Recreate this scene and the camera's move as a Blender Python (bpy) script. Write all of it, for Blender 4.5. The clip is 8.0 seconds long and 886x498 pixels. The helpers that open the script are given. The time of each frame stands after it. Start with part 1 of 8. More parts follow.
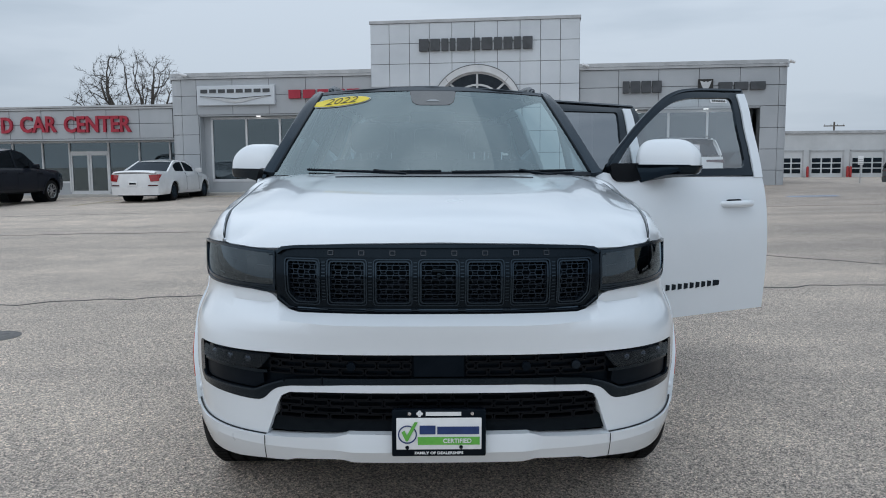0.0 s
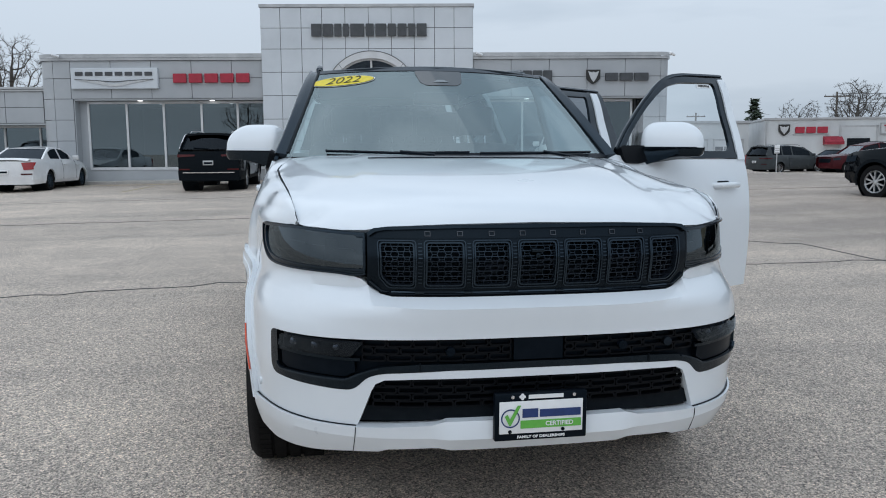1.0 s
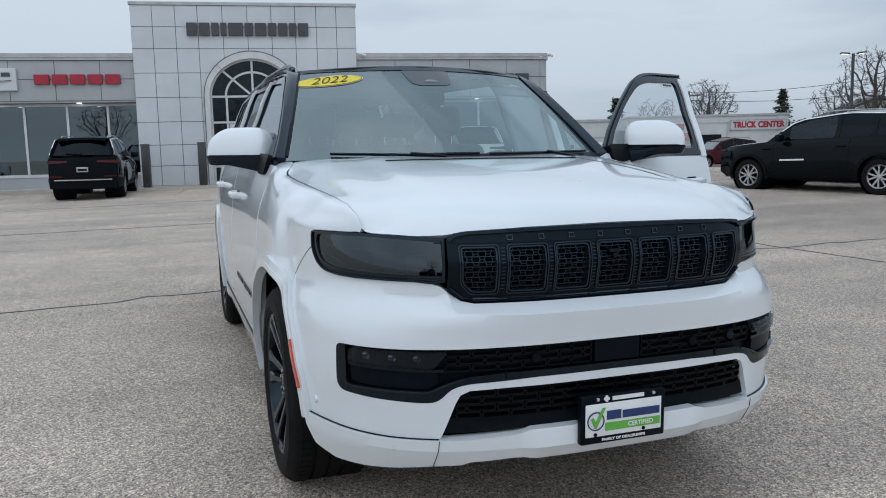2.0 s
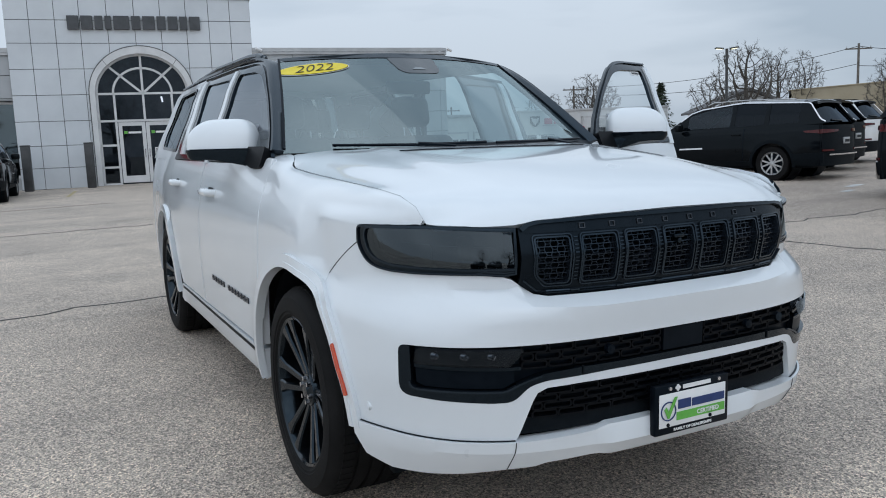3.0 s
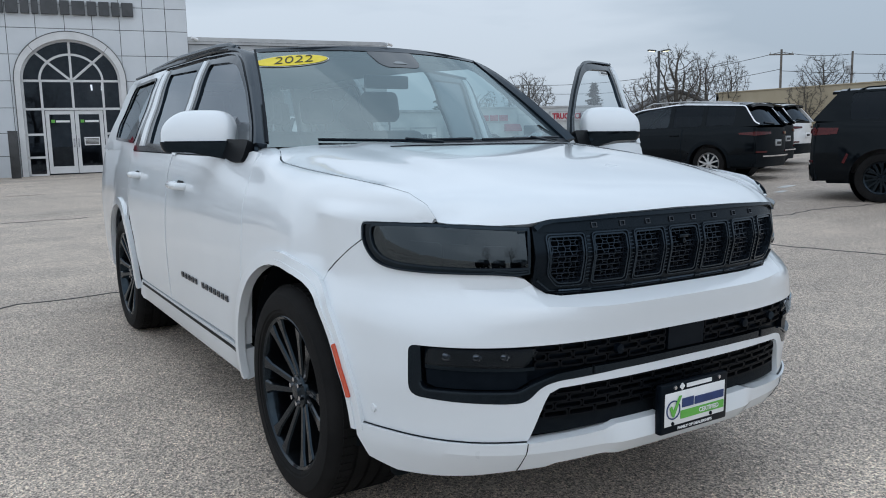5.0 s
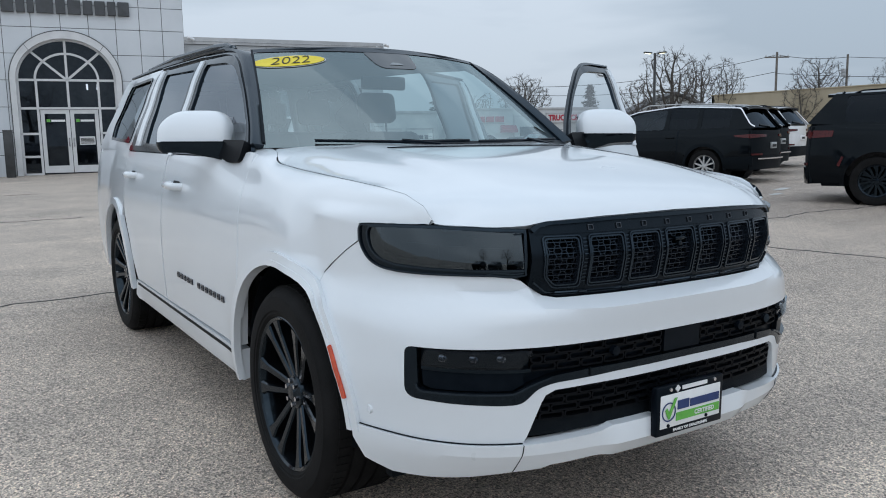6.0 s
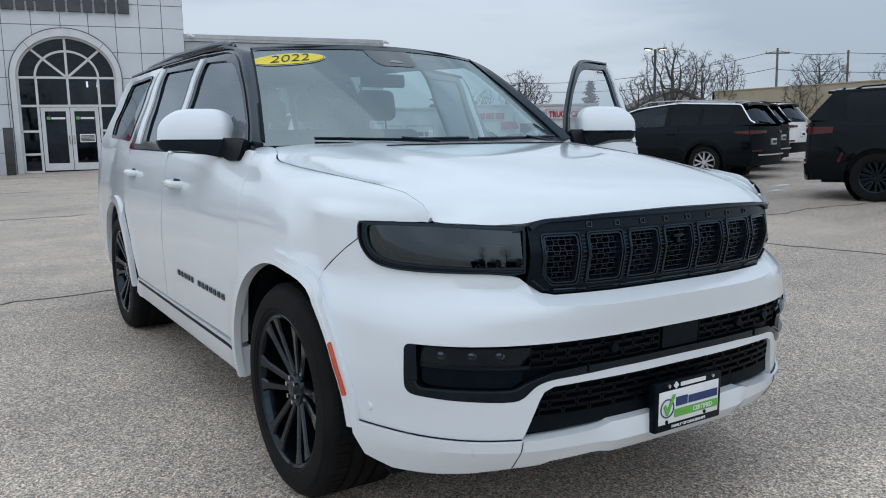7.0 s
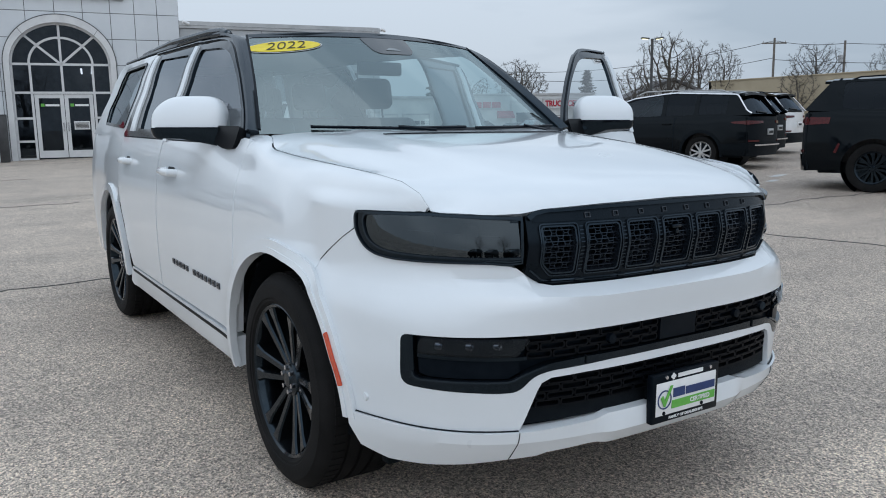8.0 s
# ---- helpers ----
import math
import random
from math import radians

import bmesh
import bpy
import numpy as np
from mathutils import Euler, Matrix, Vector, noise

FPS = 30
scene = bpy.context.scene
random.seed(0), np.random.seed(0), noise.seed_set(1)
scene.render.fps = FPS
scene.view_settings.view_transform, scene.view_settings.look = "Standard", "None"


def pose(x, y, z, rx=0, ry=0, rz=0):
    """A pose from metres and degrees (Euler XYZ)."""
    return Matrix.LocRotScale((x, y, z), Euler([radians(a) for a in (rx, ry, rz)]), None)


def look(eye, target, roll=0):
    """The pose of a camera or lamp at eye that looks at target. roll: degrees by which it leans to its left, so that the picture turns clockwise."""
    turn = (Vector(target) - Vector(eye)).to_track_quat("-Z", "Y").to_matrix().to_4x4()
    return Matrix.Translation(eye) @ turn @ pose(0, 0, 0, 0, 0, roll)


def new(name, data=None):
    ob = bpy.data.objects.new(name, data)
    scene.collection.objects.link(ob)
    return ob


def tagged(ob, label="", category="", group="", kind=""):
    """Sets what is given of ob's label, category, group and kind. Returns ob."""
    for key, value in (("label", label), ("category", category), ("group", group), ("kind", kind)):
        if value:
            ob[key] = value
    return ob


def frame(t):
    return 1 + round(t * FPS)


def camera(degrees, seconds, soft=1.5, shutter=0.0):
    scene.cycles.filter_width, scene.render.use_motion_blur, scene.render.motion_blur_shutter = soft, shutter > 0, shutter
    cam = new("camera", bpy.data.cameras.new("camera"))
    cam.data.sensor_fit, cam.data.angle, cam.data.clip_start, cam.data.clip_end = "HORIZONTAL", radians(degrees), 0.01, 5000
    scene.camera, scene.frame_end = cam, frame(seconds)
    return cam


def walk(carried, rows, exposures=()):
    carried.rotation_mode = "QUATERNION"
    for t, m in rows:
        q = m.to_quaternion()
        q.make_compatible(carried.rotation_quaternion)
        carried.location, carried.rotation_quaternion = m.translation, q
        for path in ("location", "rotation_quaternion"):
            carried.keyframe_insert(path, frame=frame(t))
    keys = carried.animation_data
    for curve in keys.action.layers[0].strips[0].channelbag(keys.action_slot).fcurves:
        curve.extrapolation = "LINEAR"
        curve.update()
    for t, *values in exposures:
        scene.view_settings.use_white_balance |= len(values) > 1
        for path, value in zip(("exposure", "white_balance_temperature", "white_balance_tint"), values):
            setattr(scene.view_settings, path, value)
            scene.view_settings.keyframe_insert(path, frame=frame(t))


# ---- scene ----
cam = camera(58.5, 8.0, soft=1.0)
PATH = [
    (0, (-0.037, -2.753, 1.386), (0.054, 1.223, 0.960), -0.42),
    (0.5, (-0.436, -2.722, 1.376), (-0.028, 1.230, 0.912), -0.37),
    (1, (-0.766, -2.607, 1.355), (-0.064, 1.300, 0.868), -0.37),
    (1.5, (-1.110, -2.428, 1.378), (-0.103, 1.413, 0.897), -0.62),
    (1.7, (-1.226, -2.393, 1.375), (-0.091, 1.412, 0.891), -0.89),
    (2.8, (-1.770, -2.097, 1.349), (-0.030, 1.466, 0.829), -2.19),
    (3, (-1.837, -1.993, 1.352), (-0.017, 1.530, 0.824), -2.31),
    (3.5, (-1.953, -1.872, 1.366), (0.010, 1.570, 0.820), -2.34),
    (4, (-2.019, -1.846, 1.362), (0.021, 1.549, 0.808), -2.03),
    (4.5, (-2.019, -1.838, 1.362), (0.065, 1.530, 0.801), -1.63),
    (6, (-2.023, -1.836, 1.364), (0.104, 1.506, 0.809), -1.02),
    (6.5, (-2.022, -1.838, 1.366), (0.107, 1.502, 0.808), -1.05),
    (7, (-2.024, -1.846, 1.368), (0.099, 1.495, 0.797), -1.13),
    (7.5, (-2.022, -1.843, 1.368), (0.097, 1.498, 0.773), -1.08),
    (8, (-2.018, -1.828, 1.368), (0.118, 1.495, 0.742), -0.88),
]
walk(cam, [(t, look(eye, target, roll)) for t, eye, target, roll in PATH], [(0, 0.0, 6220, 10), (0.6, 0.01, 6220, 10), (1.0, 0.10, 6220, 10), (1.5, 0.03, 6220, 10), (3.0, 0.08, 6220, 10), (8.0, 0.1, 6220, 10)])

# ---- light: an overcast day ----
world = bpy.data.worlds.new("overcast")
scene.world = world
world.use_nodes = True
wn = world.node_tree
wn.nodes.clear()
w_out = wn.nodes.new("ShaderNodeOutputWorld")
w_bg = wn.nodes.new("ShaderNodeBackground")
w_sky = wn.nodes.new("ShaderNodeTexSky")
w_sky.sky_type = "NISHITA"
w_sky.sun_disc = False
w_sky.sun_elevation = radians(38)
w_sky.sun_rotation = radians(200)
w_sky.dust_density = 4.0
w_sky.ozone_density = 1.0
w_geo = wn.nodes.new("ShaderNodeTexCoord")
w_map = wn.nodes.new("ShaderNodeMapping")
w_map.inputs["Scale"].default_value = (1.0, 1.0, 5.0)
w_noise = wn.nodes.new("ShaderNodeTexNoise")
w_noise.inputs["Scale"].default_value = 1.6
w_noise.inputs["Detail"].default_value = 5.0
w_noise.inputs["Roughness"].default_value = 0.5
w_ramp = wn.nodes.new("ShaderNodeValToRGB")
w_ramp.color_ramp.elements[0].position = 0.41
w_ramp.color_ramp.elements[0].color = (4.75, 5.55, 6.35, 1)
w_ramp.color_ramp.elements[1].position = 0.59
w_ramp.color_ramp.elements[1].color = (6.75, 7.5, 8.25, 1)
w_mix = wn.nodes.new("ShaderNodeMix")
w_mix.data_type = "RGBA"
w_mix.inputs[0].default_value = 0.93
wn.links.new(w_geo.outputs["Generated"], w_map.inputs["Vector"])
wn.links.new(w_map.outputs["Vector"], w_noise.inputs["Vector"])
wn.links.new(w_noise.outputs["Fac"], w_ramp.inputs["Fac"])
wn.links.new(w_sky.outputs["Color"], w_mix.inputs[6])
wn.links.new(w_ramp.outputs["Color"], w_mix.inputs[7])
# an overcast sky grows brighter towards the zenith
w_xyz = wn.nodes.new("ShaderNodeSeparateXYZ")
w_up = wn.nodes.new("ShaderNodeMapRange")
w_up.inputs["From Min"].default_value, w_up.inputs["From Max"].default_value = 0.02, 0.75
w_up.inputs["To Min"].default_value, w_up.inputs["To Max"].default_value = 0.82, 1.36
w_mul = wn.nodes.new("ShaderNodeVectorMath")
w_mul.operation = "SCALE"
wn.links.new(w_geo.outputs["Generated"], w_xyz.inputs["Vector"])
wn.links.new(w_xyz.outputs["Z"], w_up.inputs["Value"])
wn.links.new(w_mix.outputs[2], w_mul.inputs[0])
wn.links.new(w_up.outputs["Result"], w_mul.inputs["Scale"])
wn.links.new(w_mul.outputs["Vector"], w_bg.inputs["Color"])
w_bg.inputs["Strength"].default_value = 0.10
wn.links.new(w_bg.outputs["Background"], w_out.inputs["Surface"])

sun = new("sun", bpy.data.lights.new("sun", "SUN"))
sun.data.energy, sun.data.angle, sun.data.color = 0.6, radians(150), (1.0, 0.97, 0.93)
sun.matrix_world = look((-20, -5, 15), (0, 0, 0))

# ---- materials ----
def material(name, color, rough=0.5, metal=0.0, coat=0.0, ior=1.5, spec=0.5, alpha=1.0):
    m = bpy.data.materials.new(name)
    m.use_nodes = True
    b = m.node_tree.nodes["Principled BSDF"]
    b.inputs["Base Color"].default_value = (*color, 1)
    b.inputs["Roughness"].default_value = rough
    b.inputs["Metallic"].default_value = metal
    b.inputs["Coat Weight"].default_value = coat
    b.inputs["Coat Roughness"].default_value = 0.04
    b.inputs["IOR"].default_value = ior
    b.inputs["Specular IOR Level"].default_value = spec
    return m


def node(m, kind, **values):
    n = m.node_tree.nodes.new(kind)
    for key, value in values.items():
        n.inputs[key.replace("_", " ")].default_value = value
    return n


def link(m, a, b):
    m.node_tree.links.new(a, b)


def shader(m):
    return m.node_tree.nodes["Principled BSDF"]


def mottled(m, c1, c2, scale, detail=6.0, r1=None, r2=None, lo=0.35, hi=0.65, bump=0.0, bump_scale=None, coords="Object", stretch=(1, 1, 1)):
    """Colour that wanders between c1 and c2, with fine relief."""
    tc = node(m, "ShaderNodeTexCoord")
    mp = node(m, "ShaderNodeMapping")
    mp.inputs["Scale"].default_value = stretch
    link(m, tc.outputs[coords], mp.inputs["Vector"])
    n = node(m, "ShaderNodeTexNoise", Scale=scale, Detail=detail, Roughness=0.6)
    link(m, mp.outputs["Vector"], n.inputs["Vector"])
    ramp = node(m, "ShaderNodeValToRGB")
    ramp.color_ramp.elements[0].position, ramp.color_ramp.elements[1].position = lo, hi
    ramp.color_ramp.elements[0].color, ramp.color_ramp.elements[1].color = (*c1, 1), (*c2, 1)
    link(m, n.outputs["Fac"], ramp.inputs["Fac"])
    link(m, ramp.outputs["Color"], shader(m).inputs["Base Color"])
    if r1 is not None:
        rr = node(m, "ShaderNodeMapRange", To_Min=r1, To_Max=r2)
        link(m, n.outputs["Fac"], rr.inputs["Value"])
        link(m, rr.outputs["Result"], shader(m).inputs["Roughness"])
    if bump:
        n2 = node(m, "ShaderNodeTexNoise", Scale=bump_scale or scale * 8, Detail=4.0)
        link(m, mp.outputs["Vector"], n2.inputs["Vector"])
        bp = node(m, "ShaderNodeBump", Strength=bump, Distance=0.01)
        link(m, n2.outputs["Fac"], bp.inputs["Height"])
        link(m, bp.outputs["Normal"], shader(m).inputs["Normal"])
    return m


WHITE = mottled(material("white_paint", (0.74, 0.77, 0.80), 0.30, coat=1.0), (0.70, 0.745, 0.785), (0.73, 0.775, 0.815), 1.4, r1=0.24, r2=0.34)
BLACK = mottled(material("black_gloss", (0.004, 0.004, 0.005), 0.08, spec=0.40), (0.0015, 0.0025, 0.004), (0.003, 0.0045, 0.0065), 5.0, r1=0.03, r2=0.09)
ROOFBLACK = mottled(material("black_roof_paint", (0.006, 0.006, 0.007), 0.2, spec=0.65), (0.005, 0.005, 0.006), (0.009, 0.009, 0.010), 2.0, r1=0.2, r2=0.34)
SATIN = mottled(material("satin_black", (0.006, 0.006, 0.007), 0.34, spec=0.12), (0.0020, 0.0035, 0.0062), (0.004, 0.006, 0.0095), 20.0, r1=0.28, r2=0.42)
PLASTIC = mottled(material("grained_black_plastic", (0.012, 0.012, 0.012), 0.6, spec=0.1), (0.004, 0.005, 0.0065), (0.007, 0.0085, 0.010), 30.0, bump=0.15, bump_scale=400)
GRAPHITE = mottled(material("dark_graphite_metal", (0.03, 0.031, 0.033), 0.35, metal=0.6), (0.008, 0.011, 0.015), (0.015, 0.019, 0.026), 12.0, r1=0.28, r2=0.42)
RUBBER = mottled(material("tyre_rubber", (0.012, 0.012, 0.012), 0.75, spec=0.14), (0.005, 0.0053, 0.0057), (0.011, 0.011, 0.0115), 9.0, r1=0.65, r2=0.85, bump=0.2, bump_scale=160)
RIMBLACK = mottled(material("gloss_black_alloy", (0.006, 0.006, 0.007), 0.15, spec=0.45), (0.0025, 0.003, 0.004), (0.005, 0.0058, 0.007), 8.0, r1=0.06, r2=0.14)
CHROME = mottled(material("chrome", (0.7, 0.7, 0.72), 0.12, metal=1.0), (0.6, 0.6, 0.62), (0.75, 0.75, 0.77), 9.0, r1=0.08, r2=0.2)
ALLOY = mottled(material("silver_alloy", (0.5, 0.51, 0.52), 0.28, metal=0.9), (0.42, 0.43, 0.44), (0.58, 0.59, 0.6), 9.0, r1=0.2, r2=0.38)
CABIN = mottled(material("black_leather", (0.02, 0.02, 0.021), 0.5), (0.022, 0.022, 0.023), (0.045, 0.045, 0.047), 14.0, bump=0.2, bump_scale=120)
LINER = mottled(material("dark_headliner", (0.06, 0.06, 0.062), 0.9), (0.16, 0.16, 0.16), (0.20, 0.20, 0.20), 20.0)
AMBER = mottled(material("amber_reflector", (0.55, 0.05, 0.015), 0.2, coat=0.5), (0.5, 0.045, 0.012), (0.62, 0.07, 0.02), 60.0)
REDLAMP = mottled(material("red_lamp_lens", (0.30, 0.012, 0.014), 0.15, coat=0.6), (0.25, 0.01, 0.012), (0.36, 0.016, 0.018), 30.0)
DARKRED = mottled(material("smoked_red_lens", (0.09, 0.012, 0.014), 0.15, coat=0.0, spec=0.3), (0.045, 0.006, 0.008), (0.085, 0.010, 0.012), 30.0)
YELLOW = mottled(material("yellow_vinyl", (0.72, 0.58, 0.02), 0.45), (0.68, 0.54, 0.015), (0.76, 0.62, 0.03), 25.0)
INK = mottled(material("black_ink", (0.015, 0.014, 0.013), 0.5), (0.012, 0.011, 0.01), (0.02, 0.02, 0.018), 30.0)
GREEN = mottled(material("green_print", (0.12, 0.42, 0.06), 0.45), (0.11, 0.40, 0.055), (0.14, 0.45, 0.07), 30.0)
NAVY = mottled(material("navy_print", (0.012, 0.035, 0.14), 0.45), (0.01, 0.03, 0.12), (0.016, 0.042, 0.16), 30.0)
PLATEWHITE = mottled(material("white_plate", (0.78, 0.79, 0.80), 0.4), (0.74, 0.75, 0.76), (0.80, 0.81, 0.82), 15.0)

MATTE = mottled(material("matt_black_grid", (0.003, 0.004, 0.005), 0.5, spec=0.10), (0.002, 0.003, 0.0045), (0.004, 0.005, 0.007), 20.0, r1=0.4, r2=0.55)
FOGLENS = mottled(material("smoked_fog_lens", (0.016, 0.019, 0.024), 0.15, spec=0.4), (0.012, 0.015, 0.020), (0.019, 0.023, 0.029), 18.0, r1=0.1, r2=0.2)

SLATE = mottled(material("gloss_dark_slate", (0.008, 0.010, 0.013), 0.18, spec=0.42), (0.005, 0.008, 0.012), (0.008, 0.011, 0.016), 9.0, r1=0.12, r2=0.24)

GRILLEBLACK = mottled(material("grille_black", (0.004, 0.005, 0.007), 0.22, spec=0.22), (0.003, 0.0042, 0.006), (0.005, 0.0065, 0.009), 16.0, r1=0.18, r2=0.30)
RIBBLACK = mottled(material("gloss_black_rib", (0.008, 0.010, 0.013), 0.16, spec=0.6), (0.006, 0.0085, 0.012), (0.010, 0.013, 0.018), 9.0, r1=0.12, r2=0.22)
MESHBLACK = mottled(material("black_mesh", (0.010, 0.012, 0.016), 0.25, spec=0.6), (0.008, 0.010, 0.015), (0.014, 0.017, 0.024), 12.0, r1=0.2, r2=0.32)
BADGE = mottled(material("dark_chrome_badge", (0.06, 0.065, 0.075), 0.3, metal=0.7), (0.05, 0.056, 0.066), (0.08, 0.086, 0.098), 40.0, r1=0.25, r2=0.35)
CAMGLASS = mottled(material("camera_window_glass", (0.12, 0.14, 0.15), 0.1, ior=2.3), (0.10, 0.12, 0.13), (0.14, 0.16, 0.17), 9.0)
FRIT = mottled(material("dark_printed_glass", (0.010, 0.013, 0.015), 0.04, ior=2.0), (0.008, 0.011, 0.013), (0.012, 0.015, 0.017), 9.0)

for dark in (BLACK, SATIN, PLASTIC, RIMBLACK, GRAPHITE, SLATE, ROOFBLACK, GRILLEBLACK, RIBBLACK, MESHBLACK):
    shader(dark).inputs["Specular Tint"].default_value = (0.55, 0.78, 1.0, 1.0)


def glass(name, tint, rough=0.0, clear=0.9, ior=1.55):
    """A thin pane: mostly see-through, with a mirror's gloss that grows at a slant."""
    m = bpy.data.materials.new(name)
    m.use_nodes = True
    nt = m.node_tree
    nt.nodes.clear()
    out = nt.nodes.new("ShaderNodeOutputMaterial")
    thru = nt.nodes.new("ShaderNodeBsdfTransparent")
    thru.inputs["Color"].default_value = (*tint, 1)
    gloss = nt.nodes.new("ShaderNodeBsdfGlossy")
    gloss.inputs["Roughness"].default_value = rough
    gloss.inputs["Color"].default_value = (*(clear if isinstance(clear, tuple) else (clear,) * 3), 1)
    fres = nt.nodes.new("ShaderNodeFresnel")
    fres.inputs["IOR"].default_value = ior
    mix = nt.nodes.new("ShaderNodeMixShader")
    nt.links.new(fres.outputs["Fac"], mix.inputs["Fac"])
    nt.links.new(thru.outputs["BSDF"], mix.inputs[1])
    nt.links.new(gloss.outputs["BSDF"], mix.inputs[2])
    nt.links.new(mix.outputs["Shader"], out.inputs["Surface"])
    return m


SCREEN = glass("windscreen_glass", (0.40, 0.52, 0.53), clear=(0.82, 0.97, 1.0), ior=2.75)
SIDEGLASS = glass("tinted_side_glass", (0.42, 0.46, 0.47), clear=(0.92, 0.96, 1.0), ior=3.3)
REARGLASS = glass("dark_side_glass", (0.04, 0.045, 0.05), clear=(0.90, 0.95, 1.0), ior=3.0)
PRIVACY = glass("privacy_glass", (0.03, 0.036, 0.042), clear=(0.34, 0.40, 0.47), ior=1.5)
FRONTPANE = glass("front_door_glass", (0.20, 0.23, 0.25), clear=(0.60, 0.70, 0.80), ior=1.55)
QUARTER = glass("quarter_glass", (0.05, 0.055, 0.06), clear=(0.78, 0.86, 0.92), ior=2.3)
SMOKE = glass("smoked_lamp_lens", (0.20, 0.23, 0.27), clear=(0.76, 0.90, 1.0), ior=1.82)
FOGSMOKE = glass("smoked_fog_glass", (0.24, 0.27, 0.31), clear=(0.7, 0.85, 1.0), ior=1.45)
SHOPGLASS = glass("shop_window_glass", (0.34, 0.40, 0.43), clear=(0.76, 0.92, 1.0), ior=2.2)
DOORGLASS = glass("door_glass", (0.78, 0.83, 0.85), ior=2.5)
ENTRYGLASS = glass("entrance_glass", (0.30, 0.34, 0.40), clear=(0.50, 0.60, 0.72), ior=1.55)

# ---- tools ----
from mathutils.geometry import delaunay_2d_cdt


def ground_at(x, y):
    """The lot's surface: it falls gently away from the building."""
    x, y = np.asarray(x, float), np.asarray(y, float)
    rise = smooth(y, 8, 24)
    z = 0.0122 * np.clip(y, -25, 32) - 0.0092 * x * np.exp(-(x / 5) ** 2 - ((y - 2) / 9) ** 2)
    z = z + 0.016 * x * rise + 0.013 * np.maximum(x - 4, 0) * (1 - rise)
    return z * (1 - smooth(np.hypot(x, y - 5), 30, 48)) * (1 - smooth(x, 14, 26) * smooth(y, 12, 24))


def mesh_of(name, verts, faces, mats, angle=35, flat=False, index=None):
    me = bpy.data.meshes.new(name)
    me.from_pydata([tuple(map(float, v)) for v in verts], [], [tuple(map(int, f)) for f in faces])
    for m in (mats if isinstance(mats, (list, tuple)) else [mats]):
        me.materials.append(m)
    if index is not None:
        me.polygons.foreach_set("material_index", index)
    if not flat:
        me.polygons.foreach_set("use_smooth", [True] * len(me.polygons))
        me.set_sharp_from_angle(angle=radians(angle))
    me.update()
    return me


def part(name, vf, mat, parent=None, label="", at=None, angle=35, flat=False):
    """One mesh object, from (vertices, faces) or a bmesh, under a thing or a part."""
    if isinstance(vf, bmesh.types.BMesh):
        me = bpy.data.meshes.new(name)
        vf.to_mesh(me)
        vf.free()
        me.materials.append(mat)
        if not flat:
            me.polygons.foreach_set("use_smooth", [True] * len(me.polygons))
            me.set_sharp_from_angle(angle=radians(angle))
    else:
        me = mesh_of(name, vf[0], vf[1], mat, angle, flat)
    ob = new(name, me)
    ob.parent = parent
    if at is not None:
        ob.matrix_basis = at
    if label:
        ob["label"] = label
    return ob


def thing(name, label, category, m=None, group="", kind="", vf=None, mat=None, **more):
    ob = part(name, vf, mat, None, **more) if vf is not None else new(name)
    if m is not None:
        ob.matrix_basis = m
    return tagged(ob, label, category, group, kind)


def inside(pts, poly):
    x, y = pts[:, 0], pts[:, 1]
    hit = np.zeros(len(pts), bool)
    a, b = poly, np.roll(poly, -1, 0)
    for (x0, y0), (x1, y1) in zip(a, b):
        if y0 != y1:
            hit ^= ((y0 > y) != (y1 > y)) & (x < (x1 - x0) * (y - y0) / (y1 - y0) + x0)
    return hit


def dense(poly, step, closed=True):
    poly = np.asarray(poly, float)
    out = []
    n = len(poly) if closed else len(poly) - 1
    for i in range(n):
        a, b = poly[i], poly[(i + 1) % len(poly)]
        k = max(1, int(math.ceil(np.linalg.norm(b - a) / step)))
        out += [a + (b - a) * j / k for j in range(k)]
    if not closed:
        out.append(poly[-1])
    return np.array(out)


def rounded(poly, r, n=4):
    """A polygon with its corners rounded; r one radius or one for each corner."""
    poly = np.asarray(poly, float)
    rs = r if isinstance(r, (list, tuple)) else [r] * len(poly)
    out = []
    for i, p in enumerate(poly):
        a, b = poly[i - 1], poly[(i + 1) % len(poly)]
        da, db = a - p, b - p
        la, lb = np.linalg.norm(da), np.linalg.norm(db)
        c = min(rs[i], la * 0.45, lb * 0.45)
        if c < 1e-5:
            out.append(p)
            continue
        p0, p1 = p + da / la * c, p + db / lb * c
        out += [(1 - t) ** 2 * p0 + 2 * t * (1 - t) * p + t * t * p1 for t in np.linspace(0, 1, n + 1)]
    return np.array(out)


def normals_of(fn, u, v, out):
    h = 1e-3
    n = np.cross(fn(u + h, v) - fn(u - h, v), fn(u, v + h) - fn(u, v - h))
    n = n / np.maximum(np.linalg.norm(n, axis=-1, keepdims=True), 1e-9)
    return n * np.sign((n @ np.asarray(out, float)).mean() or 1)


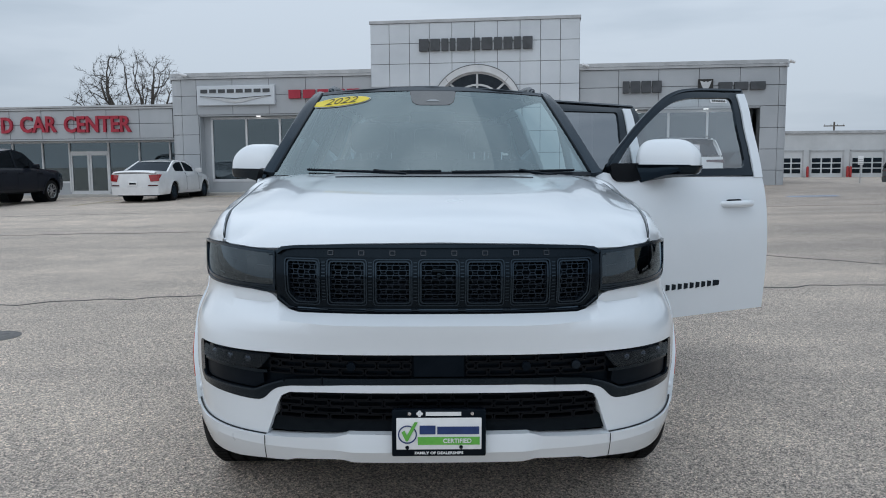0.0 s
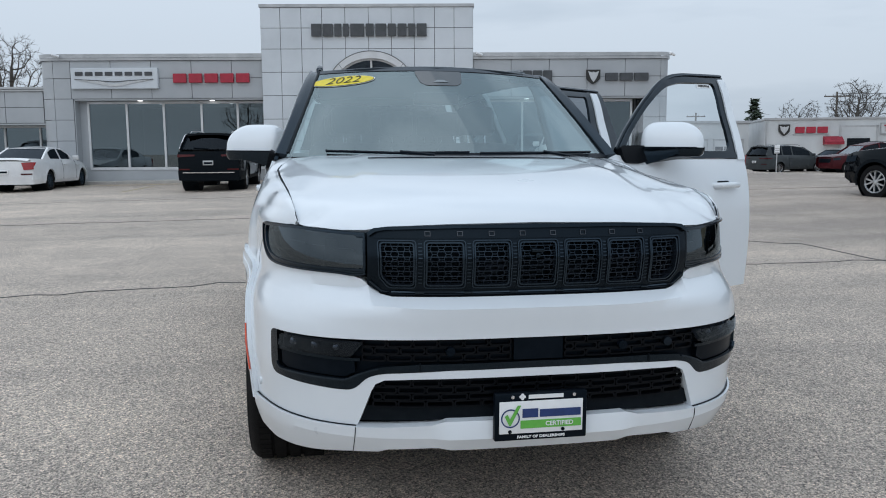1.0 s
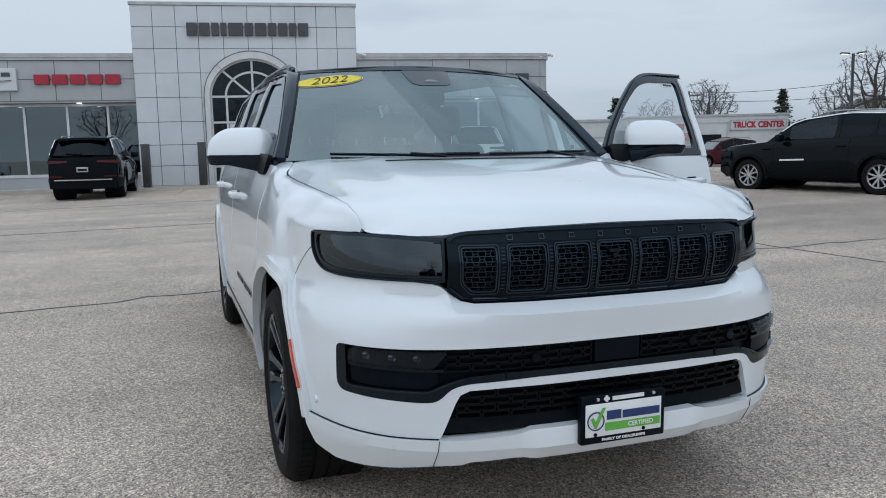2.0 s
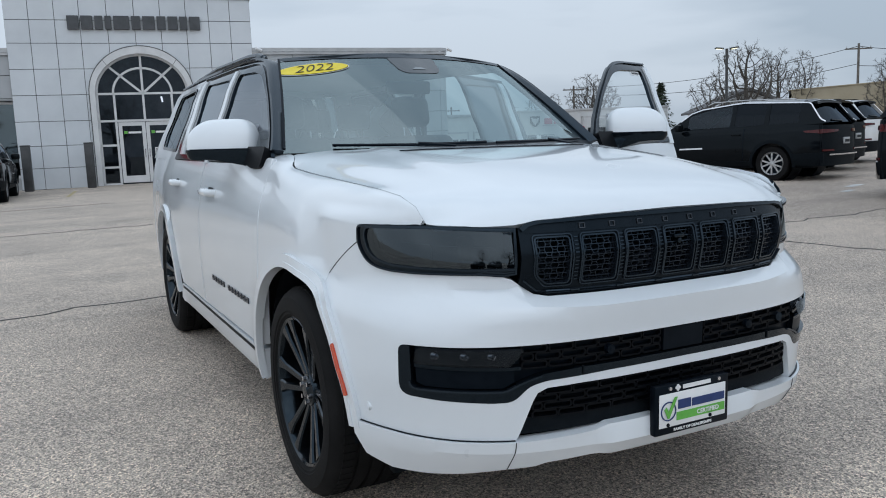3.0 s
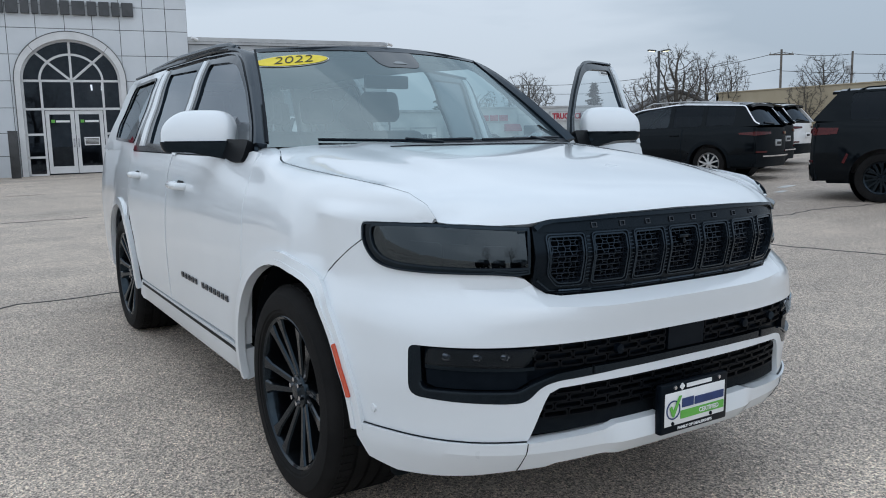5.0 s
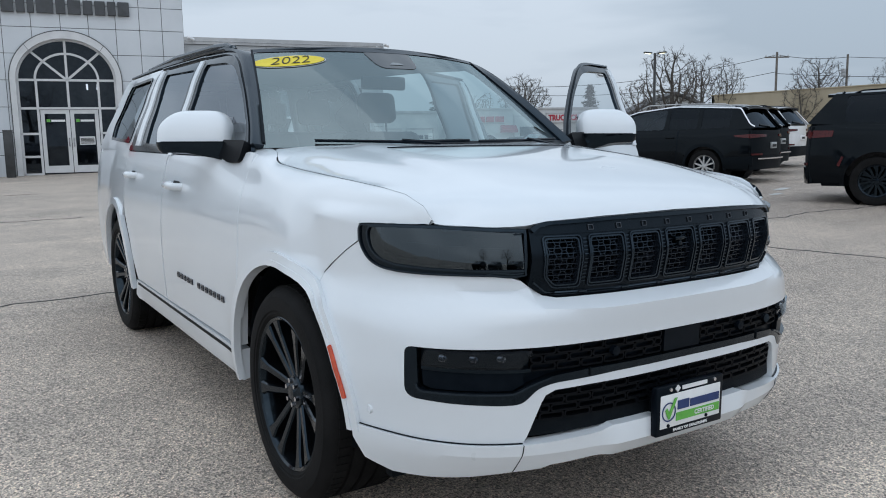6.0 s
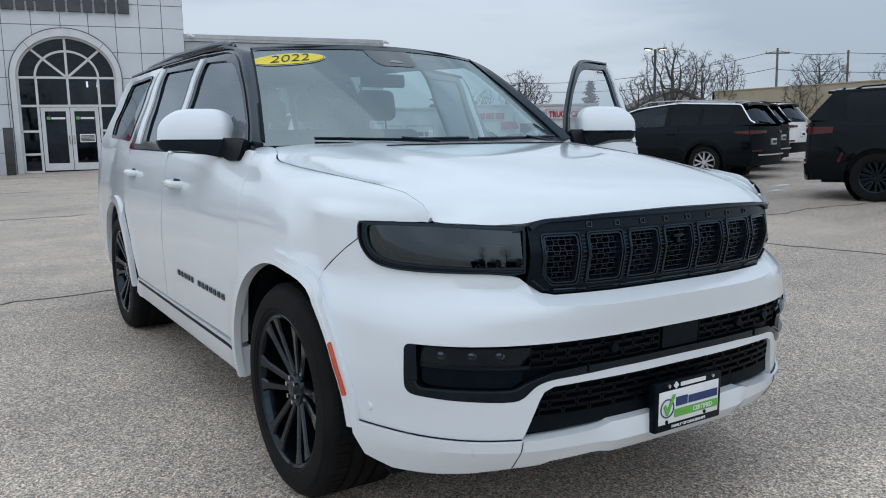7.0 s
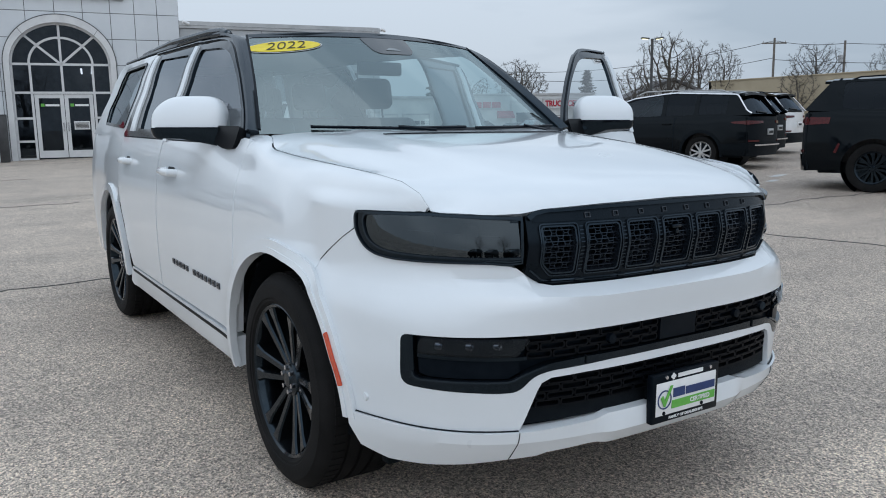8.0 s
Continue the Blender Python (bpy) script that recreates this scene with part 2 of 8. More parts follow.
def panel(fn, outline, holes=(), step=0.05, off=0.0, thick=0.0, out=(0, -1, 0), folds=()):
    """A sheet with holes, laid on the surface fn(u, v); off and thick along its normal; folds: lines along which it bends."""
    outline = dense(outline, step)
    holes = [dense(h, step) for h in holes]
    pts, edges = [], []
    for loop in [outline, *holes]:
        k = len(pts)
        pts += list(loop)
        edges += [(k + i, k + (i + 1) % len(loop)) for i in range(len(loop))]
    for line in folds:
        line = dense(line, step, False)
        k = len(pts)
        pts += list(line)
        edges += [(k + i, k + i + 1) for i in range(len(line) - 1)]
    rim = np.array(pts)
    lo, hi = outline.min(0), outline.max(0)
    gx, gy = np.meshgrid(np.arange(lo[0] + step / 2, hi[0], step), np.arange(lo[1] + step / 2, hi[1], step))
    grid = np.stack([gx.ravel(), gy.ravel()], -1)
    ok = inside(grid, outline)
    for h in holes:
        ok &= ~inside(grid, h)
    grid = grid[ok]
    if len(grid):
        near = np.array([np.min(np.hypot(*(rim - p).T)) for p in grid])
        grid = grid[near > step * 0.45]
    allp = [Vector((float(p[0]), float(p[1]))) for p in [*pts, *grid]]
    vs, _, fs, *_ = delaunay_2d_cdt(allp, edges, [], 0, 1e-6)
    v2 = np.array([(p.x, p.y) for p in vs])
    fs = np.array([f for f in fs if len(f) == 3])
    mid = v2[fs].mean(1)
    ok = inside(mid, outline)
    for h in holes:
        ok &= ~inside(mid, h)
    fs = fs[ok]
    e = np.stack([v2[fs[:, 1]] - v2[fs[:, 0]], v2[fs[:, 2]] - v2[fs[:, 1]], v2[fs[:, 0]] - v2[fs[:, 2]]])
    area = np.abs(e[0, :, 0] * e[1, :, 1] - e[0, :, 1] * e[1, :, 0])
    fs = fs[area / np.maximum(np.linalg.norm(e, axis=2).max(0), 1e-9) > 4e-4]
    used = np.unique(fs)
    slot = np.zeros(len(v2), int)
    slot[used] = np.arange(len(used))
    v2, fs = v2[used], slot[fs]
    u, v = v2[:, 0], v2[:, 1]
    n = normals_of(fn, u, v, out)
    top = fn(u, v) + n * off
    a, b, c = top[fs[:, 0]], top[fs[:, 1]], top[fs[:, 2]]
    if ((np.cross(b - a, c - a) * n[fs[:, 0]]).sum(-1)).sum() < 0:
        fs = fs[:, ::-1]
    faces = [tuple(f) for f in fs]
    verts = list(top)
    if thick:
        count = {}
        for f in faces:
            for i in range(3):
                count[(f[i], f[(i + 1) % 3])] = 1
        border = [e for e in count if (e[1], e[0]) not in count]
        base = len(verts)
        low = {}
        for e in border:
            for i in e:
                if i not in low:
                    low[i] = len(verts)
                    verts.append(top[i] - n[i] * thick)
        for i, j in border:
            faces.append((j, i, low[i], low[j]))
    return np.array(verts), faces


def mirrored(vf):
    return np.array(vf[0]) * [-1, 1, 1], [tuple(reversed(f)) for f in vf[1]]


def joined(*vfs):
    verts, faces = [], []
    for v, f in vfs:
        k = len(verts)
        verts += [tuple(p) for p in v]
        faces += [tuple(i + k for i in q) for q in f]
    return np.array(verts), faces


def ribbon(fn, line, width, off, thick, out=(0, -1, 0), closed=False, step=0.05):
    """A bar of that width along a line on the surface fn."""
    line = dense(line, step, closed)
    if closed:
        t = np.roll(line, -1, 0) - np.roll(line, 1, 0)
    else:
        t = np.gradient(line, axis=0)
    t = t / np.maximum(np.linalg.norm(t, axis=1, keepdims=True), 1e-9)
    nrm = np.stack([-t[:, 1], t[:, 0]], -1) * width / 2
    a, b = line + nrm, line - nrm
    rows = []
    for p in (a, b):
        n = normals_of(fn, p[:, 0], p[:, 1], out)
        q = fn(p[:, 0], p[:, 1])
        rows += [q + n * off, q + n * (off - thick)]
    k = len(line)
    verts = np.concatenate([rows[0], rows[2], rows[3], rows[1]])
    faces = []
    for i in range(k if closed else k - 1):
        j = (i + 1) % k
        for r in range(4):
            s = (r + 1) % 4
            faces.append((r * k + i, r * k + j, s * k + j, s * k + i))
    if not closed:
        faces += [(0, k, 2 * k, 3 * k), (k - 1, 4 * k - 1, 3 * k - 1, 2 * k - 1)]
    return verts, faces


def box(x0, x1, y0, y1, z0, z1, bevel=0.0, seg=2):
    bm = bmesh.new()
    bmesh.ops.create_cube(bm, size=1.0)
    for v in bm.verts:
        v.co = Vector(((x0 + x1) / 2 + v.co.x * (x1 - x0), (y0 + y1) / 2 + v.co.y * (y1 - y0), (z0 + z1) / 2 + v.co.z * (z1 - z0)))
    if bevel:
        bmesh.ops.bevel(bm, geom=bm.edges[:], offset=bevel, segments=seg, profile=0.5, affect="EDGES")
    return taken(bm)


def taken(bm):
    """A bmesh as (vertices, faces)."""
    bm.verts.index_update()
    v = np.array([tuple(p.co) for p in bm.verts])
    f = [tuple(q.index for q in face.verts) for face in bm.faces]
    bm.free()
    return v, f


def moved(vf, m):
    v = np.asarray(vf[0])
    a = np.array(m)
    return v @ a[:3, :3].T + a[:3, 3], vf[1]


def lathe(profile, n=48, axis="x"):
    """Turns (radius, along) points round an axis."""
    prof = np.asarray(profile, float)
    ang = np.linspace(0, 2 * math.pi, n, endpoint=False)
    verts = []
    for r, h in prof:
        for a in ang:
            c, s = r * math.cos(a), r * math.sin(a)
            verts.append({"x": (h, c, s), "y": (c, h, s), "z": (c, s, h)}[axis])
    faces = []
    for i in range(len(prof) - 1):
        for j in range(n):
            k = (j + 1) % n
            faces.append((i * n + j, i * n + k, (i + 1) * n + k, (i + 1) * n + j))
    return np.array(verts), faces


def tube(points, r, n=8, taper=None, cap=True):
    """A round rod along points."""
    pts = np.asarray(points, float)
    t = np.gradient(pts, axis=0)
    t = t / np.maximum(np.linalg.norm(t, axis=1, keepdims=True), 1e-9)
    verts, faces = [], []
    up = np.array([0, 0, 1.0]) if np.abs(t[:, 2]).max() < 0.95 else np.array([0.83, 0.55, 0.1])
    for i, p in enumerate(pts):
        a = np.cross(t[i], up)
        a /= max(np.linalg.norm(a), 1e-6)
        b = np.cross(a, t[i])
        rr = r if taper is None else r * taper[i]
        for j in range(n):
            w = 2 * math.pi * j / n
            verts.append(p + rr * (a * math.cos(w) + b * math.sin(w)))
    for i in range(len(pts) - 1):
        for j in range(n):
            k = (j + 1) % n
            faces.append((i * n + j, i * n + k, (i + 1) * n + k, (i + 1) * n + j))
    if cap:
        faces += [tuple(range(n))[::-1], tuple(range((len(pts) - 1) * n, len(pts) * n))]
    return np.array(verts), faces


def prism(poly, fn2, depth, out):
    """A flat polygon (2D, kept convex or simple) pushed through: fn2 lays 2D into 3D, out is the push."""
    poly = np.asarray(poly, float)
    p3 = np.array([fn2(a, b) for a, b in poly])
    n = len(poly)
    verts = np.concatenate([p3, p3 + np.asarray(out, float) * depth])
    faces = [tuple(range(n)), tuple(range(2 * n - 1, n - 1, -1))] + [(i, i + n, (i + 1) % n + n, (i + 1) % n) for i in range(n)]
    return verts, faces


def lettering(name, text, size, depth, mat, parent, m, bold=0.0, width=None, shear=0.0, label=""):
    """Words in the built-in font, centred, as a mesh; m lays x to the right and y up."""
    cu = bpy.data.curves.new(name, "FONT")
    cu.body, cu.size, cu.extrude, cu.offset, cu.shear = text, size, depth, bold, shear
    cu.align_x, cu.align_y = "CENTER", "CENTER"
    cu.resolution_u = 3
    tmp = bpy.data.objects.new(name, cu)
    scene.collection.objects.link(tmp)
    dep = bpy.context.evaluated_depsgraph_get()
    me = bpy.data.meshes.new_from_object(tmp.evaluated_get(dep))
    bpy.data.objects.remove(tmp)
    bpy.data.curves.remove(cu)
    me.materials.clear()
    me.materials.append(mat)
    if width:
        xs = [v.co.x for v in me.vertices]
        k = width / (max(xs) - min(xs))
        for v in me.vertices:
            v.co.x *= k
    ob = new(name, me)
    ob.parent = parent
    ob.matrix_basis = m
    if label:
        ob["label"] = label
    return ob

# ---- the white car's skin: car frame, x across, y to the rear, z up ----
def smooth(v, a, b):
    v = np.clip((v - a) / (b - a), 0, 1)
    return v * v * (3 - 2 * v)


FZ = (0.24, 0.30, 0.36, 0.42, 0.46, 0.60, 0.68, 0.74, 0.80, 0.845, 0.885, 1.00, 1.08, 1.13)
FY = (0.02, -0.030, -0.068, -0.095, -0.103, -0.106, -0.108, -0.110, -0.107, -0.098, -0.056, -0.060, -0.053, -0.045)


def crease(s):
    """The height of the fold that runs across the nose below the grille."""
    return 0.845 + 0.012 * smooth(np.abs(s), 0.30, 0.60) + 0.040 * smooth(np.abs(s), 0.50, 0.95)


def front(s, z):
    """The nose: s runs round it from the middle, metres; z up."""
    s, z = np.broadcast_arrays(np.asarray(s, float), np.asarray(z, float))
    w = smooth(z, 0.76, 0.90)
    p = 3.2 - 0.2 * w - 0.10 * (1 - smooth(z, 0.48, 0.66))
    xs = np.interp(z, (0.24, 0.40, 0.52, 0.62, 0.80, 0.90, 1.13), (0.934, 0.958, 0.966, 0.974, 0.970, 0.950, 0.950))
    ys = 0.87 + 0.08 * w
    yc = np.interp(z, FZ, FY)
    over = z - crease(s)
    tent = np.where(over > 0, 1 - over / 0.038, 1 + over / 0.085).clip(0, 1)
    yc = yc - 0.026 * tent * (1 - 0.5 * smooth(np.abs(s), 0.5, 1.1)) * smooth(z, 0.742, 0.76) * (1 - smooth(np.abs(s), 0.95, 1.15))
    a = np.clip(np.abs(s) / 0.9, 0, 1.55)
    rad = ((np.sin(a) / xs) ** p + (np.cos(a) / ys) ** p) ** (-1 / p)
    y = yc + ys - rad * np.cos(a)
    return np.stack([np.sign(s) * (rad * np.sin(a) + flare(y, z)), y, z], -1)


SEAM_Y = (0.179, 0.189, 0.225, 0.31, 0.438, 0.627, 0.829, 1.018, 1.19, 1.235, 1.29, 1.36, 1.44, 1.54, 1.64)
SEAM_X = (0.786, 0.790, 0.797, 0.809, 0.822, 0.837, 0.855, 0.868, 0.878, 0.872, 0.850, 0.826, 0.815, 0.81, 0.815)
SEAM_Z = (1.097, 1.118, 1.151, 1.182, 1.198, 1.211, 1.225, 1.238, 1.254, 1.265, 1.284, 1.300, 1.308, 1.312, 1.315)


def hood(x, y):
    """The bonnet's top, with its raised middle and a hollow along each edge."""
    x, y = np.broadcast_arrays(np.asarray(x, float), np.asarray(y, float))
    ax = np.abs(x)
    d = np.maximum(y - lead(ax), 0)
    edge = np.interp(ax, (0, 0.30, 0.50, 0.56, 0.65, 0.78, 0.9), (1.118, 1.114, 1.106, 1.094, 1.091, 1.098, 1.10))
    mid = edge + 0.045 * (1 - np.exp(-d / 0.05)) + (1.291 - edge) * (1 - np.exp(-d / 0.75)) / (1 - math.exp(-1.2 / 0.75)) * 0.88
    sx, sz = np.interp(y, SEAM_Y, SEAM_X), np.interp(y, SEAM_Y, SEAM_Z)
    k = np.clip(ax / np.maximum(sx, 1e-3), 0, 1)
    w = smooth(k, 0.76, 1.06) ** 1.3 / smooth(1.0, 0.76, 1.06) ** 1.3
    ridge = 0.50 + 0.10 * (1.15 - y)
    dome = 0.007 * (1 - smooth(ax, ridge - 0.012, ridge + 0.03)) * smooth(d, 0.15, 0.7)
    z = mid - 0.004 * k ** 2 + dome + 0.006 * smooth(y, 0.95, 1.25) * smooth(k, 0.2, 0.6)
    z = z + (np.minimum(sz, mid) - z) * np.clip(w, 0, 1)
    return np.stack([x, y, z], -1)


def lead(ax):
    """The bonnet's leading edge in plan."""
    q = np.clip(np.asarray(ax, float) / 0.950, 0, 0.999)
    return -0.049 + 0.95 * (1 - (1 - q ** 3) ** (1 / 3)) + 0.004


def flare(y, z):
    out = 0
    for c in (0.92, 4.044):
        d = np.hypot(np.asarray(y) - c, np.asarray(z) - 0.40)
        out = out + 0.012 * np.exp(-((d - 0.50) / 0.10) ** 2)
    return out * (1 - smooth(np.asarray(z), 0.76, 0.94))


def side(y, z):
    """Half the width of the flank below the belt."""
    y, z = np.broadcast_arrays(np.asarray(y, float), np.asarray(z, float))
    prof = sum(np.interp(z + d, (0.22, 0.30, 0.42, 0.50, 0.66, 0.85, 1.00, 1.10, 1.20, 1.27, 1.32), (0.93, 0.975, 0.995, 1.000, 1.008, 1.010, 1.000, 0.988, 0.966, 0.945, 0.915)) for d in (-0.06, -0.04, -0.02, 0.0, 0.02, 0.04, 0.06)) / 7
    plan = 1 - 0.045 * (1 - smooth(y, 0.25, 1.0)) - 0.11 * smooth(y, 3.5, 5.6) ** 1.3
    flank_w = prof * plan * (1 - 0.03 * (1 - smooth(y, 1.25, 2.0)) * smooth(z, 1.05, 1.29)) + flare(y, z)
    ahead = front(at_y(np.minimum(y, 0.84), z), z)[..., 0]
    return flank_w + (ahead - flank_w) * (1 - smooth(y, 0.62, 0.84))


def flank(y, z):
    """The left flank."""
    y, z = np.broadcast_arrays(np.asarray(y, float), np.asarray(z, float))
    return np.stack([-side(y, z), y, z], -1)


def fender(y, v):
    """The left wing: v 0 at the bonnet's seam, 1 where the flank begins at z 0.94, on to 2 at z 0.24."""
    y, v = np.broadcast_arrays(np.asarray(y, float), np.asarray(v, float))
    sx, sz = np.interp(y, SEAM_Y, SEAM_X), np.interp(y, SEAM_Y, SEAM_Z)
    z1 = 0.94
    a = np.clip(v, 0, 1) * math.pi / 2
    wide = side(y, np.full_like(y, z1))
    x = sx + (wide - sx) * np.sin(a) ** 0.85
    z = z1 + (sz - z1) * np.cos(a) ** 0.9
    z = z - 0.013 * np.sin(2 * a) * smooth(y, 0.43, 0.60) * (1 - smooth(y, 1.0, 1.3))
    x = x + (side(y, z) - x) * smooth(y, 0.70, 1.40) * smooth(v, 0.02, 0.60)
    zf = np.minimum(z, 1.10)
    nose = front(at_y(np.minimum(y, 0.84), zf), zf)[..., 0]
    x = x + (nose - x) * (1 - smooth(y, 0.62, 0.84)) * (1 - smooth(z, 1.09, 1.15))
    zl = z1 - np.clip(v - 1, 0, 1) * 0.70
    return np.stack([-np.where(v > 1, side(y, zl), x), y, np.where(v > 1, zl, z)], -1)


def at_x(x, z):
    """How far round the nose the half-width x lies at height z."""
    x, z = np.asarray(x, float), np.asarray(z, float)
    lo, hi = np.zeros_like(x), np.full_like(x, 1.40)
    for _ in range(40):
        m = (lo + hi) / 2
        less = front(m, z)[..., 0] < np.abs(x)
        lo, hi = np.where(less, m, lo), np.where(less, hi, m)
    return np.sign(x) * (lo + hi) / 2


def at_y(y, z):
    """How far round the nose the depth y lies at height z."""
    y, z = np.asarray(y, float), np.asarray(z, float)
    lo, hi = np.zeros_like(y), np.full_like(y, 1.39)
    for _ in range(40):
        m = (lo + hi) / 2
        less = front(m, z)[..., 1] < y
        lo, hi = np.where(less, m, lo), np.where(less, hi, m)
    return (lo + hi) / 2


def cabin(y, z):
    """The left side above the belt: glass and pillars lean in."""
    y, z = np.broadcast_arrays(np.asarray(y, float), np.asarray(z, float))
    w = np.interp(z, (1.20, 1.28, 1.45, 1.65, 1.75, 1.80, 1.84), (0.968, 0.945, 0.900, 0.825, 0.775, 0.735, 0.68))
    plan = 1 - 0.040 * (1 - smooth(y, 1.1, 2.7) * (1 - smooth(z, 1.24, 1.60))) - 0.025 * (1 - smooth(y, 1.8, 2.7)) * smooth(z, 1.30, 1.45) - 0.08 * smooth(y, 3.5, 5.5)
    return np.stack([-w * plan, y, z], -1)


def screen(u, v):
    """The windscreen: u across from -1 to 1, v up from 0 to 1."""
    u, v = np.broadcast_arrays(np.asarray(u, float), np.asarray(v, float))
    x = u * (0.852 + (0.668 - 0.852) * v)
    y0, y1 = 1.20 + 0.29 * u * u, 1.95 + 0.16 * u * u
    y = y0 + (y1 - y0) * v - 0.02 * np.sin(math.pi * np.clip(v, 0, 1))
    z = 1.325 + 0.005 * (1 - u * u) + (0.478 - 0.018 * u * u) * v
    return np.stack([x, y, z], -1)


def roof(x, y):
    x, y = np.broadcast_arrays(np.asarray(x, float), np.asarray(y, float))
    d = np.clip((y - 1.93) / 1.2, 0, 1)
    z = 1.803 + 0.058 * (1 - (1 - d) ** 2) - 0.05 * smooth(y, 3.6, 5.4)
    return np.stack([x, y, z - 0.055 * (np.abs(x) / 0.70) ** 2.6 - 0.02 * smooth(np.abs(x), 0.6, 0.76)], -1)

# ---- ground ----
ASPHALT = material("worn_concrete_lot", (0.30, 0.29, 0.27), 0.85)


def lot_material(m):
    tc = node(m, "ShaderNodeTexCoord")
    big = node(m, "ShaderNodeTexNoise", Scale=0.16, Detail=5.0, Roughness=0.55)
    mid = node(m, "ShaderNodeTexNoise", Scale=1.3, Detail=6.0, Roughness=0.6)
    streak_map = node(m, "ShaderNodeMapping")
    streak_map.inputs["Scale"].default_value = (0.10, 0.9, 1)
    streak_map.inputs["Rotation"].default_value = (0, 0, radians(-6))
    streak = node(m, "ShaderNodeTexNoise", Scale=1.0, Detail=5.0, Roughness=0.55)
    stone = node(m, "ShaderNodeTexVoronoi", Scale=155.0)
    fine = node(m, "ShaderNodeTexNoise", Scale=260.0, Detail=2.0, Roughness=0.6)
    for n in (big, mid, stone, fine, streak_map):
        link(m, tc.outputs["Object"], n.inputs["Vector"])
    link(m, streak_map.outputs["Vector"], streak.inputs["Vector"])

    def ramp(src, c0, c1, p0, p1):
        r = node(m, "ShaderNodeValToRGB")
        r.color_ramp.elements[0].position, r.color_ramp.elements[1].position = p0, p1
        r.color_ramp.elements[0].color, r.color_ramp.elements[1].color = (*c0, 1), (*c1, 1)
        link(m, src, r.inputs["Fac"])
        return r.outputs["Color"]

    def blend(kind, fac, a, b):
        x = node(m, "ShaderNodeMix")
        x.data_type, x.blend_type = "RGBA", kind
        x.inputs[0].default_value = fac
        link(m, a, x.inputs[6])
        link(m, b, x.inputs[7])
        return x.outputs[2]

    col = ramp(big.outputs["Fac"], (0.475, 0.424, 0.370), (0.645, 0.574, 0.500), 0.34, 0.66)
    axis = node(m, "ShaderNodeSeparateXYZ")
    link(m, tc.outputs["Object"], axis.inputs["Vector"])
    edge = node(m, "ShaderNodeMath")
    edge.operation = "MULTIPLY_ADD"
    link(m, mid.outputs["Fac"], edge.inputs[0])
    edge.inputs[1].default_value = 3.0
    link(m, axis.outputs["X"], edge.inputs[2])
    # the lot's colour darkens towards +x, with a ragged edge
    right_tone = node(m, "ShaderNodeMapRange", From_Min=5.0, From_Max=11.0)
    link(m, edge.outputs["Value"], right_tone.inputs["Value"])
    col = blend("MULTIPLY", 1.0, col, ramp(right_tone.outputs["Result"], (1.0, 1.0, 1.0), (0.78, 0.77, 0.77), 0.0, 1.0))
    col = blend("MULTIPLY", 0.55, col, ramp(streak.outputs["Fac"], (0.66, 0.65, 0.64), (1.18, 1.15, 1.10), 0.35, 0.65))
    col = blend("MULTIPLY", 0.5, col, ramp(mid.outputs["Fac"], (0.74, 0.74, 0.75), (1.12, 1.11, 1.09), 0.32, 0.68))
    col = blend("MULTIPLY", 1.0, col, ramp(stone.outputs["Color"], (0.24, 0.235, 0.245), (1.78, 1.74, 1.72), 0.10, 0.90))
    grit = node(m, "ShaderNodeTexVoronoi", Scale=82.0)
    link(m, tc.outputs["Object"], grit.inputs["Vector"])
    col = blend("MULTIPLY", 0.58, col, ramp(grit.outputs["Color"], (0.45, 0.45, 0.455), (1.46, 1.44, 1.41), 0.15, 0.85))
    col = blend("MULTIPLY", 0.55, col, ramp(fine.outputs["Fac"], (0.35, 0.35, 0.35), (1.6, 1.6, 1.6), 0.30, 0.70))
    link(m, col, shader(m).inputs["Base Color"])
    bp = node(m, "ShaderNodeBump", Strength=0.8, Distance=0.008)
    link(m, stone.outputs["Distance"], bp.inputs["Height"])
    link(m, bp.outputs["Normal"], shader(m).inputs["Normal"])
    rr = node(m, "ShaderNodeMapRange", To_Min=0.62, To_Max=0.9)
    link(m, big.outputs["Fac"], rr.inputs["Value"])
    link(m, rr.outputs["Result"], shader(m).inputs["Roughness"])


lot_material(ASPHALT)


def sheet(xs, ys, lift=0.0):
    gx, gy = np.meshgrid(xs, ys)
    gz = ground_at(gx, gy) + lift
    v = np.stack([gx.ravel(), gy.ravel(), gz.ravel()], -1)
    n, k = len(ys), len(xs)
    f = [(j * k + i, j * k + i + 1, (j + 1) * k + i + 1, (j + 1) * k + i) for j in range(n - 1) for i in range(k - 1)]
    return v, f


def spread(a, b, near, far):
    core = list(np.arange(a, b + 1e-6, 1.0))
    out, d = [], 1.5
    x = b
    while x < far:
        x += d
        d *= 1.35
        out.append(x)
    low, d, x = [], 1.5, a
    while x > near:
        x -= d
        d *= 1.35
        low.append(x)
    return np.array(low[::-1] + core + out)


thing("ground", "worn grey parking lot with fine exposed stones", "ground", kind="structure", vf=sheet(spread(-40, 50, -900, 900), spread(-30, 60, -900, 900)), mat=ASPHALT)

CRACK = mottled(material("tarred_crack", (0.035, 0.034, 0.033), 0.8), (0.03, 0.03, 0.03), (0.06, 0.058, 0.055), 6.0)
OLDPAINT = mottled(material("worn_white_marking", (0.5, 0.5, 0.5), 0.8), (0.33, 0.33, 0.32), (0.62, 0.62, 0.61), 5.0)
YELLOWLINE = mottled(material("worn_yellow_marking", (0.42, 0.34, 0.16), 0.8), (0.30, 0.27, 0.20), (0.48, 0.38, 0.16), 5.0)
BLUEPAINT = mottled(material("worn_blue_marking", (0.12, 0.22, 0.42), 0.8), (0.16, 0.24, 0.38), (0.40, 0.44, 0.50), 6.0)


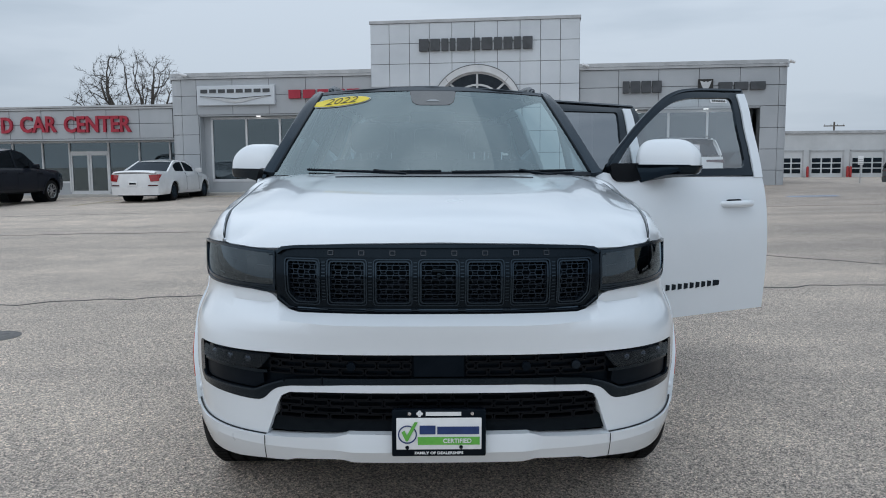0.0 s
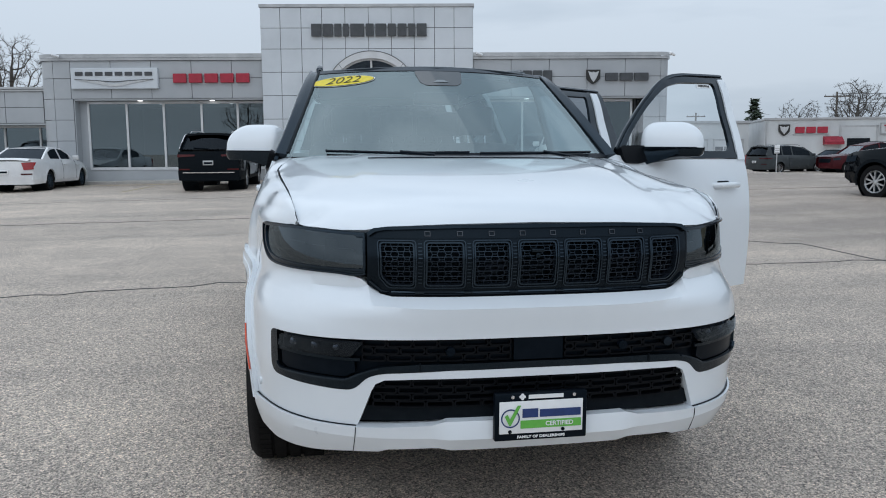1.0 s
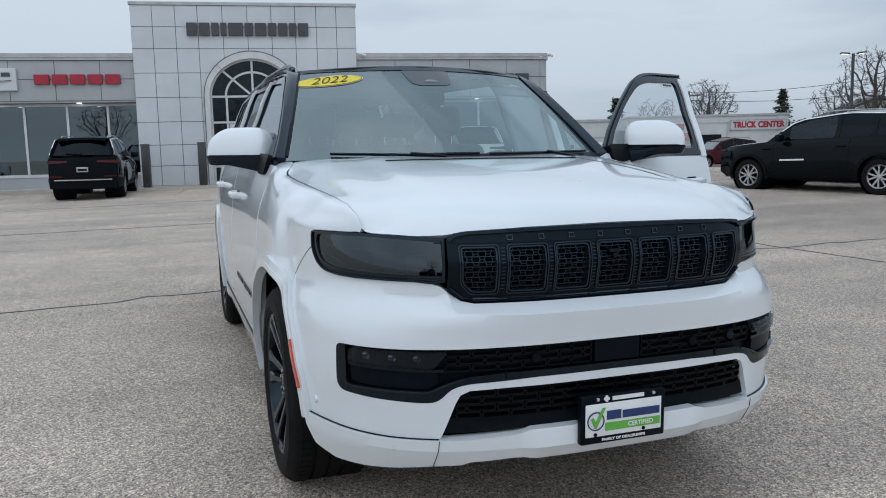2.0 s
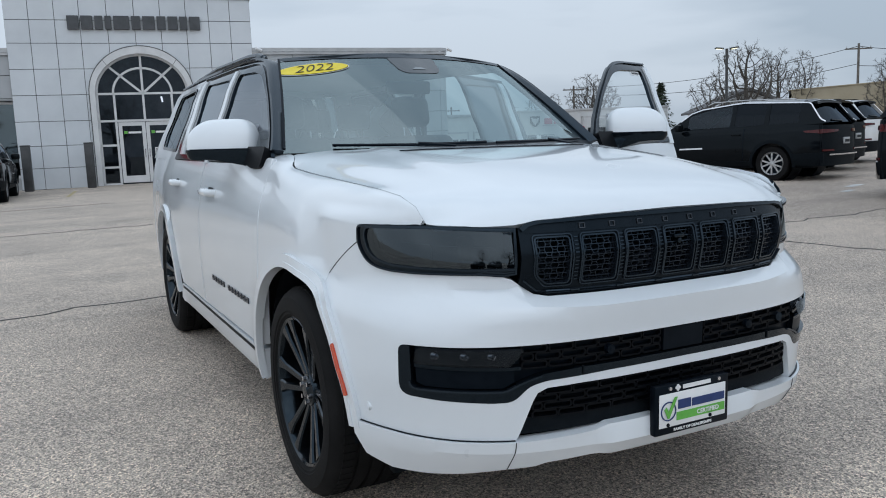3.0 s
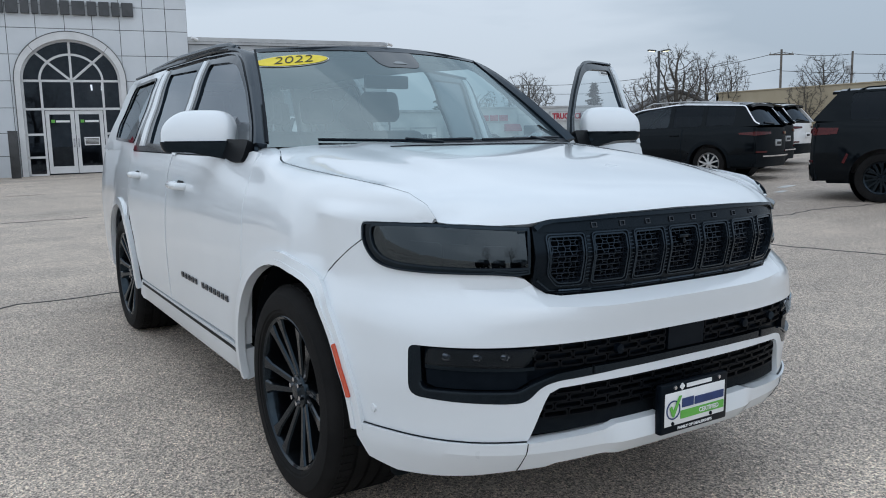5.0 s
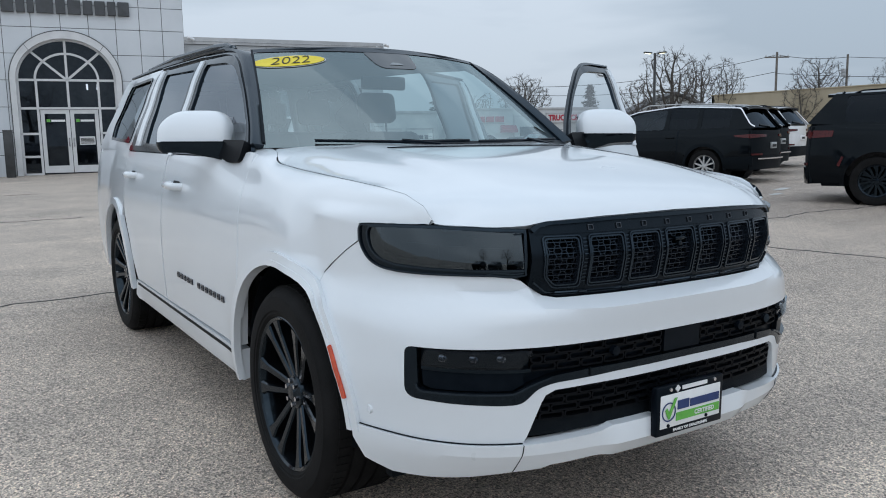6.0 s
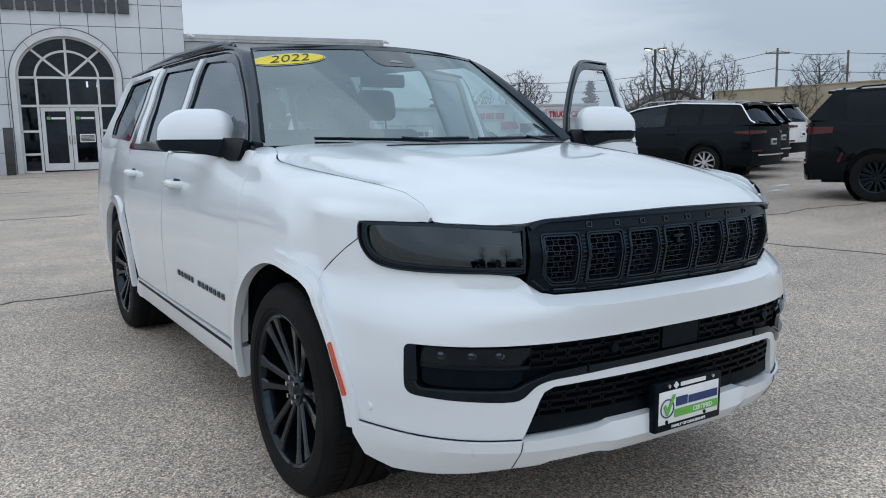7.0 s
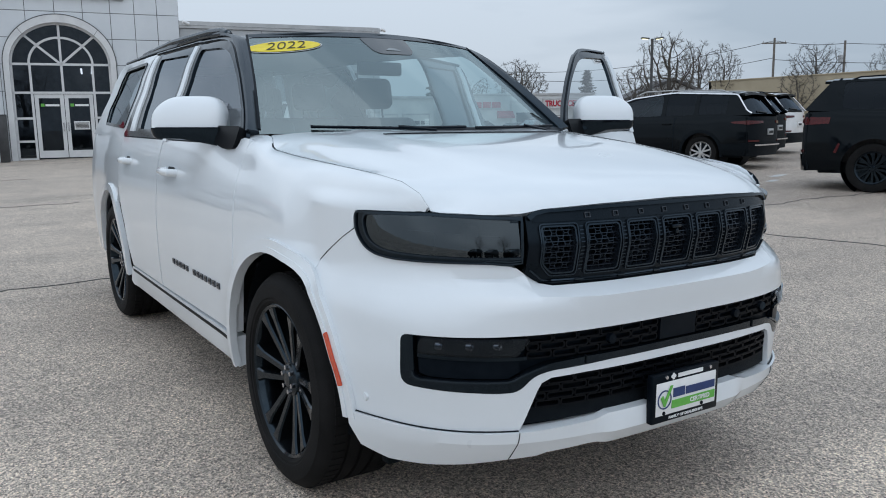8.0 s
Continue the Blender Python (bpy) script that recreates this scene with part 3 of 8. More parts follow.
def on_lot(x, y):
    x, y = np.broadcast_arrays(np.asarray(x, float), np.asarray(y, float))
    return np.stack([x, y, ground_at(x, y)], -1)


def crack_line(points, width, name="crack", jag=0.05, label="thin dark crack in the lot surface", mat=CRACK, lift=0.004):
    rng = np.random.default_rng(len(points) * 7 + int(abs(points[0][0]) * 10))
    p = dense(points, 0.25, False)
    p = p + rng.normal(0, jag, p.shape) * [0.2, 1]
    thing(name, label, "crack" if mat is CRACK else "marking", kind="structure", vf=ribbon(on_lot, p, width, lift, 0.006, out=(0, 0, 1), step=0.3), mat=mat)


crack_line([(-14, 2.9), (-8, 4.1), (-3.43, 4.95), (-1.35, 5.42), (1.5, 5.55), (4.11, 5.57), (5.3, 5.46), (9, 5.3), (16, 4.9)], 0.022)
crack_line([(-16, 11.2), (-9, 12.0), (-4, 12.3), (0, 12.6)], 0.03)
crack_line([(4.2, 8.5), (5.1, 7.6), (5.85, 6.85), (5.82, 5.6), (5.95, 3.7), (6.2, 2.6), (6.0, 0.0), (6.3, -4)], 0.024)
crack_line([(3.4, 17), (8, 16.5), (14, 16.1)], 0.03)
crack_line([(-18, 17.5), (-8, 18.6), (0, 19.0)], 0.035)

# ---- the dealership: facade frame, u along it, w into it, z up ----
FACADE = pose(0, 28.33, 0, 0, 0, -9.07)


def facade(w):
    def fn(u, z):
        u, z = np.broadcast_arrays(np.asarray(u, float), np.asarray(z, float))
        return np.stack([u, np.full_like(u, w), z], -1)
    return fn


CLAD = mottled(material("pale_grey_metal_panel", (0.50, 0.52, 0.54), 0.45), (0.54, 0.575, 0.61), (0.63, 0.665, 0.70), 0.5, r1=0.4, r2=0.55)
CLADMID = mottled(material("mid_grey_metal_panel", (0.40, 0.41, 0.42), 0.5), (0.36, 0.38, 0.40), (0.43, 0.45, 0.47), 0.5, r1=0.42, r2=0.6)
JOINT = mottled(material("dark_joint", (0.10, 0.105, 0.11), 0.8), (0.08, 0.085, 0.09), (0.13, 0.135, 0.14), 3.0)
CAP = mottled(material("metal_coping", (0.42, 0.43, 0.44), 0.4, metal=0.3), (0.36, 0.37, 0.38), (0.48, 0.49, 0.50), 1.5)
FRAMEW = mottled(material("pale_window_frame", (0.62, 0.63, 0.64), 0.4), (0.58, 0.59, 0.60), (0.66, 0.67, 0.68), 3.0)
# rooms behind glass: one near-black colour holds the shade of the dim interiors
ROOM = mottled(material("dim_interior_tone", (0.06, 0.065, 0.07), 0.8), (0.045, 0.05, 0.055), (0.08, 0.085, 0.09), 0.6)
DARKMETAL = mottled(material("dark_grey_metal", (0.035, 0.037, 0.04), 0.45), (0.03, 0.032, 0.034), (0.05, 0.052, 0.055), 4.0)
REDSIGN = mottled(material("red_sign_face", (0.36, 0.012, 0.035), 0.4), (0.32, 0.010, 0.030), (0.40, 0.016, 0.042), 4.0)
SIGNDARK = mottled(material("charcoal_sign_face", (0.05, 0.055, 0.062), 0.45), (0.04, 0.045, 0.05), (0.065, 0.07, 0.078), 4.0)
SILVERSIGN = mottled(material("silver_sign_face", (0.5, 0.51, 0.52), 0.35, metal=0.4), (0.45, 0.46, 0.47), (0.55, 0.56, 0.57), 4.0)
TUBE = bpy.data.materials.new("ceiling_tube")
TUBE.use_nodes = True
shader(TUBE).inputs["Emission Color"].default_value = (1, 0.97, 0.92, 1)
shader(TUBE).inputs["Emission Strength"].default_value = 2.5

dealer = thing("dealership_building", "grey metal-clad car dealership with arched entrance tower", "building", FACADE)
AC, AZ, AR, AO = 2.03, 3.54, 1.54, 1.72
HI, HO = 1.36, 1.61  # the arch is a little flat
arch_in = [(AC + AR * math.cos(q), AZ + HI * math.sin(q)) for q in np.linspace(0, math.pi, 25)] + [(AC - AR, 0.0), (AC + AR, 0.0)]
arch_out = [(AC + AO * math.cos(q), AZ + HO * math.sin(q)) for q in np.linspace(0, math.pi, 29)] + [(AC - AO, 0.0), (AC + AO, 0.0)]


def clad_grid(us, zs, w, parent, mat, hole=None, gap=0.018, cuts=()):
    """Cladding, panel by panel."""
    for i in range(len(us) - 1):
        for j in range(len(zs) - 1):
            u0, u1, z0, z1 = us[i] + gap / 2, us[i + 1] - gap / 2, zs[j] + gap / 2, zs[j + 1] - gap / 2
            cu, cz = (u0 + u1) / 2, (z0 + z1) / 2
            if any(a < cu < b and c < cz < d for a, b, c, d in cuts):
                continue
            quad = [(u0, z0), (u1, z0), (u1, z1), (u0, z1)]
            if hole is not None and (inside(np.array(quad), np.array(hole)).any() or inside(np.array(hole), np.array(quad)).any()):
                if inside(dense(quad, 0.1), np.array(hole)).all():
                    continue
                part("panel", panel(facade(w), quad, [hole], 0.4, thick=0.03, out=(0, -1, 0)), mat, parent, flat=True)
            else:
                part("panel", box(u0, u1, w, w + 0.03, z0, z1, 0.006, 1), mat, parent, flat=True)


tower = part("tower", joined(panel(facade(0.031), [(-2.1, -0.4), (5.91, -0.4), (5.91, 6.86), (-2.1, 6.86)], [arch_out], 0.6, thick=0.3, out=(0, -1, 0)), box(-2.08, -1.88, 0.04, 4.0, -0.4, 6.86), box(5.69, 5.89, 0.04, 4.0, -0.4, 6.86), box(-2.0, 5.8, 3.8, 4.0, -0.4, 6.86)), JOINT, dealer, "panelled entrance tower", flat=True)
clad_grid([-2.1, -1.36, -0.57, 0.21, 1.08, 1.96, 2.82, 3.68, 4.45, 5.19, 5.91], [-0.40, 0.33, 1.05, 1.81, 2.64, 3.52, 4.39, 5.25, 6.02, 6.78], 0.0, tower, CLAD, arch_out)
part("tower_coping", joined(box(-2.14, 5.95, -0.04, 0.14, 6.78, 6.90, 0.01), box(-2.14, -2.0, 0.14, 4.0, 6.78, 6.90, 0.01), box(5.81, 5.95, 0.14, 4.0, 6.78, 6.90, 0.01)), CAP, dealer, flat=True)
clad_side = [box(5.875, 5.905, 0.06 + 0.8 * i, 0.06 + 0.8 * i + 0.785, 5.1 + 0.85 * j, 5.1 + 0.84 * j + 0.84, 0.005, 1) for i in range(5) for j in range(2)]
part("tower_side", joined(*clad_side), CLAD, tower, flat=True)
surround = part("arch_surround", panel(facade(-0.05), arch_out, [arch_in], 0.15, thick=0.35, out=(0, -1, 0)), FRAMEW, dealer, "pale arch surround", flat=True)
ring_o = [(AC + (AO + 0.012) * math.cos(q), AZ + (HO + 0.012) * math.sin(q)) for q in np.linspace(0, math.pi, 41)]
part("surround_joint", ribbon(facade(-0.05), [(AC + AO + 0.012, 0.1)] + ring_o + [(AC - AO - 0.012, 0.1)], 0.03, 0.004, 0.3, out=(0, -1, 0)), JOINT, surround)
for q in (45, 135):
    c, s_ = math.cos(radians(q)), math.sin(radians(q))
    part("surround_joint", ribbon(facade(-0.05), [(AC + AR * c, AZ + HI * s_), (AC + AO * c, AZ + HO * s_)], 0.015, 0.003, 0.01, out=(0, -1, 0)), JOINT, surround)

# entrance glazing
GW = 0.18
ent = part("entrance_glazing", panel(facade(GW + 0.03), arch_in, [], 0.3, out=(0, -1, 0)), ENTRYGLASS, dealer, "dark arched entrance glass")
bars = []
ub = lambda a, b, w=0.075: ribbon(facade(GW), [a, b], w, 0.04, 0.08, out=(0, -1, 0))
for z in (AZ, 2.60):
    bars.append(ub((AC - AR, z), (AC + AR, z)))
bars.append(ub((AC, AZ), (AC, AZ + HI)))
bars += [ub((AC, AZ), (AC + AR * math.cos(radians(q)), AZ + HI * math.sin(radians(q)))) for q in (45, 135)]
bars.append(ribbon(facade(GW), [(AC + 0.98 * math.cos(q), AZ + 0.88 * math.sin(q)) for q in np.linspace(0, math.pi, 21)], 0.07, 0.04, 0.08, out=(0, -1, 0)))
bars.append(ribbon(facade(GW), [(AC + (AR - 0.03) * math.cos(q), AZ + (HI - 0.03) * math.sin(q)) for q in np.linspace(0, math.pi, 25)], 0.07, 0.04, 0.08, out=(0, -1, 0)))
for u in (AC - AR + 0.03, AC - 0.96, AC + 0.96, AC + AR - 0.03):
    bars.append(ub((u, 0.2), (u, AZ)))
bars.append(ub((AC, 2.60), (AC, AZ)))
for z in (1.75, 0.98):
    bars.append(ub((AC - AR, z), (AC - 0.96, z)))
    bars.append(ub((AC + 0.96, z), (AC + AR, z)))
bars.append(ub((AC - AR, 0.36), (AC - 0.96, 0.36), 0.12))
bars.append(ub((AC + 0.96, 0.36), (AC + AR, 0.36), 0.12))
for b_ in bars:
    part("mullion", b_, FRAMEW, ent, flat=True)
for d, (u0, u1) in enumerate(((AC - 0.90, AC - 0.01), (AC + 0.01, AC + 0.90))):
    leaf = part("entrance_door", panel(facade(GW - 0.01), [(u0, 0.42), (u1, 0.42), (u1, 2.55), (u0, 2.55)], [[(u0 + 0.12, 0.66), (u1 - 0.12, 0.66), (u1 - 0.12, 2.42), (u0 + 0.12, 2.42)]], 0.5, thick=0.06, out=(0, -1, 0)), FRAMEW, dealer, "closed glass entrance door in pale frame", flat=True)
    hu = u1 - 0.06 if d == 0 else u0 + 0.06
    part("door_pull", tube([(hu, GW - 0.02, 1.30), (hu, GW - 0.08, 1.32), (hu, GW - 0.08, 1.58), (hu, GW - 0.02, 1.60)], 0.018, 6), CHROME, leaf)
    part("door_clover", box(u0 + 0.17, u0 + 0.28, GW + 0.018, GW + 0.026, 2.14, 2.24, 0.0), GREEN, leaf, "green mark")
    part("door_name", box(u0 + 0.31, u1 - 0.15, GW + 0.018, GW + 0.026, 2.15, 2.22, 0.0), PLATEWHITE, leaf, "white name bar")
    if d:
        notice = part("door_notice", box(u0 + 0.24, u1 - 0.16, GW + 0.016, GW + 0.026, 1.36, 1.64, 0.0), PLATEWHITE, leaf, "white-framed notice with unreadable lines")
        for q in range(5):
            part("notice_line", box(u0 + 0.27, u1 - 0.19, GW + 0.008, GW + 0.014, 1.40 + q * 0.042, 1.425 + q * 0.042, 0.0), INK, leaf)
part("lobby", joined(box(AC - 2.2, AC + 2.2, 4.4, 4.6, 0.2, 5.2), box(AC - 2.2, AC - 2.0, 0.4, 4.5, 0.2, 5.2), box(AC + 2.0, AC + 2.2, 0.4, 4.5, 0.2, 5.2), box(AC - 2.2, AC + 2.2, 0.4, 4.5, 5.15, 5.25), box(AC - 2.2, AC + 2.2, 0.22, 4.5, 0.30, 0.38)), ROOM, dealer, "plain lobby box, its dimness in the colour", flat=True)
part("ceiling_tube_light", joined(box(2.6, 2.66, 1.0, 4.2, 3.45, 3.48), box(2.95, 3.01, 1.0, 4.2, 3.45, 3.48)), TUBE, dealer, "lit ceiling tube")

# wings
WW = 0.12
for side_, (u0, u1) in enumerate(((-10.62, -2.1), (5.91, 13.48))):
    CR = 0.62 if side_ == 0 else 0.35
    opening = (-8.95, -2.1) if side_ == 0 else (6.4, 12.15)
    a, b = opening
    hole = [(a - 0.34, 0.15), (b + (0.0 if side_ == 0 else 0.34), 0.15), (b + (0.0 if side_ == 0 else 0.34), 3.44), (a - 0.34, 3.44)]
    if side_ == 0:
        hole[1] = (b - 0.02, 0.15)
        hole[2] = (b - 0.02, 3.44)
    shell = part("wing", joined(panel(facade(WW + 0.031), [(u0 + CR, -0.5), (u1 - CR * side_, -0.5), (u1 - CR * side_, 4.98), (u0 + CR * (1 - side_), 4.98)], [hole], 0.8, thick=0.5, out=(0, -1, 0)), box(u0, u1, 9.0, 9.2, -0.5, 4.9), box(u0 + 0.05, u1 - 0.05, 0.4, 9.0, 4.80, 4.92)), JOINT, dealer, "panelled showroom wing", flat=True)
    us = [u0 + CR] + list(np.arange(-9.35, -2.2, 1.52)) + [-2.1] if side_ == 0 else list(np.arange(5.91, 12.8, 1.46)) + [13.13]
    cut = [(a - 0.35, b + 0.35, -1, 3.44)] if side_ else [(a - 0.35, b + 0.2, -1, 3.44)]
    clad_grid(us, [3.44, 4.20, 4.86], WW, shell, CLADMID)
    cols = [u0 + CR, a - 0.34] if side_ == 0 else [b + 0.34, 13.13]
    clad_grid(cols, [-0.4, 0.32, 1.08, 1.86, 2.65, 3.44], WW, shell, CLADMID)
    if side_:
        clad_grid([5.91, a - 0.34], [-0.4, 0.32, 1.08, 1.86, 2.65, 3.44], WW, shell, CLADMID)
    # rounded outer corner
    cx = u0 + CR if side_ == 0 else u1 - CR
    zs = [-0.4, 0.32, 1.08, 1.86, 2.65, 3.44, 4.20, 4.86]
    for z0, z1 in zip(zs[:-1], zs[1:]):
        qs = np.linspace(270, 180, 9) if side_ == 0 else np.linspace(270, 360, 9)
        ring = [(cx + CR * math.cos(radians(q)), WW + CR + CR * math.sin(radians(q))) for q in qs]
        v = [(x, y, z0 + 0.009) for x, y in ring] + [(x, y, z1 - 0.009) for x, y in ring]
        f = [(i, i + 1, i + 10, i + 9) for i in range(8)]
        part("corner_panel", (np.array(v), f), CLADMID, shell)
    ex = u0 if side_ == 0 else u1
    part("end_wall", box(ex - 0.01, ex + 0.01, WW + CR + 0.01, 9.0, -0.5, 4.9) if side_ else box(ex, ex + 0.03, WW + CR + 0.01, 9.0, -0.5, 4.9), CLADMID, dealer, flat=True)
    cop = [(cx + (CR + 0.06) * math.cos(radians(q)), WW + CR + (CR + 0.06) * math.sin(radians(q))) for q in (np.linspace(180, 270, 9) if side_ == 0 else np.linspace(270, 360, 9))]
    line = [(ex - (0.06 if side_ == 0 else -0.06), 9.0)] + cop + [(-2.1, WW - 0.06)] if side_ == 0 else [(5.91, WW - 0.06)] + cop + [(ex + 0.06, 9.0)]
    for zz, hh, ww in ((4.86, 0.10, 0.0), (4.97, 0.13, 0.03)):
        lo = [(x, y - ww, zz) for x, y in line]
        hi = [(x, y - ww, zz + hh) for x, y in line]
        back = [(x, y + 0.25, zz + hh) for x, y in line]
        n = len(line)
        v = np.array(lo + hi + back)
        f = [(i, i + 1, n + i + 1, n + i) for i in range(n - 1)] + [(n + i, n + i + 1, 2 * n + i + 1, 2 * n + i) for i in range(n - 1)]
        part("coping", (v, f), CAP, dealer, "grey metal coping")
    # recessed shop windows
    gw = WW + 0.45
    win = part("shop_window", panel(facade(gw), [(a, 0.80), (b, 0.80), (b, 3.33), (a, 3.33)], [], 1.0, out=(0, -1, 0)), SHOPGLASS, dealer, "tall dark shop window", flat=True)
    ms = [a + 0.03, -7.45, -6.03, -4.58, -3.19, b - 0.03] if side_ == 0 else list(np.linspace(a + 0.03, b - 0.03, 5))
    for u in ms:
        part("mullion", box(u - 0.04, u + 0.04, gw - 0.05, gw + 0.06, 0.80, 3.33), FRAMEW, win, flat=True)
    part("window_rail", joined(box(a, b, gw - 0.05, gw + 0.06, 0.74, 0.84), box(a, b, gw - 0.05, gw + 0.06, 3.27, 3.36)), FRAMEW, win, flat=True)
    part("window_base", box(a - 0.02, b, gw - 0.02, gw + 0.2, -0.4, 0.74), CLADMID, win, flat=True)
    part("reveal", joined(box(a - 0.34, a - 0.30, WW + 0.04, gw + 0.1, -0.4, 3.44), box(a - 0.30, a, gw - 0.02, gw + 0.1, -0.4, 3.44), box(a - 0.34, b + 0.34 * side_, WW + 0.04, gw + 0.4, 3.38, 3.44)), CLADMID, win, flat=True)
    part("showroom", joined(box(a, b, gw + 6.0, gw + 6.2, 0.3, 3.6), box(a - 0.1, b + 0.1, gw + 0.1, gw + 6.2, 3.45, 3.55), box(a - 0.1, b + 0.1, gw + 0.21, gw + 6.2, 0.28, 0.36), box(a - 0.2, a - 0.1, gw + 0.1, gw + 6.2, 0.3, 3.5), box(b + 0.1, b + 0.2, gw + 0.1, gw + 6.2, 0.3, 3.5)), ROOM, dealer, "plain showroom box, its dimness in the colour", flat=True)
    part("ceiling_tube_light", joined(*[box(u, u + 0.12, gw + 1.0, gw + 2.4, 3.40, 3.43) for u in np.arange(a + 2.0, b, 2.9)]), TUBE, dealer, "lit ceiling tube")
    part("soffit_light", joined(*[moved(lathe([(0.001, 0.0), (0.09, 0.0), (0.10, 0.03)], 12, "z"), pose(u, WW + 0.22, 3.365)) for u in ((-6.85, -4.1) if side_ == 0 else (8.0, 10.6))]), TUBE, dealer, "small round soffit light")

# fascia signs: makers' names as plain bars and shapes
def bar_sign(name, label, spans, z0, z1, w, mat, depth=0.12):
    s = thing(name, label, "sign", FACADE)
    for u0, u1 in spans:
        part("letter_block", box(u0, u1, w - depth, w, z0, z1, 0.01, 1), mat, s, flat=True)
    return s


def name_spans(u0, u1, weights, gap):
    total = sum(weights)
    room = (u1 - u0) - gap * (len(weights) - 1)
    out, u = [], u0
    for k in weights:
        out.append((u, u + room * k / total))
        u += room * k / total + gap
    return out


bar_sign("tower_sign", "charcoal dealer name sign, letters as blocks", name_spans(-0.18, 4.15, [1, 1, 0.7, 0.55, 1.4, 0.8, 1.1, 0.8, 0.9, 0.7, 1], 0.07), 5.70, 6.16, 0.0, SIGNDARK)
board = thing("maker_board", "pale sign board with dark name bars and a silver wing emblem", "sign", FACADE, vf=box(-9.28, -6.02, WW - 0.14, WW, 3.80, 4.58, 0.02, 1), mat=CLAD, flat=True)
for u0, u1 in name_spans(-9.10, -6.22, [1] * 8, 0.09):
    part("letter_block", box(u0, u1, WW - 0.17, WW - 0.14, 4.29, 4.43, 0.004, 1), SIGNDARK, board, flat=True)
wing_o = [(-9.12, 4.15), (-8.2, 4.09), (-7.9, 4.02), (-7.65, 3.98), (-7.4, 4.02), (-7.1, 4.09), (-6.18, 4.15), (-7.0, 4.00), (-7.35, 3.91), (-7.65, 3.89), (-7.95, 3.91), (-8.3, 4.00)]
part("wing_emblem", panel(facade(WW - 0.145), wing_o, [], 0.3, off=0.03, thick=0.03, out=(0, -1, 0)), SILVERSIGN, board, "silver wing emblem", flat=True)
part("wing_line", ribbon(facade(WW - 0.145), [(-9.12, 4.155), (-8.2, 4.10), (-7.65, 4.06), (-7.1, 4.10), (-6.18, 4.155)], 0.025, 0.034, 0.03, out=(0, -1, 0)), SIGNDARK, board)
bar_sign("red_maker_sign", "red maker name sign, letters as blocks", name_spans(-5.46, -2.59, [1] * 5, 0.10), 4.02, 4.36, WW, REDSIGN)
bar_sign("dark_maker_sign", "charcoal maker name sign, letters as blocks", name_spans(7.52, 8.93, [0.7, 1, 1, 1], 0.06), 3.98, 4.42, WW, SIGNDARK)
ram = bar_sign("shield_sign", "black and silver shield emblem with dark name blocks", name_spans(10.98, 12.63, [1, 1, 1.1], 0.08), 4.03, 4.32, WW, SIGNDARK)
part("shield", panel(facade(WW - 0.02), [(10.25, 4.44), (10.78, 4.44), (10.78, 4.1), (10.66, 3.98), (10.515, 3.90), (10.37, 3.98), (10.25, 4.1)], [], 0.3, off=0.08, thick=0.1, out=(0, -1, 0)), INK, ram, flat=True)
part("shield_face", panel(facade(WW - 0.02), [(10.31, 4.38), (10.47, 4.33), (10.515, 4.37), (10.56, 4.33), (10.72, 4.38), (10.66, 4.2), (10.60, 4.08), (10.515, 3.97), (10.43, 4.08), (10.37, 4.2)], [], 0.3, off=0.095, thick=0.03, out=(0, -1, 0)), SILVERSIGN, ram, flat=True)

# bollards by the entrance, cameras on the coping
for u in (-1.75, 0.18):
    p = FACADE @ Vector((u, -0.75, 0))
    g = float(ground_at(p.x, p.y))
    b_ = thing("bollard", "square dark grey bollard cover by the entrance", "bollard", Matrix.Translation((p.x, p.y, g)) @ pose(0, 0, 0, 0, 0, -9.07), "entrance bollards")
    part("sleeve", box(-0.135, 0.135, -0.135, 0.135, 0.0, 1.52, 0.02, 2), DARKMETAL, b_)
    part("sleeve_cap", box(-0.142, 0.142, -0.142, 0.142, 1.49, 1.535, 0.015, 2), DARKMETAL, b_)
for u, z in ((-9.75, 5.02), (6.15, 5.02), (13.5, 5.0)):
    c = thing("security_camera", "small white security camera under the coping", "camera", FACADE @ Matrix.Translation((u, WW - 0.16, z)), "security cameras")
    part("camera_body", moved(lathe([(0.001, -0.16), (0.05, -0.15), (0.055, 0.1), (0.001, 0.12)], 12, "x"), pose(0, -0.06, 0, 0, 15, 30)), PLATEWHITE, c)
    part("camera_arm", box(-0.03, 0.03, -0.06, 0.2, -0.03, 0.03, 0.01), PLATEWHITE, c)

# ---- low wing with the red words ----
LW = 0.55
low = thing("used_car_building", "low grey shop building with red lettered fascia and glass front", "building", FACADE)
U0, U1 = -30.0, -10.62
fas = part("fascia", box(U0, U1 + 0.1, LW + 0.03, LW + 0.4, 2.55, 3.80), JOINT, low, flat=True)
clad_grid(list(np.arange(U1 - 13 * 1.47, U1 + 0.01, 1.47)), [2.56, 3.16, 3.76], LW, fas, CLADMID)
part("coping", joined(box(U0, U1 + 0.1, LW - 0.06, LW + 0.35, 3.76, 3.84, 0.01), box(U0, U1 + 0.1, LW - 0.10, LW + 0.35, 3.85, 3.93, 0.01)), CAP, low, flat=True)
part("roof", box(U0, U1 + 0.1, LW + 0.2, 9, 3.6, 3.7), CAP, low, flat=True)
part("soffit", box(U0, U1 + 0.05, LW + 0.02, 1.65, 2.49, 2.55), CLADMID, low, flat=True)
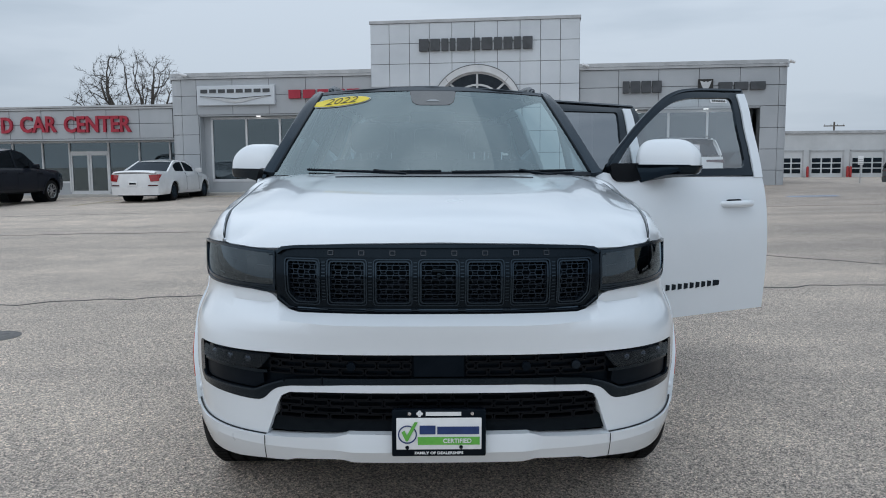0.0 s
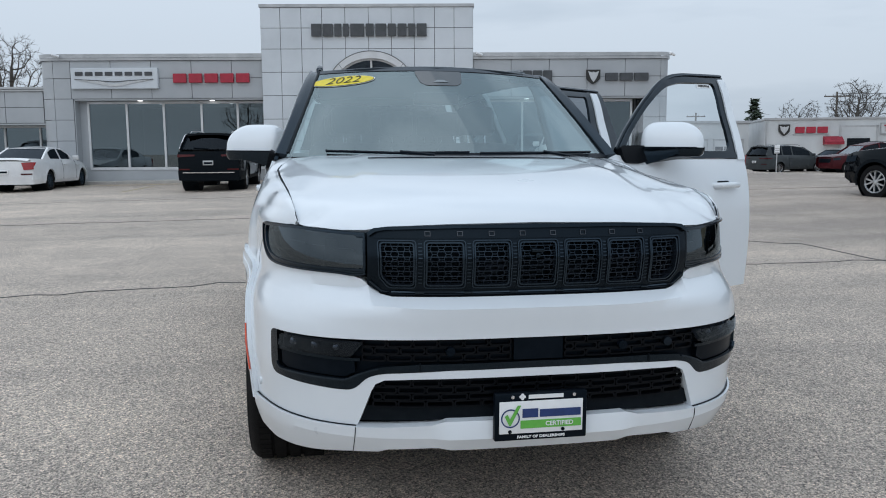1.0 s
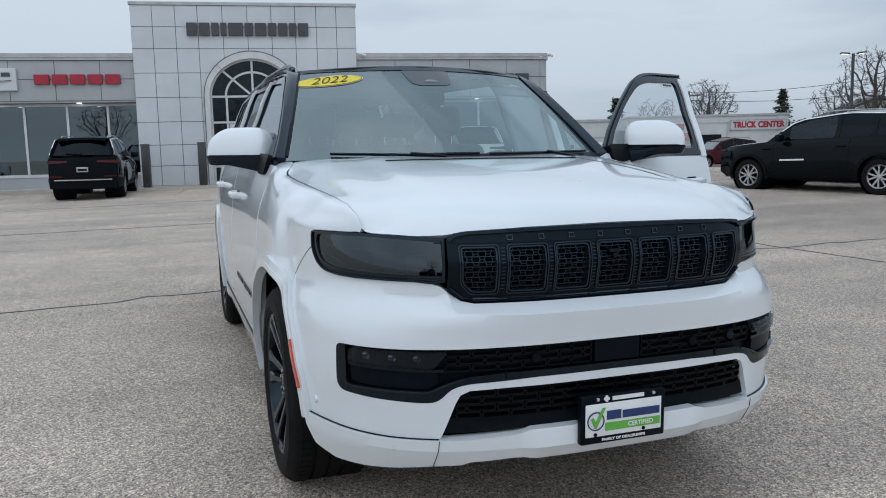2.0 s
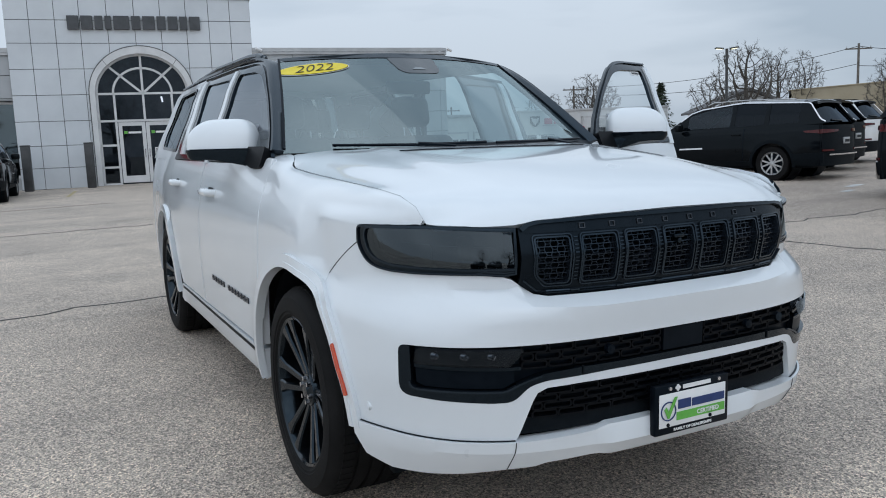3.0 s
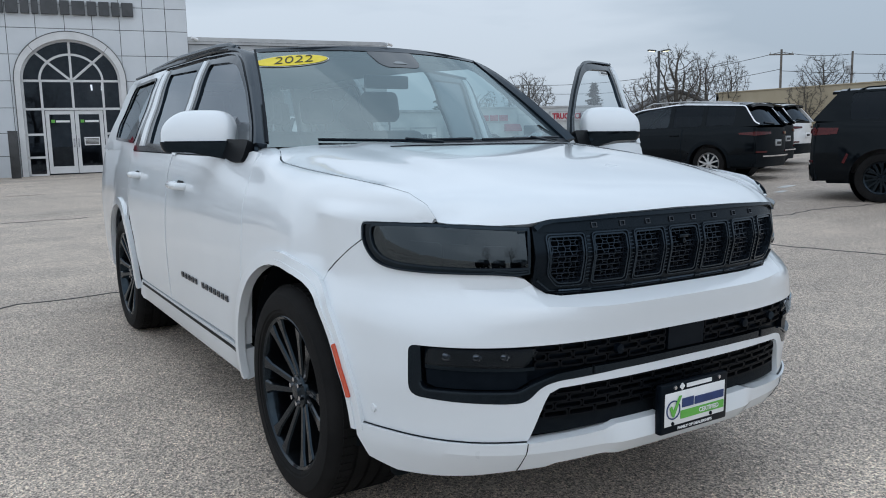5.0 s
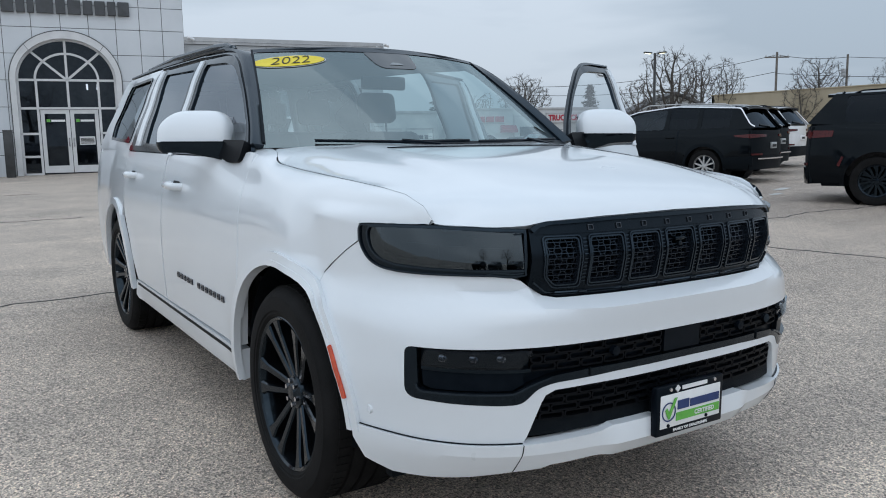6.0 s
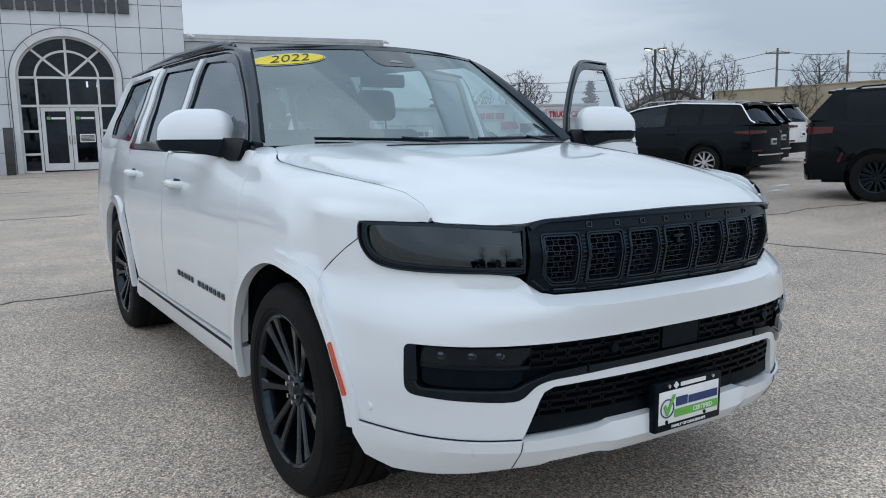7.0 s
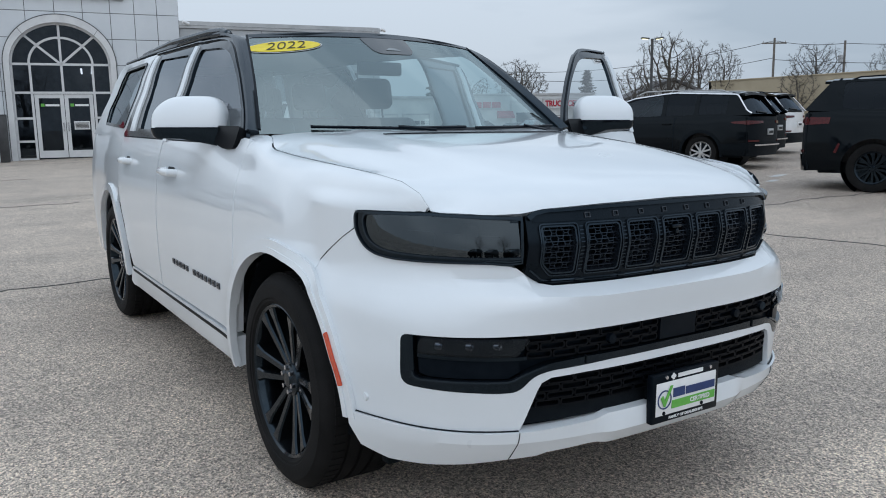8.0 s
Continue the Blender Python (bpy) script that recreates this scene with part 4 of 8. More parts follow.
glz = part("shop_window", panel(facade(1.6), [(U0, 0.72), (U1, 0.72), (U1, 2.49), (U0, 2.49)], [[(-15.95, 0.5), (-14.15, 0.5), (-14.15, 2.0), (-15.95, 2.0)]], 1.0, out=(0, -1, 0)), SHOPGLASS, low, "dark shop glazing", flat=True)
for u in list(np.arange(U0, -16.0, 1.42)) + [-15.95, -14.12, -12.7, -11.3, U1 - 0.05]:
    part("mullion", box(u - 0.035, u + 0.035, 1.54, 1.66, 0.30, 2.49), FRAMEW, glz, flat=True)
part("window_rail", joined(box(U0, U1, 1.55, 1.65, 2.42, 2.49), box(U0, -15.95, 1.55, 1.65, 0.68, 0.76), box(-14.15, U1, 1.55, 1.65, 0.68, 0.76), box(-15.95, -14.12, 1.54, 1.66, 1.98, 2.06)), FRAMEW, glz, flat=True)
part("window_base", joined(box(U0, -15.95, 1.58, 1.8, -0.4, 0.70), box(-14.15, U1, 1.58, 1.8, -0.4, 0.70)), CLADMID, glz, flat=True)
for u0, u1 in ((-15.93, -15.05), (-15.03, -14.14)):
    part("shop_door", panel(facade(1.57), [(u0, 0.12), (u1, 0.12), (u1, 1.98), (u0, 1.98)], [[(u0 + 0.09, 0.35), (u1 - 0.09, 0.35), (u1 - 0.09, 1.88), (u0 + 0.09, 1.88)]], 0.6, thick=0.06, out=(0, -1, 0)), FRAMEW, low, "glass shop door in pale frame", flat=True)
    part("door_pane", panel(facade(1.60), [(u0 + 0.05, 0.3), (u1 - 0.05, 0.3), (u1 - 0.05, 1.9), (u0 + 0.05, 1.9)], [], 1.0, out=(0, -1, 0)), SHOPGLASS, low, flat=True)
part("shop_interior", joined(box(U0, U1, 6.0, 6.2, 0, 2.6), box(U0, U1, 1.7, 6.2, 2.50, 2.54), box(U0, U1, 1.7, 6.2, 0.05, 0.12)), ROOM, low, "plain shop interior, its dimness in the colour", flat=True)
words = thing("red_words", "red raised letters on the fascia", "sign", FACADE)
lettering("word_car", "CAR", 0.92, 0.05, REDSIGN, words, pose(-16.62, LW - 0.06, 3.14, 90, 0, 0), 0.022, width=1.66)
lettering("word_center", "CENTER", 0.92, 0.05, REDSIGN, words, pose(-13.95, LW - 0.06, 3.12, 90, 0, 0), 0.022, width=3.0)
lettering("word_end", "D", 0.92, 0.05, REDSIGN, words, pose(-18.05, LW - 0.06, 3.12, 90, 0, 0), 0.022, width=0.52)

IRON = mottled(material("worn_cast_iron", (0.07, 0.068, 0.066), 0.7), (0.10, 0.097, 0.093), (0.16, 0.155, 0.15), 14.0, bump=0.3, bump_scale=60)
cover = thing("manhole_cover", "small round cast iron manhole cover in the lot", "manhole cover", Matrix.Translation((-3.44, 3.46, float(ground_at(-3.44, 3.46)))) @ Matrix.Scale(0.62, 4), vf=lathe([(0.001, 0.006), (0.27, 0.006), (0.275, 0.003), (0.283, 0.003), (0.287, 0.006), (0.312, 0.006), (0.318, -0.01)], 40, "z"), mat=IRON)
for turn in range(0, 360, 60):
    part("lug", moved(box(0.09, 0.22, -0.02, 0.02, 0.004, 0.009, 0.002), pose(0, 0, 0, 0, 0, turn)), IRON, cover)

# ---- the white SUV ----
HUB_F, HUB_R, HUB_Z = 0.92, 4.044, 0.402
suv = thing("suv", "white full-size SUV with black roof and grille, two doors open", "car", pose(0, 0, 0, 0.664, 0.5276, 0))


def fxz(points):
    p = np.asarray(points, float)
    return np.stack([at_x(p[:, 0], p[:, 1]), p[:, 1]], -1)


def fyz(points):
    p = np.asarray(points, float)
    return np.stack([at_y(p[:, 0], p[:, 1]), p[:, 1]], -1)


def sz_round(points, r, n=4):
    """An outline in (x, z), laid on the nose and rounded there."""
    return rounded(fxz(points), r, n)


def inset(poly, d):
    """A closed outline drawn in by d."""
    p = np.asarray(poly, float)
    a, b = p - np.roll(p, 1, 0), np.roll(p, -1, 0) - p
    unit = lambda q: q / np.maximum(np.linalg.norm(q, axis=1, keepdims=True), 1e-9)
    t = unit(unit(a) + unit(b))
    turn = 1 if (p[:, 0] * np.roll(p[:, 1], -1) - np.roll(p[:, 0], -1) * p[:, 1]).sum() > 0 else -1
    return p + np.stack([-t[:, 1], t[:, 0]], -1) * d * turn


def both(half):
    """A half outline in (s, z), from the middle's top to the middle's bottom, closed over both sides."""
    half = np.asarray(half, float)
    return np.concatenate([half, half[::-1] * [-1, 1]])


def arc(cy, cz, r, a0, a1, n=12):
    return np.array([(cy + r * math.cos(radians(a)), cz + r * math.sin(radians(a))) for a in np.linspace(a0, a1, n)])


LAMP_LOW = [(0.560, 0.912), (0.582, 0.930), (0.606, 0.938), (0.656, 0.944), (0.744, 0.945), (0.815, 0.945), (0.86, 0.947), (0.885, 0.954), (0.90, 0.972), (0.909, 1.005), (0.912, 1.035)]
GRILLE_LOW = [(0.0, 0.876), (0.30, 0.876), (0.485, 0.877), (0.522, 0.884)]
ARCH_FRONT = arc(HUB_F, HUB_Z, 0.487, 121, 174, 10)
bumper_out = np.concatenate([
    fxz(GRILLE_LOW + LAMP_LOW),
    fyz([(0.436, 1.03), (0.493, 0.997), (0.56, 0.955), (0.632, 0.905), (0.655, 0.86), *ARCH_FRONT]),
    fyz([(0.425, 0.445)]),
    fxz([(0.90, 0.443), (0.75, 0.438), (0.606, 0.436), (0.585, 0.49), (0.558, 0.565), (0.545, 0.59), (0.515, 0.604), (0.40, 0.608), (0.0, 0.608)]),
])
MID_HOLE = [(0.0, 0.742), (0.40, 0.742), (0.62, 0.741), (0.887, 0.738), (0.884, 0.579), (0.80, 0.571), (0.672, 0.565), (0.615, 0.566), (0.57, 0.614), (0.52, 0.627), (0.30, 0.636), (0.0, 0.637)]
MID_R = [0, 0, 0, 0.022, 0.035, 0, 0, 0.03, 0.03, 0.03, 0, 0]
fs = np.linspace(-1.02, 1.02, 60)
front_bumper = part("front_bumper", panel(front, both(bumper_out), [both(sz_round(MID_HOLE, MID_R))], 0.032, thick=0.045, folds=[np.stack([fs, crease(fs)], -1)]), WHITE, suv, "white painted front bumper", angle=34)
lip_out = np.concatenate([
    fxz([(0.0, 0.466), (0.312, 0.466), (0.36, 0.452), (0.604, 0.440), (0.75, 0.441), (0.90, 0.446)]), fyz([(0.42, 0.447), (0.42, 0.40), (0.385, 0.334)]),
    fxz([(0.87, 0.308), (0.80, 0.314), (0.72, 0.326), (0.62, 0.344), (0.53, 0.350), (0.50, 0.361), (0.33, 0.370), (0.29, 0.362), (0.0, 0.362)])])


def chin(s, z):
    """The lip below the lower intake: a fold along it, and a fuller middle."""
    p = front(s, z)
    fold = np.clip(1 - np.abs(p[..., 2] - 0.408) / np.where(p[..., 2] > 0.408, 0.055, 0.07), 0, 1)
    full = 1 - smooth(np.abs(p[..., 0]), 0.29, 0.37)
    p[..., 1] -= fold * (0.008 + 0.012 * full) + 0.006 * full
    return p


part("lower_lip", panel(chin, both(lip_out), [], 0.03, off=0.012, thick=0.05, folds=[np.stack([np.linspace(-0.93, 0.93, 60), np.full(60, 0.408)], -1)]), WHITE, suv, "white bumper lip", angle=16)
for sgn in (-1, 1):
    # the thin shadow in the step above the lip, drawn as a black ribbon
    part("lip_shade_line", ribbon(front, np.concatenate([fxz([(0.606, 0.4425), (0.75, 0.4435), (0.90, 0.4485)]), fyz([(0.415, 0.4495)])]) * [sgn, 1], 0.0011, 0.006, 0.008, step=0.02), SATIN, suv)
    part("lip_seam", ribbon(chin, fxz([(sgn * 0.606, 0.440), (sgn * 0.608, 0.408), (sgn * 0.612, 0.346)]), 0.0022, 0.0128, 0.006, step=0.012), SATIN, suv)
part("skid_strip", panel(front, both(fxz([(0, 0.372), (0.30, 0.372), (0.30, 0.340), (0.0, 0.340)])), [], 0.05, off=-0.012, thick=0.03), GRAPHITE, suv, "grey skid strip")
part("air_dam", panel(front, both(fxz([(0, 0.36), (0.55, 0.36), (0.85, 0.34), (0.85, 0.28), (0.5, 0.27), (0, 0.27)])), [], 0.06, off=-0.10, thick=0.03), PLASTIC, suv, "black plastic air dam")

for sgn in (-1, 1):
    part("tyre_deflector", box(*sorted((sgn * 0.55, sgn * 0.84)), 0.37, 0.42, 0.235, 0.34, 0.01), PLASTIC, suv, "black plastic tyre deflector")

# middle intake: gloss frame, fog lamps, grid
insert = part("intake_insert", panel(front, both(fxz([(0.0, 0.748), (0.62, 0.748), (0.89, 0.745), (0.888, 0.575), (0.62, 0.56), (0.54, 0.615), (0.0, 0.63)])), [], 0.05, off=-0.03), SATIN, suv, "black middle intake")
TRIM_IN = [(0.0, 0.660), (0.40, 0.658), (0.53, 0.650), (0.60, 0.625), (0.635, 0.605), (0.862, 0.608), (0.866, 0.734)]
hole_edge = sz_round(MID_HOLE, MID_R)
trim_in = sz_round(TRIM_IN, [0, 0, 0.03, 0.03, 0.03, 0.022, 0])
trim_o = np.concatenate([trim_in, [p for p in hole_edge if p[0] > trim_in[-1][0] or p[1] < 0.66]])
trim = part("intake_frame", panel(front, np.concatenate([trim_o, trim_o[::-1] * [-1, 1]]), [], 0.03, off=0.001, thick=0.03, folds=[]), BLACK, suv, "gloss black intake frame")
for sgn in (-1, 1):
    part("intake_ridge", ribbon(front, (trim_in[4:-1] + [0.004, -0.004]) * [sgn, 1], 0.006, 0.006, 0.01), RIBBLACK, trim)
for sgn in (-1, 1):
    part("intake_seam", ribbon(front, fxz([(sgn * 0.40, 0.662), (sgn * 0.40, 0.636)]), 0.004, 0.005, 0.01), PLASTIC, trim)
for sgn in (-1, 1):
    k = np.array([sgn, 1])
    lens_o = rounded([(0.585, 0.729), (0.852, 0.732), (0.858, 0.684), (0.625, 0.679)], 0.010)
    lamp = part("fog_lamp", panel(front, fxz(lens_o) * k, [], 0.03, off=-0.012, thick=0.012), FOGLENS, suv, "dark three-element fog lamp")
    for i in range(3):
        cx = 0.668 + 0.070 * i
        p = front(at_x(np.array(sgn * cx), np.array(0.707)), 0.707) + np.array([0, -0.0, 0])
        part("fog_element", moved(lathe([(0.001, 0.004), (0.009, 0.002), (0.014, -0.006), (0.015, -0.012)], 16, "y"), pose(p[0], p[1] + 0.010, p[2], 0, 0, 0) @ Matrix.Scale(-1, 4, (0, 1, 0))), CHROME, lamp, "small clear reflector")
    part("fog_lens", panel(front, fxz(lens_o) * k, [], 0.03, off=0.006), FOGSMOKE, lamp, "smoked lens")
    part("fog_shelf", ribbon(front, fxz([(0.595, 0.672), (0.63, 0.671), (0.858, 0.677)]) * k, 0.010, 0.0, 0.03), BLACK, lamp)
    part("fog_panel", panel(front, fxz([(0.615, 0.664), (0.858, 0.668), (0.856, 0.622), (0.838, 0.611), (0.645, 0.608), (0.612, 0.628)]) * k, [], 0.04, off=-0.008, thick=0.02), SATIN, lamp)


def links_on(z0, z1, x0, x1, rows, wide, bar):
    """A grid of long links, each row set off by half."""
    out = []
    h = (z1 - z0) / rows
    for r in range(rows):
        z = z0 + (r + 0.5) * h
        shift = 0.5 * wide if r % 2 else 0.0
        n0 = int(math.floor((x0 - shift) / wide))
        for i in range(n0, int(math.ceil((x1 - shift) / wide)) + 1):
            a, b = i * wide + shift + bar * 0.7, (i + 1) * wide + shift - bar * 0.7
            a, b = max(a, x0), min(b, x1)
            if b - a < 0.02:
                continue
            link_o = rounded([(a, z - h * 0.40), (b, z - h * 0.40), (b, z + h * 0.40), (a, z + h * 0.40)], h * 0.3, 2)
            out.append(ribbon(front, np.stack([at_x(link_o[:, 0], link_o[:, 1]), link_o[:, 1]], -1), bar, -0.012, 0.014, closed=True, step=0.03))
    return out


for vf in links_on(0.664, 0.738, 0.095, 0.59, 3, 0.085, 0.005):
    part("grid_link", vf, MATTE, insert)
    part("grid_link", mirrored(vf), MATTE, insert)
part("radar_cover", panel(front, both(fxz([(0, 0.738), (0.085, 0.738), (0.085, 0.664), (0, 0.664)])), [], 0.05, off=-0.008, thick=0.02), SATIN, suv, "satin black sensor cover")
for cx in (-0.30, 0.30, 0.475):
    p = front(at_x(np.array(cx), np.array(0.70)), 0.70)
    part("parking_sensor", moved(lathe([(0.001, 0.006), (0.015, 0.005), (0.017, -0.01)], 16, "y"), pose(p[0], p[1] + 0.004, p[2]) @ Matrix.Scale(-1, 4, (0, 1, 0))), SATIN if cx < 0.4 else GRAPHITE, suv, "round parking sensor")

# lower intake
low_intake = part("lower_intake", panel(front, both(fxz([(0.0, 0.615), (0.53, 0.612), (0.57, 0.57), (0.615, 0.43), (0.30, 0.43), (0.0, 0.43)])), [], 0.05, off=-0.07), SATIN, suv, "black lower intake")
for vf in links_on(0.505, 0.602, 0.0, 0.555, 4, 0.095, 0.005):
    part("grid_link", vf, MATTE, low_intake)
    part("grid_link", mirrored(vf), MATTE, low_intake)
part("lower_intake_bar", panel(front, both(fxz([(0.0, 0.512), (0.578, 0.508), (0.598, 0.452), (0.0, 0.468)])), [], 0.05, off=-0.018, thick=0.05), PLASTIC, suv, "black plastic intake bar")

# main grille with seven slots
SLOTS = [(-0.519, -0.415), (-0.371, -0.254), (-0.213, -0.100), (-0.060, 0.060), (0.100, 0.213), (0.254, 0.371), (0.415, 0.519)]


def slot_outline(a, b, grow=0.0):
    za, zb = 0.917 - grow, 1.053 + grow
    a, b = a - grow, b + grow
    if a < -0.5:
        pts = [(b, zb), (a, zb), (a + 0.004, 0.945), (a + 0.034, za), (b, za)]
    elif b > 0.5:
        pts = [(b, zb), (a, zb), (a, za), (b - 0.034, za), (b - 0.004, 0.945)]
    else:
        pts = [(b, zb), (a, zb), (a, za), (b, za)]
    return fxz(rounded(pts, 0.012, 3))


GR_OUT = [(0.0, 1.116), (0.30, 1.113), (0.515, 1.105), (0.540, 1.097), (0.562, 1.085), (0.562, 0.968), (0.562, 0.916), (0.522, 0.887), (0.485, 0.880), (0.30, 0.879), (0.0, 0.879)]


def face(u, v):
    """The grille's skin: the nose with a slight outward bend at mid height."""
    p = front(u, v)
    p[..., 1] -= 0.016 * np.clip(1 - np.abs(p[..., 2] - 1.0) / 0.10, 0, 1)
    return p


grille = part("grille", panel(face, both(fxz(GR_OUT)), [slot_outline(a, b) for a, b in SLOTS], 0.03, off=0.006, thick=0.045, folds=[]), GRILLEBLACK, suv, "black grille with seven slots")
part("grille_back", panel(front, both(fxz([(0.0, 1.09), (0.55, 1.08), (0.55, 0.95), (0.49, 0.895), (0.0, 0.89)])), [], 0.06, off=-0.05), SATIN, grille)
for a, b in SLOTS:
    part("slot_frame", joined(ribbon(face, slot_outline(a, b, 0.0085), 0.0035, 0.013, 0.02, closed=True, step=0.02), ribbon(face, slot_outline(a, b, 0.0015), 0.0045, 0.010, 0.03, closed=True, step=0.02)), RIBBLACK, grille, "gloss dark slot frame")
    cells = []
    pitch, rowh = 0.0215, 0.0400
    cols = int(round((b - a - 0.004) / pitch))
    pitch = (b - a - 0.004) / cols
    for i in range(cols + 1):
        cx = a + 0.002 + i * pitch
        for r in range(-1, 6):
            zc = 0.917 + (r + (0.5 if i % 2 else 0.0)) * rowh * 0.85
            hexa = np.array([(cx + pitch * 0.655 * math.cos(q), zc + rowh * 0.425 * math.sin(q) / math.sin(radians(60))) for q in [radians(60 * j) for j in range(6)]])
            hexa[:, 0] = np.clip(hexa[:, 0], a + 0.001, b - 0.001)
            hexa[:, 1] = np.clip(hexa[:, 1], 0.917, 1.053)
            if abs(cx) > 0.495 and zc < 0.935 or np.ptp(hexa[:, 0]) < 0.006 or np.ptp(hexa[:, 1]) < 0.008:
                continue
            cells.append(ribbon(face, np.stack([at_x(hexa[:, 0], hexa[:, 1]), hexa[:, 1]], -1), 0.0019, -0.008, 0.014, closed=True, step=0.05))
    for zc in np.arange(0.9255, 1.05, 0.017):
        cut = 0.036 * min(1.0, max(0.0, (0.945 - zc) / 0.028)) + 0.001
        cells.append(ribbon(face, fxz([(a + (cut if a < -0.5 else 0.001), zc), (b - (cut if b > 0.5 else 0.001), zc)]), 0.0022, -0.004, 0.018))
    part("slot_mesh", joined(*cells), MESHBLACK, grille, "honeycomb mesh")
for (_, a), (b, _) in zip(SLOTS[:-1], SLOTS[1:]):
    mid_x = (a + b) / 2
    part("slot_post", joined(*[ribbon(face, fxz([(mid_x - 0.0065, z), (mid_x + 0.0065, z)]), 0.0035, 0.0095, 0.008) for z in np.arange(0.925, 1.052, 0.0115)]), RIBBLACK, grille, "ribbed post")
    part("grille_ledge", ribbon(face, fxz([(mid_x - 0.014, 0.8905), (mid_x + 0.014, 0.8905)]), 0.005, 0.016, 0.02), RIBBLACK, grille)
part("grille_sill", ribbon(face, np.concatenate([fxz([(-0.553, 0.93), (-0.515, 0.895), (-0.485, 0.888), (0, 0.887), (0.485, 0.888), (0.515, 0.895), (0.553, 0.93)])]), 0.005, 0.014, 0.02), RIBBLACK, grille, "gloss lower edge")
part("grille_brow", ribbon(face, np.concatenate([fxz([(-0.556, 1.078), (-0.535, 1.092), (-0.50, 1.099), (-0.3, 1.1045), (0, 1.107), (0.3, 1.1045), (0.50, 1.099), (0.535, 1.092), (0.556, 1.078)])]), 0.012, 0.020, 0.03), BLACK, grille, "gloss black upper edge")
part("grille_lintel", panel(face, both(fxz([(0.0, 1.097), (0.30, 1.0945), (0.49, 1.089), (0.53, 1.08), (0.545, 1.068), (0.0, 1.068)])), [], 0.04, off=0.010, thick=0.01), GRILLEBLACK, grille, "black name bar over the slots")
# maker's wordmark as plain outlined shapes
for i in range(8):
    cx = -0.368 + 0.736 * i / 7
    tile = fxz([(cx - 0.0085, 1.0895), (cx + 0.0085, 1.0895), (cx + 0.0085, 1.0765), (cx - 0.0085, 1.0765)])
    part("badge_bar", ribbon(face, tile, 0.0026, 0.0135, 0.006, closed=True), BADGE, grille, "small dark grey badge outline")
p0 = face(0.0, 1.018) + np.array([0, 0.006, 0])
part("grille_camera", joined(box(-0.022, 0.022, p0[1] - 0.012, p0[1] + 0.03, 1.022, 1.034, 0.003), moved(lathe([(0.001, 0.012), (0.008, 0.011), (0.011, 0.0), (0.011, -0.02)], 16, "y"), pose(0, p0[1] - 0.002, 1.012) @ Matrix.Scale(-1, 4, (0, 1, 0)))), BLACK, grille, "small round camera")

# headlamps
def lens_skin(u, v):
    """The lens leans back a little from the nose."""
    p = front(u, v)
    p[..., 1] += 0.012 * (p[..., 2] - 0.966) / 0.11
    return p


for sgn in (-1, 1):
    k = np.array([sgn, 1])
    ring_o = fxz([(0.566, 1.086), (0.68, 1.0915), (0.785, 1.097), (0.86, 1.095), (0.911, 1.090), *LAMP_LOW[:1:-1], (0.566, 0.945)])
    lamp_o = rounded(ring_o, [0, 0, 0, 0, 0.018] + [0.02] * 9 + [0, 0], 5)
    lens_o = rounded(fxz([(0.574, 1.074), (0.68, 1.080), (0.785, 1.086), (0.86, 1.084), (0.898, 1.079), (0.900, 1.05), (0.896, 1.01), (0.884, 0.986), (0.860, 0.974), (0.80, 0.969), (0.70, 0.966), (0.574, 0.966)]), [0.004, 0, 0, 0, 0.014, 0.02, 0.02, 0.02, 0.02, 0, 0, 0.004], 4)
    head = part("headlamp", panel(front, lamp_o * k, [lens_o * k], 0.03, off=0.003, thick=0.03), BLACK, suv, "smoked dark headlamp in gloss black bezel")
    part("lamp_bowl", panel(front, lens_o * k, [], 0.03, off=-0.05), SATIN, head)
    for cx, zc, tilt in ((0.655, 0.996, 0.0), (0.745, 0.998, 0.002), (0.825, 1.000, 0.005)):
        part("lamp_projector", panel(front, fxz(rounded([(cx - 0.036, zc + 0.030 + tilt), (cx + 0.036, zc + 0.032 + tilt), (cx + 0.034, zc - 0.026), (cx - 0.034, zc - 0.028)], 0.012)) * k, [], 0.02, off=-0.040, thick=0.02), SATIN, head, "dark projector")
    part("lamp_divider", panel(front, fxz([(0.576, 1.072), (0.600, 1.073), (0.600, 0.968), (0.576, 0.968)]) * k, [], 0.02, off=-0.006, thick=0.02), SLATE, head, "dark grey inner lamp panel")
    part("lamp_blade", ribbon(front, fxz([(0.605, 0.984), (0.75, 0.986), (0.85, 0.992), (0.883, 1.01), (0.888, 1.06)]) * k, 0.006, -0.012, 0.02), SLATE, head, "thin dark light blade")
    part("lamp_lens", panel(lens_skin, lens_o * k, [], 0.03, off=0.004), SMOKE, head, "smoked lens")
    part("lamp_rim", ribbon(front, inset(lens_o, -0.004) * k, 0.006, 0.008, 0.012, closed=True), RIBBLACK, head, "gloss rim")
    part("lamp_rim", ribbon(front, inset(dense(lamp_o, 0.03), 0.005) * k, 0.005, 0.009, 0.012, closed=True), RIBBLACK, head, "gloss rim")
    part("lamp_crease", ribbon(front, fxz([(0.575, 0.955), (0.60, 0.952), (0.655, 0.957), (0.675, 0.950)]) * k, 0.004, 0.007, 0.006), RIBBLACK, head)

# dealer plate in a black holder
plate = part("plate_frame", box(-0.160, 0.160, -0.126, -0.098, 0.399, 0.563, 0.006), SATIN, suv, "black dealer plate frame on the bumper", at=Matrix.Translation((0, -0.022, 0)))
part("plate_bracket", box(-0.13, 0.13, -0.100, -0.045, 0.41, 0.53, 0.004), PLASTIC, plate)
